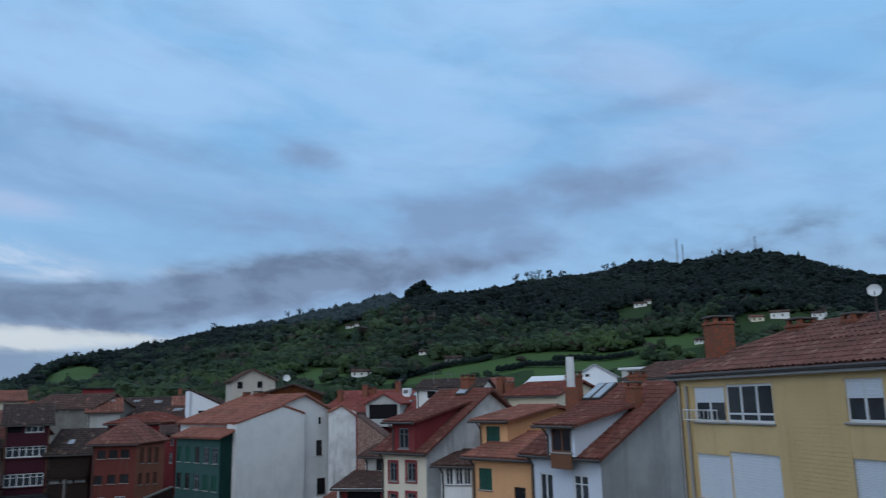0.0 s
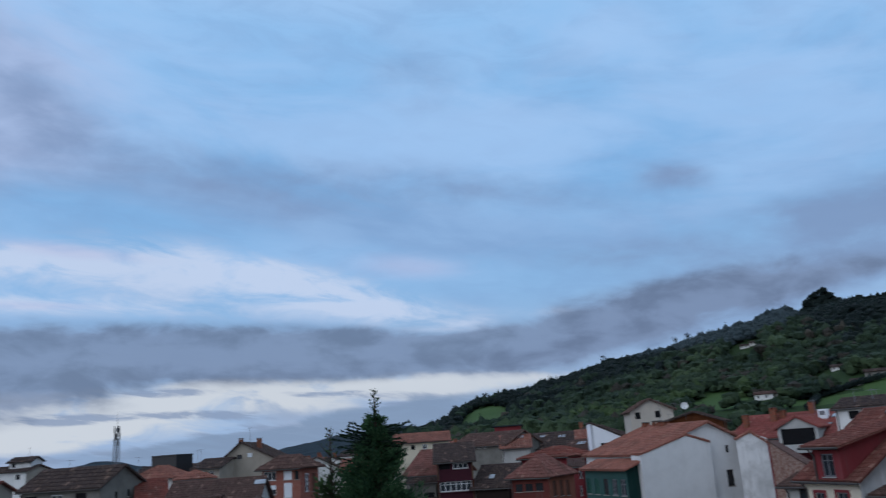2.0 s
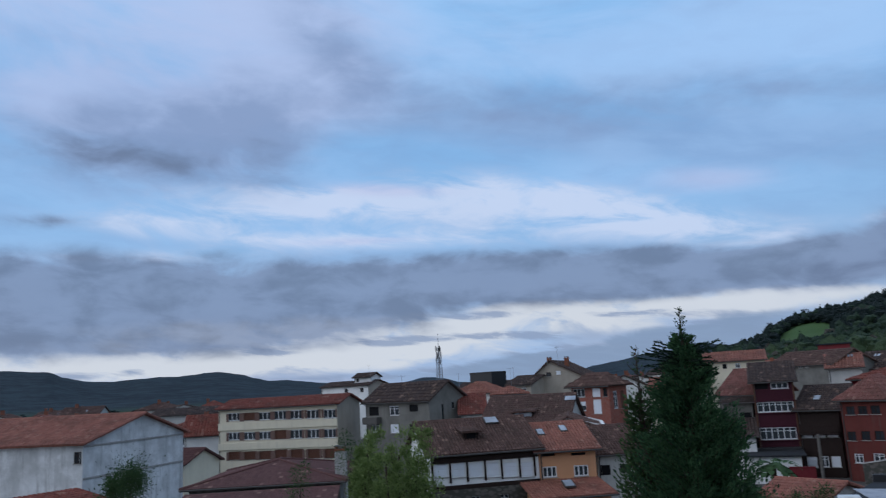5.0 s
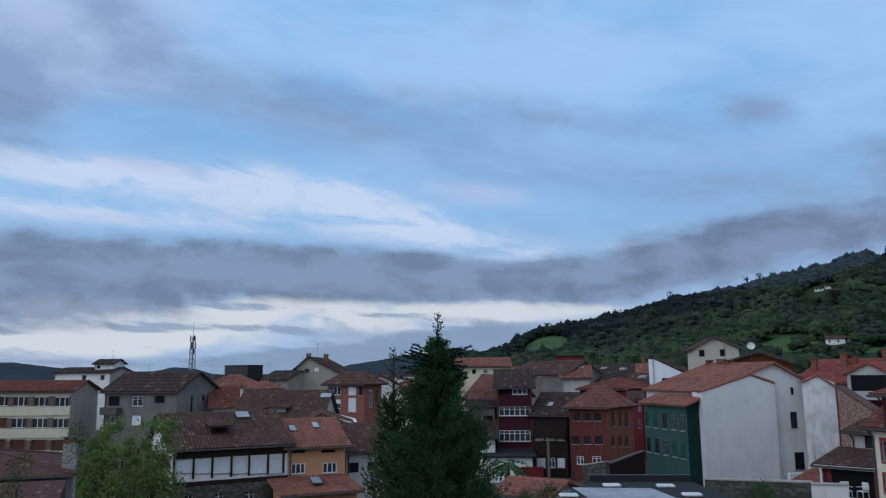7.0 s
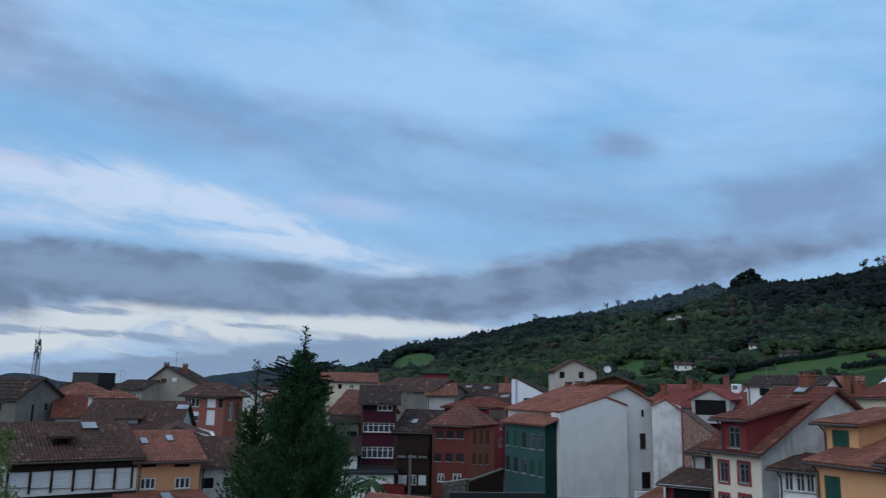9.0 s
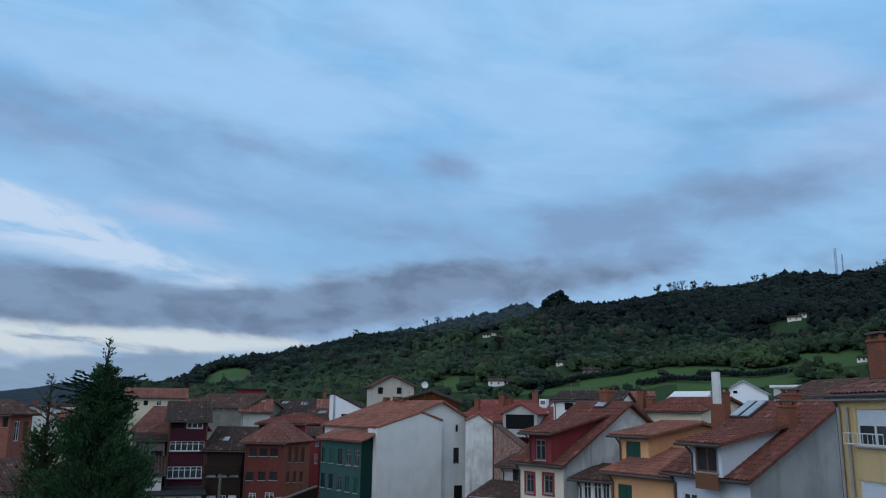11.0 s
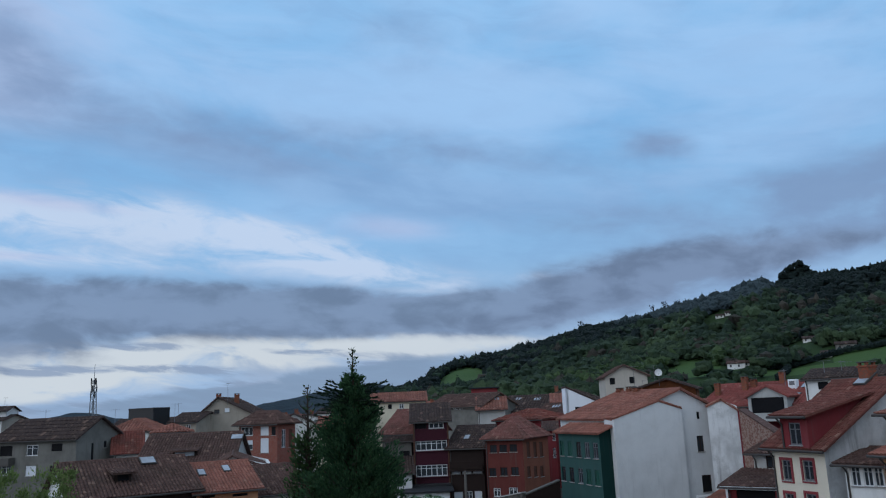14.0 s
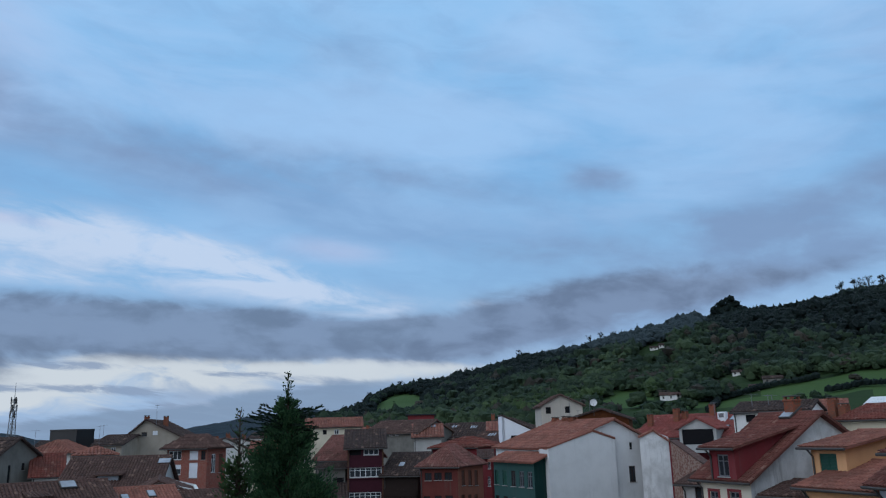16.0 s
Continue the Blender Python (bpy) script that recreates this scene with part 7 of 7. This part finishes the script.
def garden_chair(x, y, z, turn):
    hub = thing("garden_chair", pose(x, y, z, 0, 0, turn), "white plastic garden chair on a porch", "chair", "porch chairs")
    part("seat", bevel_box(-0.24, -0.23, 0.42, 0.24, 0.23, 0.46, 0.015), M["plastic"], hub)
    part("backrest", bevel_box(-0.24, 0.2, 0.5, 0.24, 0.24, 0.92, 0.015), M["plastic"], hub)
    for a in (-0.2, 0.2):
        for b in (-0.19, 0.19):
            part("leg", tube([(a * 1.1, b * 1.1, 0), (a, b, 0.43)], [0.018, 0.022], 6), M["plastic"], hub)
    for a in (-0.25, 0.25):
        part("armrest", bevel_box(a - 0.03, -0.2, 0.64, a + 0.03, 0.22, 0.67, 0.01), M["plastic"], hub)


PORCH = (-7.07, 51.01, 3.97)
deck = thing("porch_deck", pose(PORCH[0], PORCH[1], 0, 0, 0, -8), "raised concrete deck of the porch", "deck")
part("slab", bevel_box(-1.6, -1.0, 0.0, 1.4, 0.6, PORCH[2] - 0.15, 0.03), M["concrete"], deck)
for dx, dy, turn in ((-0.5, 0.0, 30), (0.3, 0.15, -40)):
    garden_chair(PORCH[0] + dx, PORCH[1] + dy, PORCH[2] - 0.15, turn)


def eave_tiles(parent, w, d, eave, ridge, over, rows, pitch):
    """The lowest courses of barrel tiles of a hipped front slope, tile by tile."""
    eave = eave + over * (ridge - eave) / (d / 2 + over) - 0.1
    k = (ridge - eave) / (d / 2)
    e0 = Vector((-over, -over, eave - over * k + 0.1))
    width = w + 2 * over
    up = Vector((0, d / 2 + over, ridge + 0.1 - e0.z))
    length = up.length
    up.normalize()
    out = Vector((1, 0, 0)).cross(up)
    nu, nv = int(width / pitch), int(length / (pitch * 1.6))
    step, tall = width / nu, length / nv
    lift = pitch * 0.2
    v, f = [], []
    for s, h in ((0.0, lift * 0.6), (tall * 1.25, 0.0)):
        for q, hump in ((0, 0.0), (0.18, 0.75), (0.46, 1.1), (0.74, 0.75), (0.92, 0.0)):
            v.append((step * q, s, h + hump * lift + 0.004))
    v += [(x, y, z - 0.018) for x, y, z in v]
    for i in range(4):
        f += [(i, i + 1, i + 6, i + 5), (i + 15, i + 16, i + 11, i + 10), (i + 10, i + 11, i + 1, i)]
    f += [(0, 5, 15, 10), (4, 14, 19, 9)]
    data = mesh_of("tile", v, f, M["tile_single"])
    frame_ = Matrix((( 1, 0, 0, 0), (0, up.y, out.y, 0), (0, up.z, out.z, 0), (0, 0, 0, 1)))
    for j in range(rows):
        lo = (d / 2 + over) * (j + 0.6) / nv
        for i in range(nu):
            if step * i < lo - step * 0.5 or step * (i + 1) > width - lo + step * 0.5:
                continue
            p = e0 + Vector((step * i, 0, 0)) + up * (tall * j + random.uniform(-0.02, 0.02))
            ob = new("tile", data)
            ob.parent = parent
            ob.matrix_basis = Matrix.Translation(p) @ frame_ @ Matrix.Rotation(random.uniform(-0.02, 0.02), 4, "Z")


eave_tiles([c for c in yellow_house.children if c.name.startswith("roof")][0], 11.49, 6.80, 11.73, 13.2, 0.2, 5, 0.24)
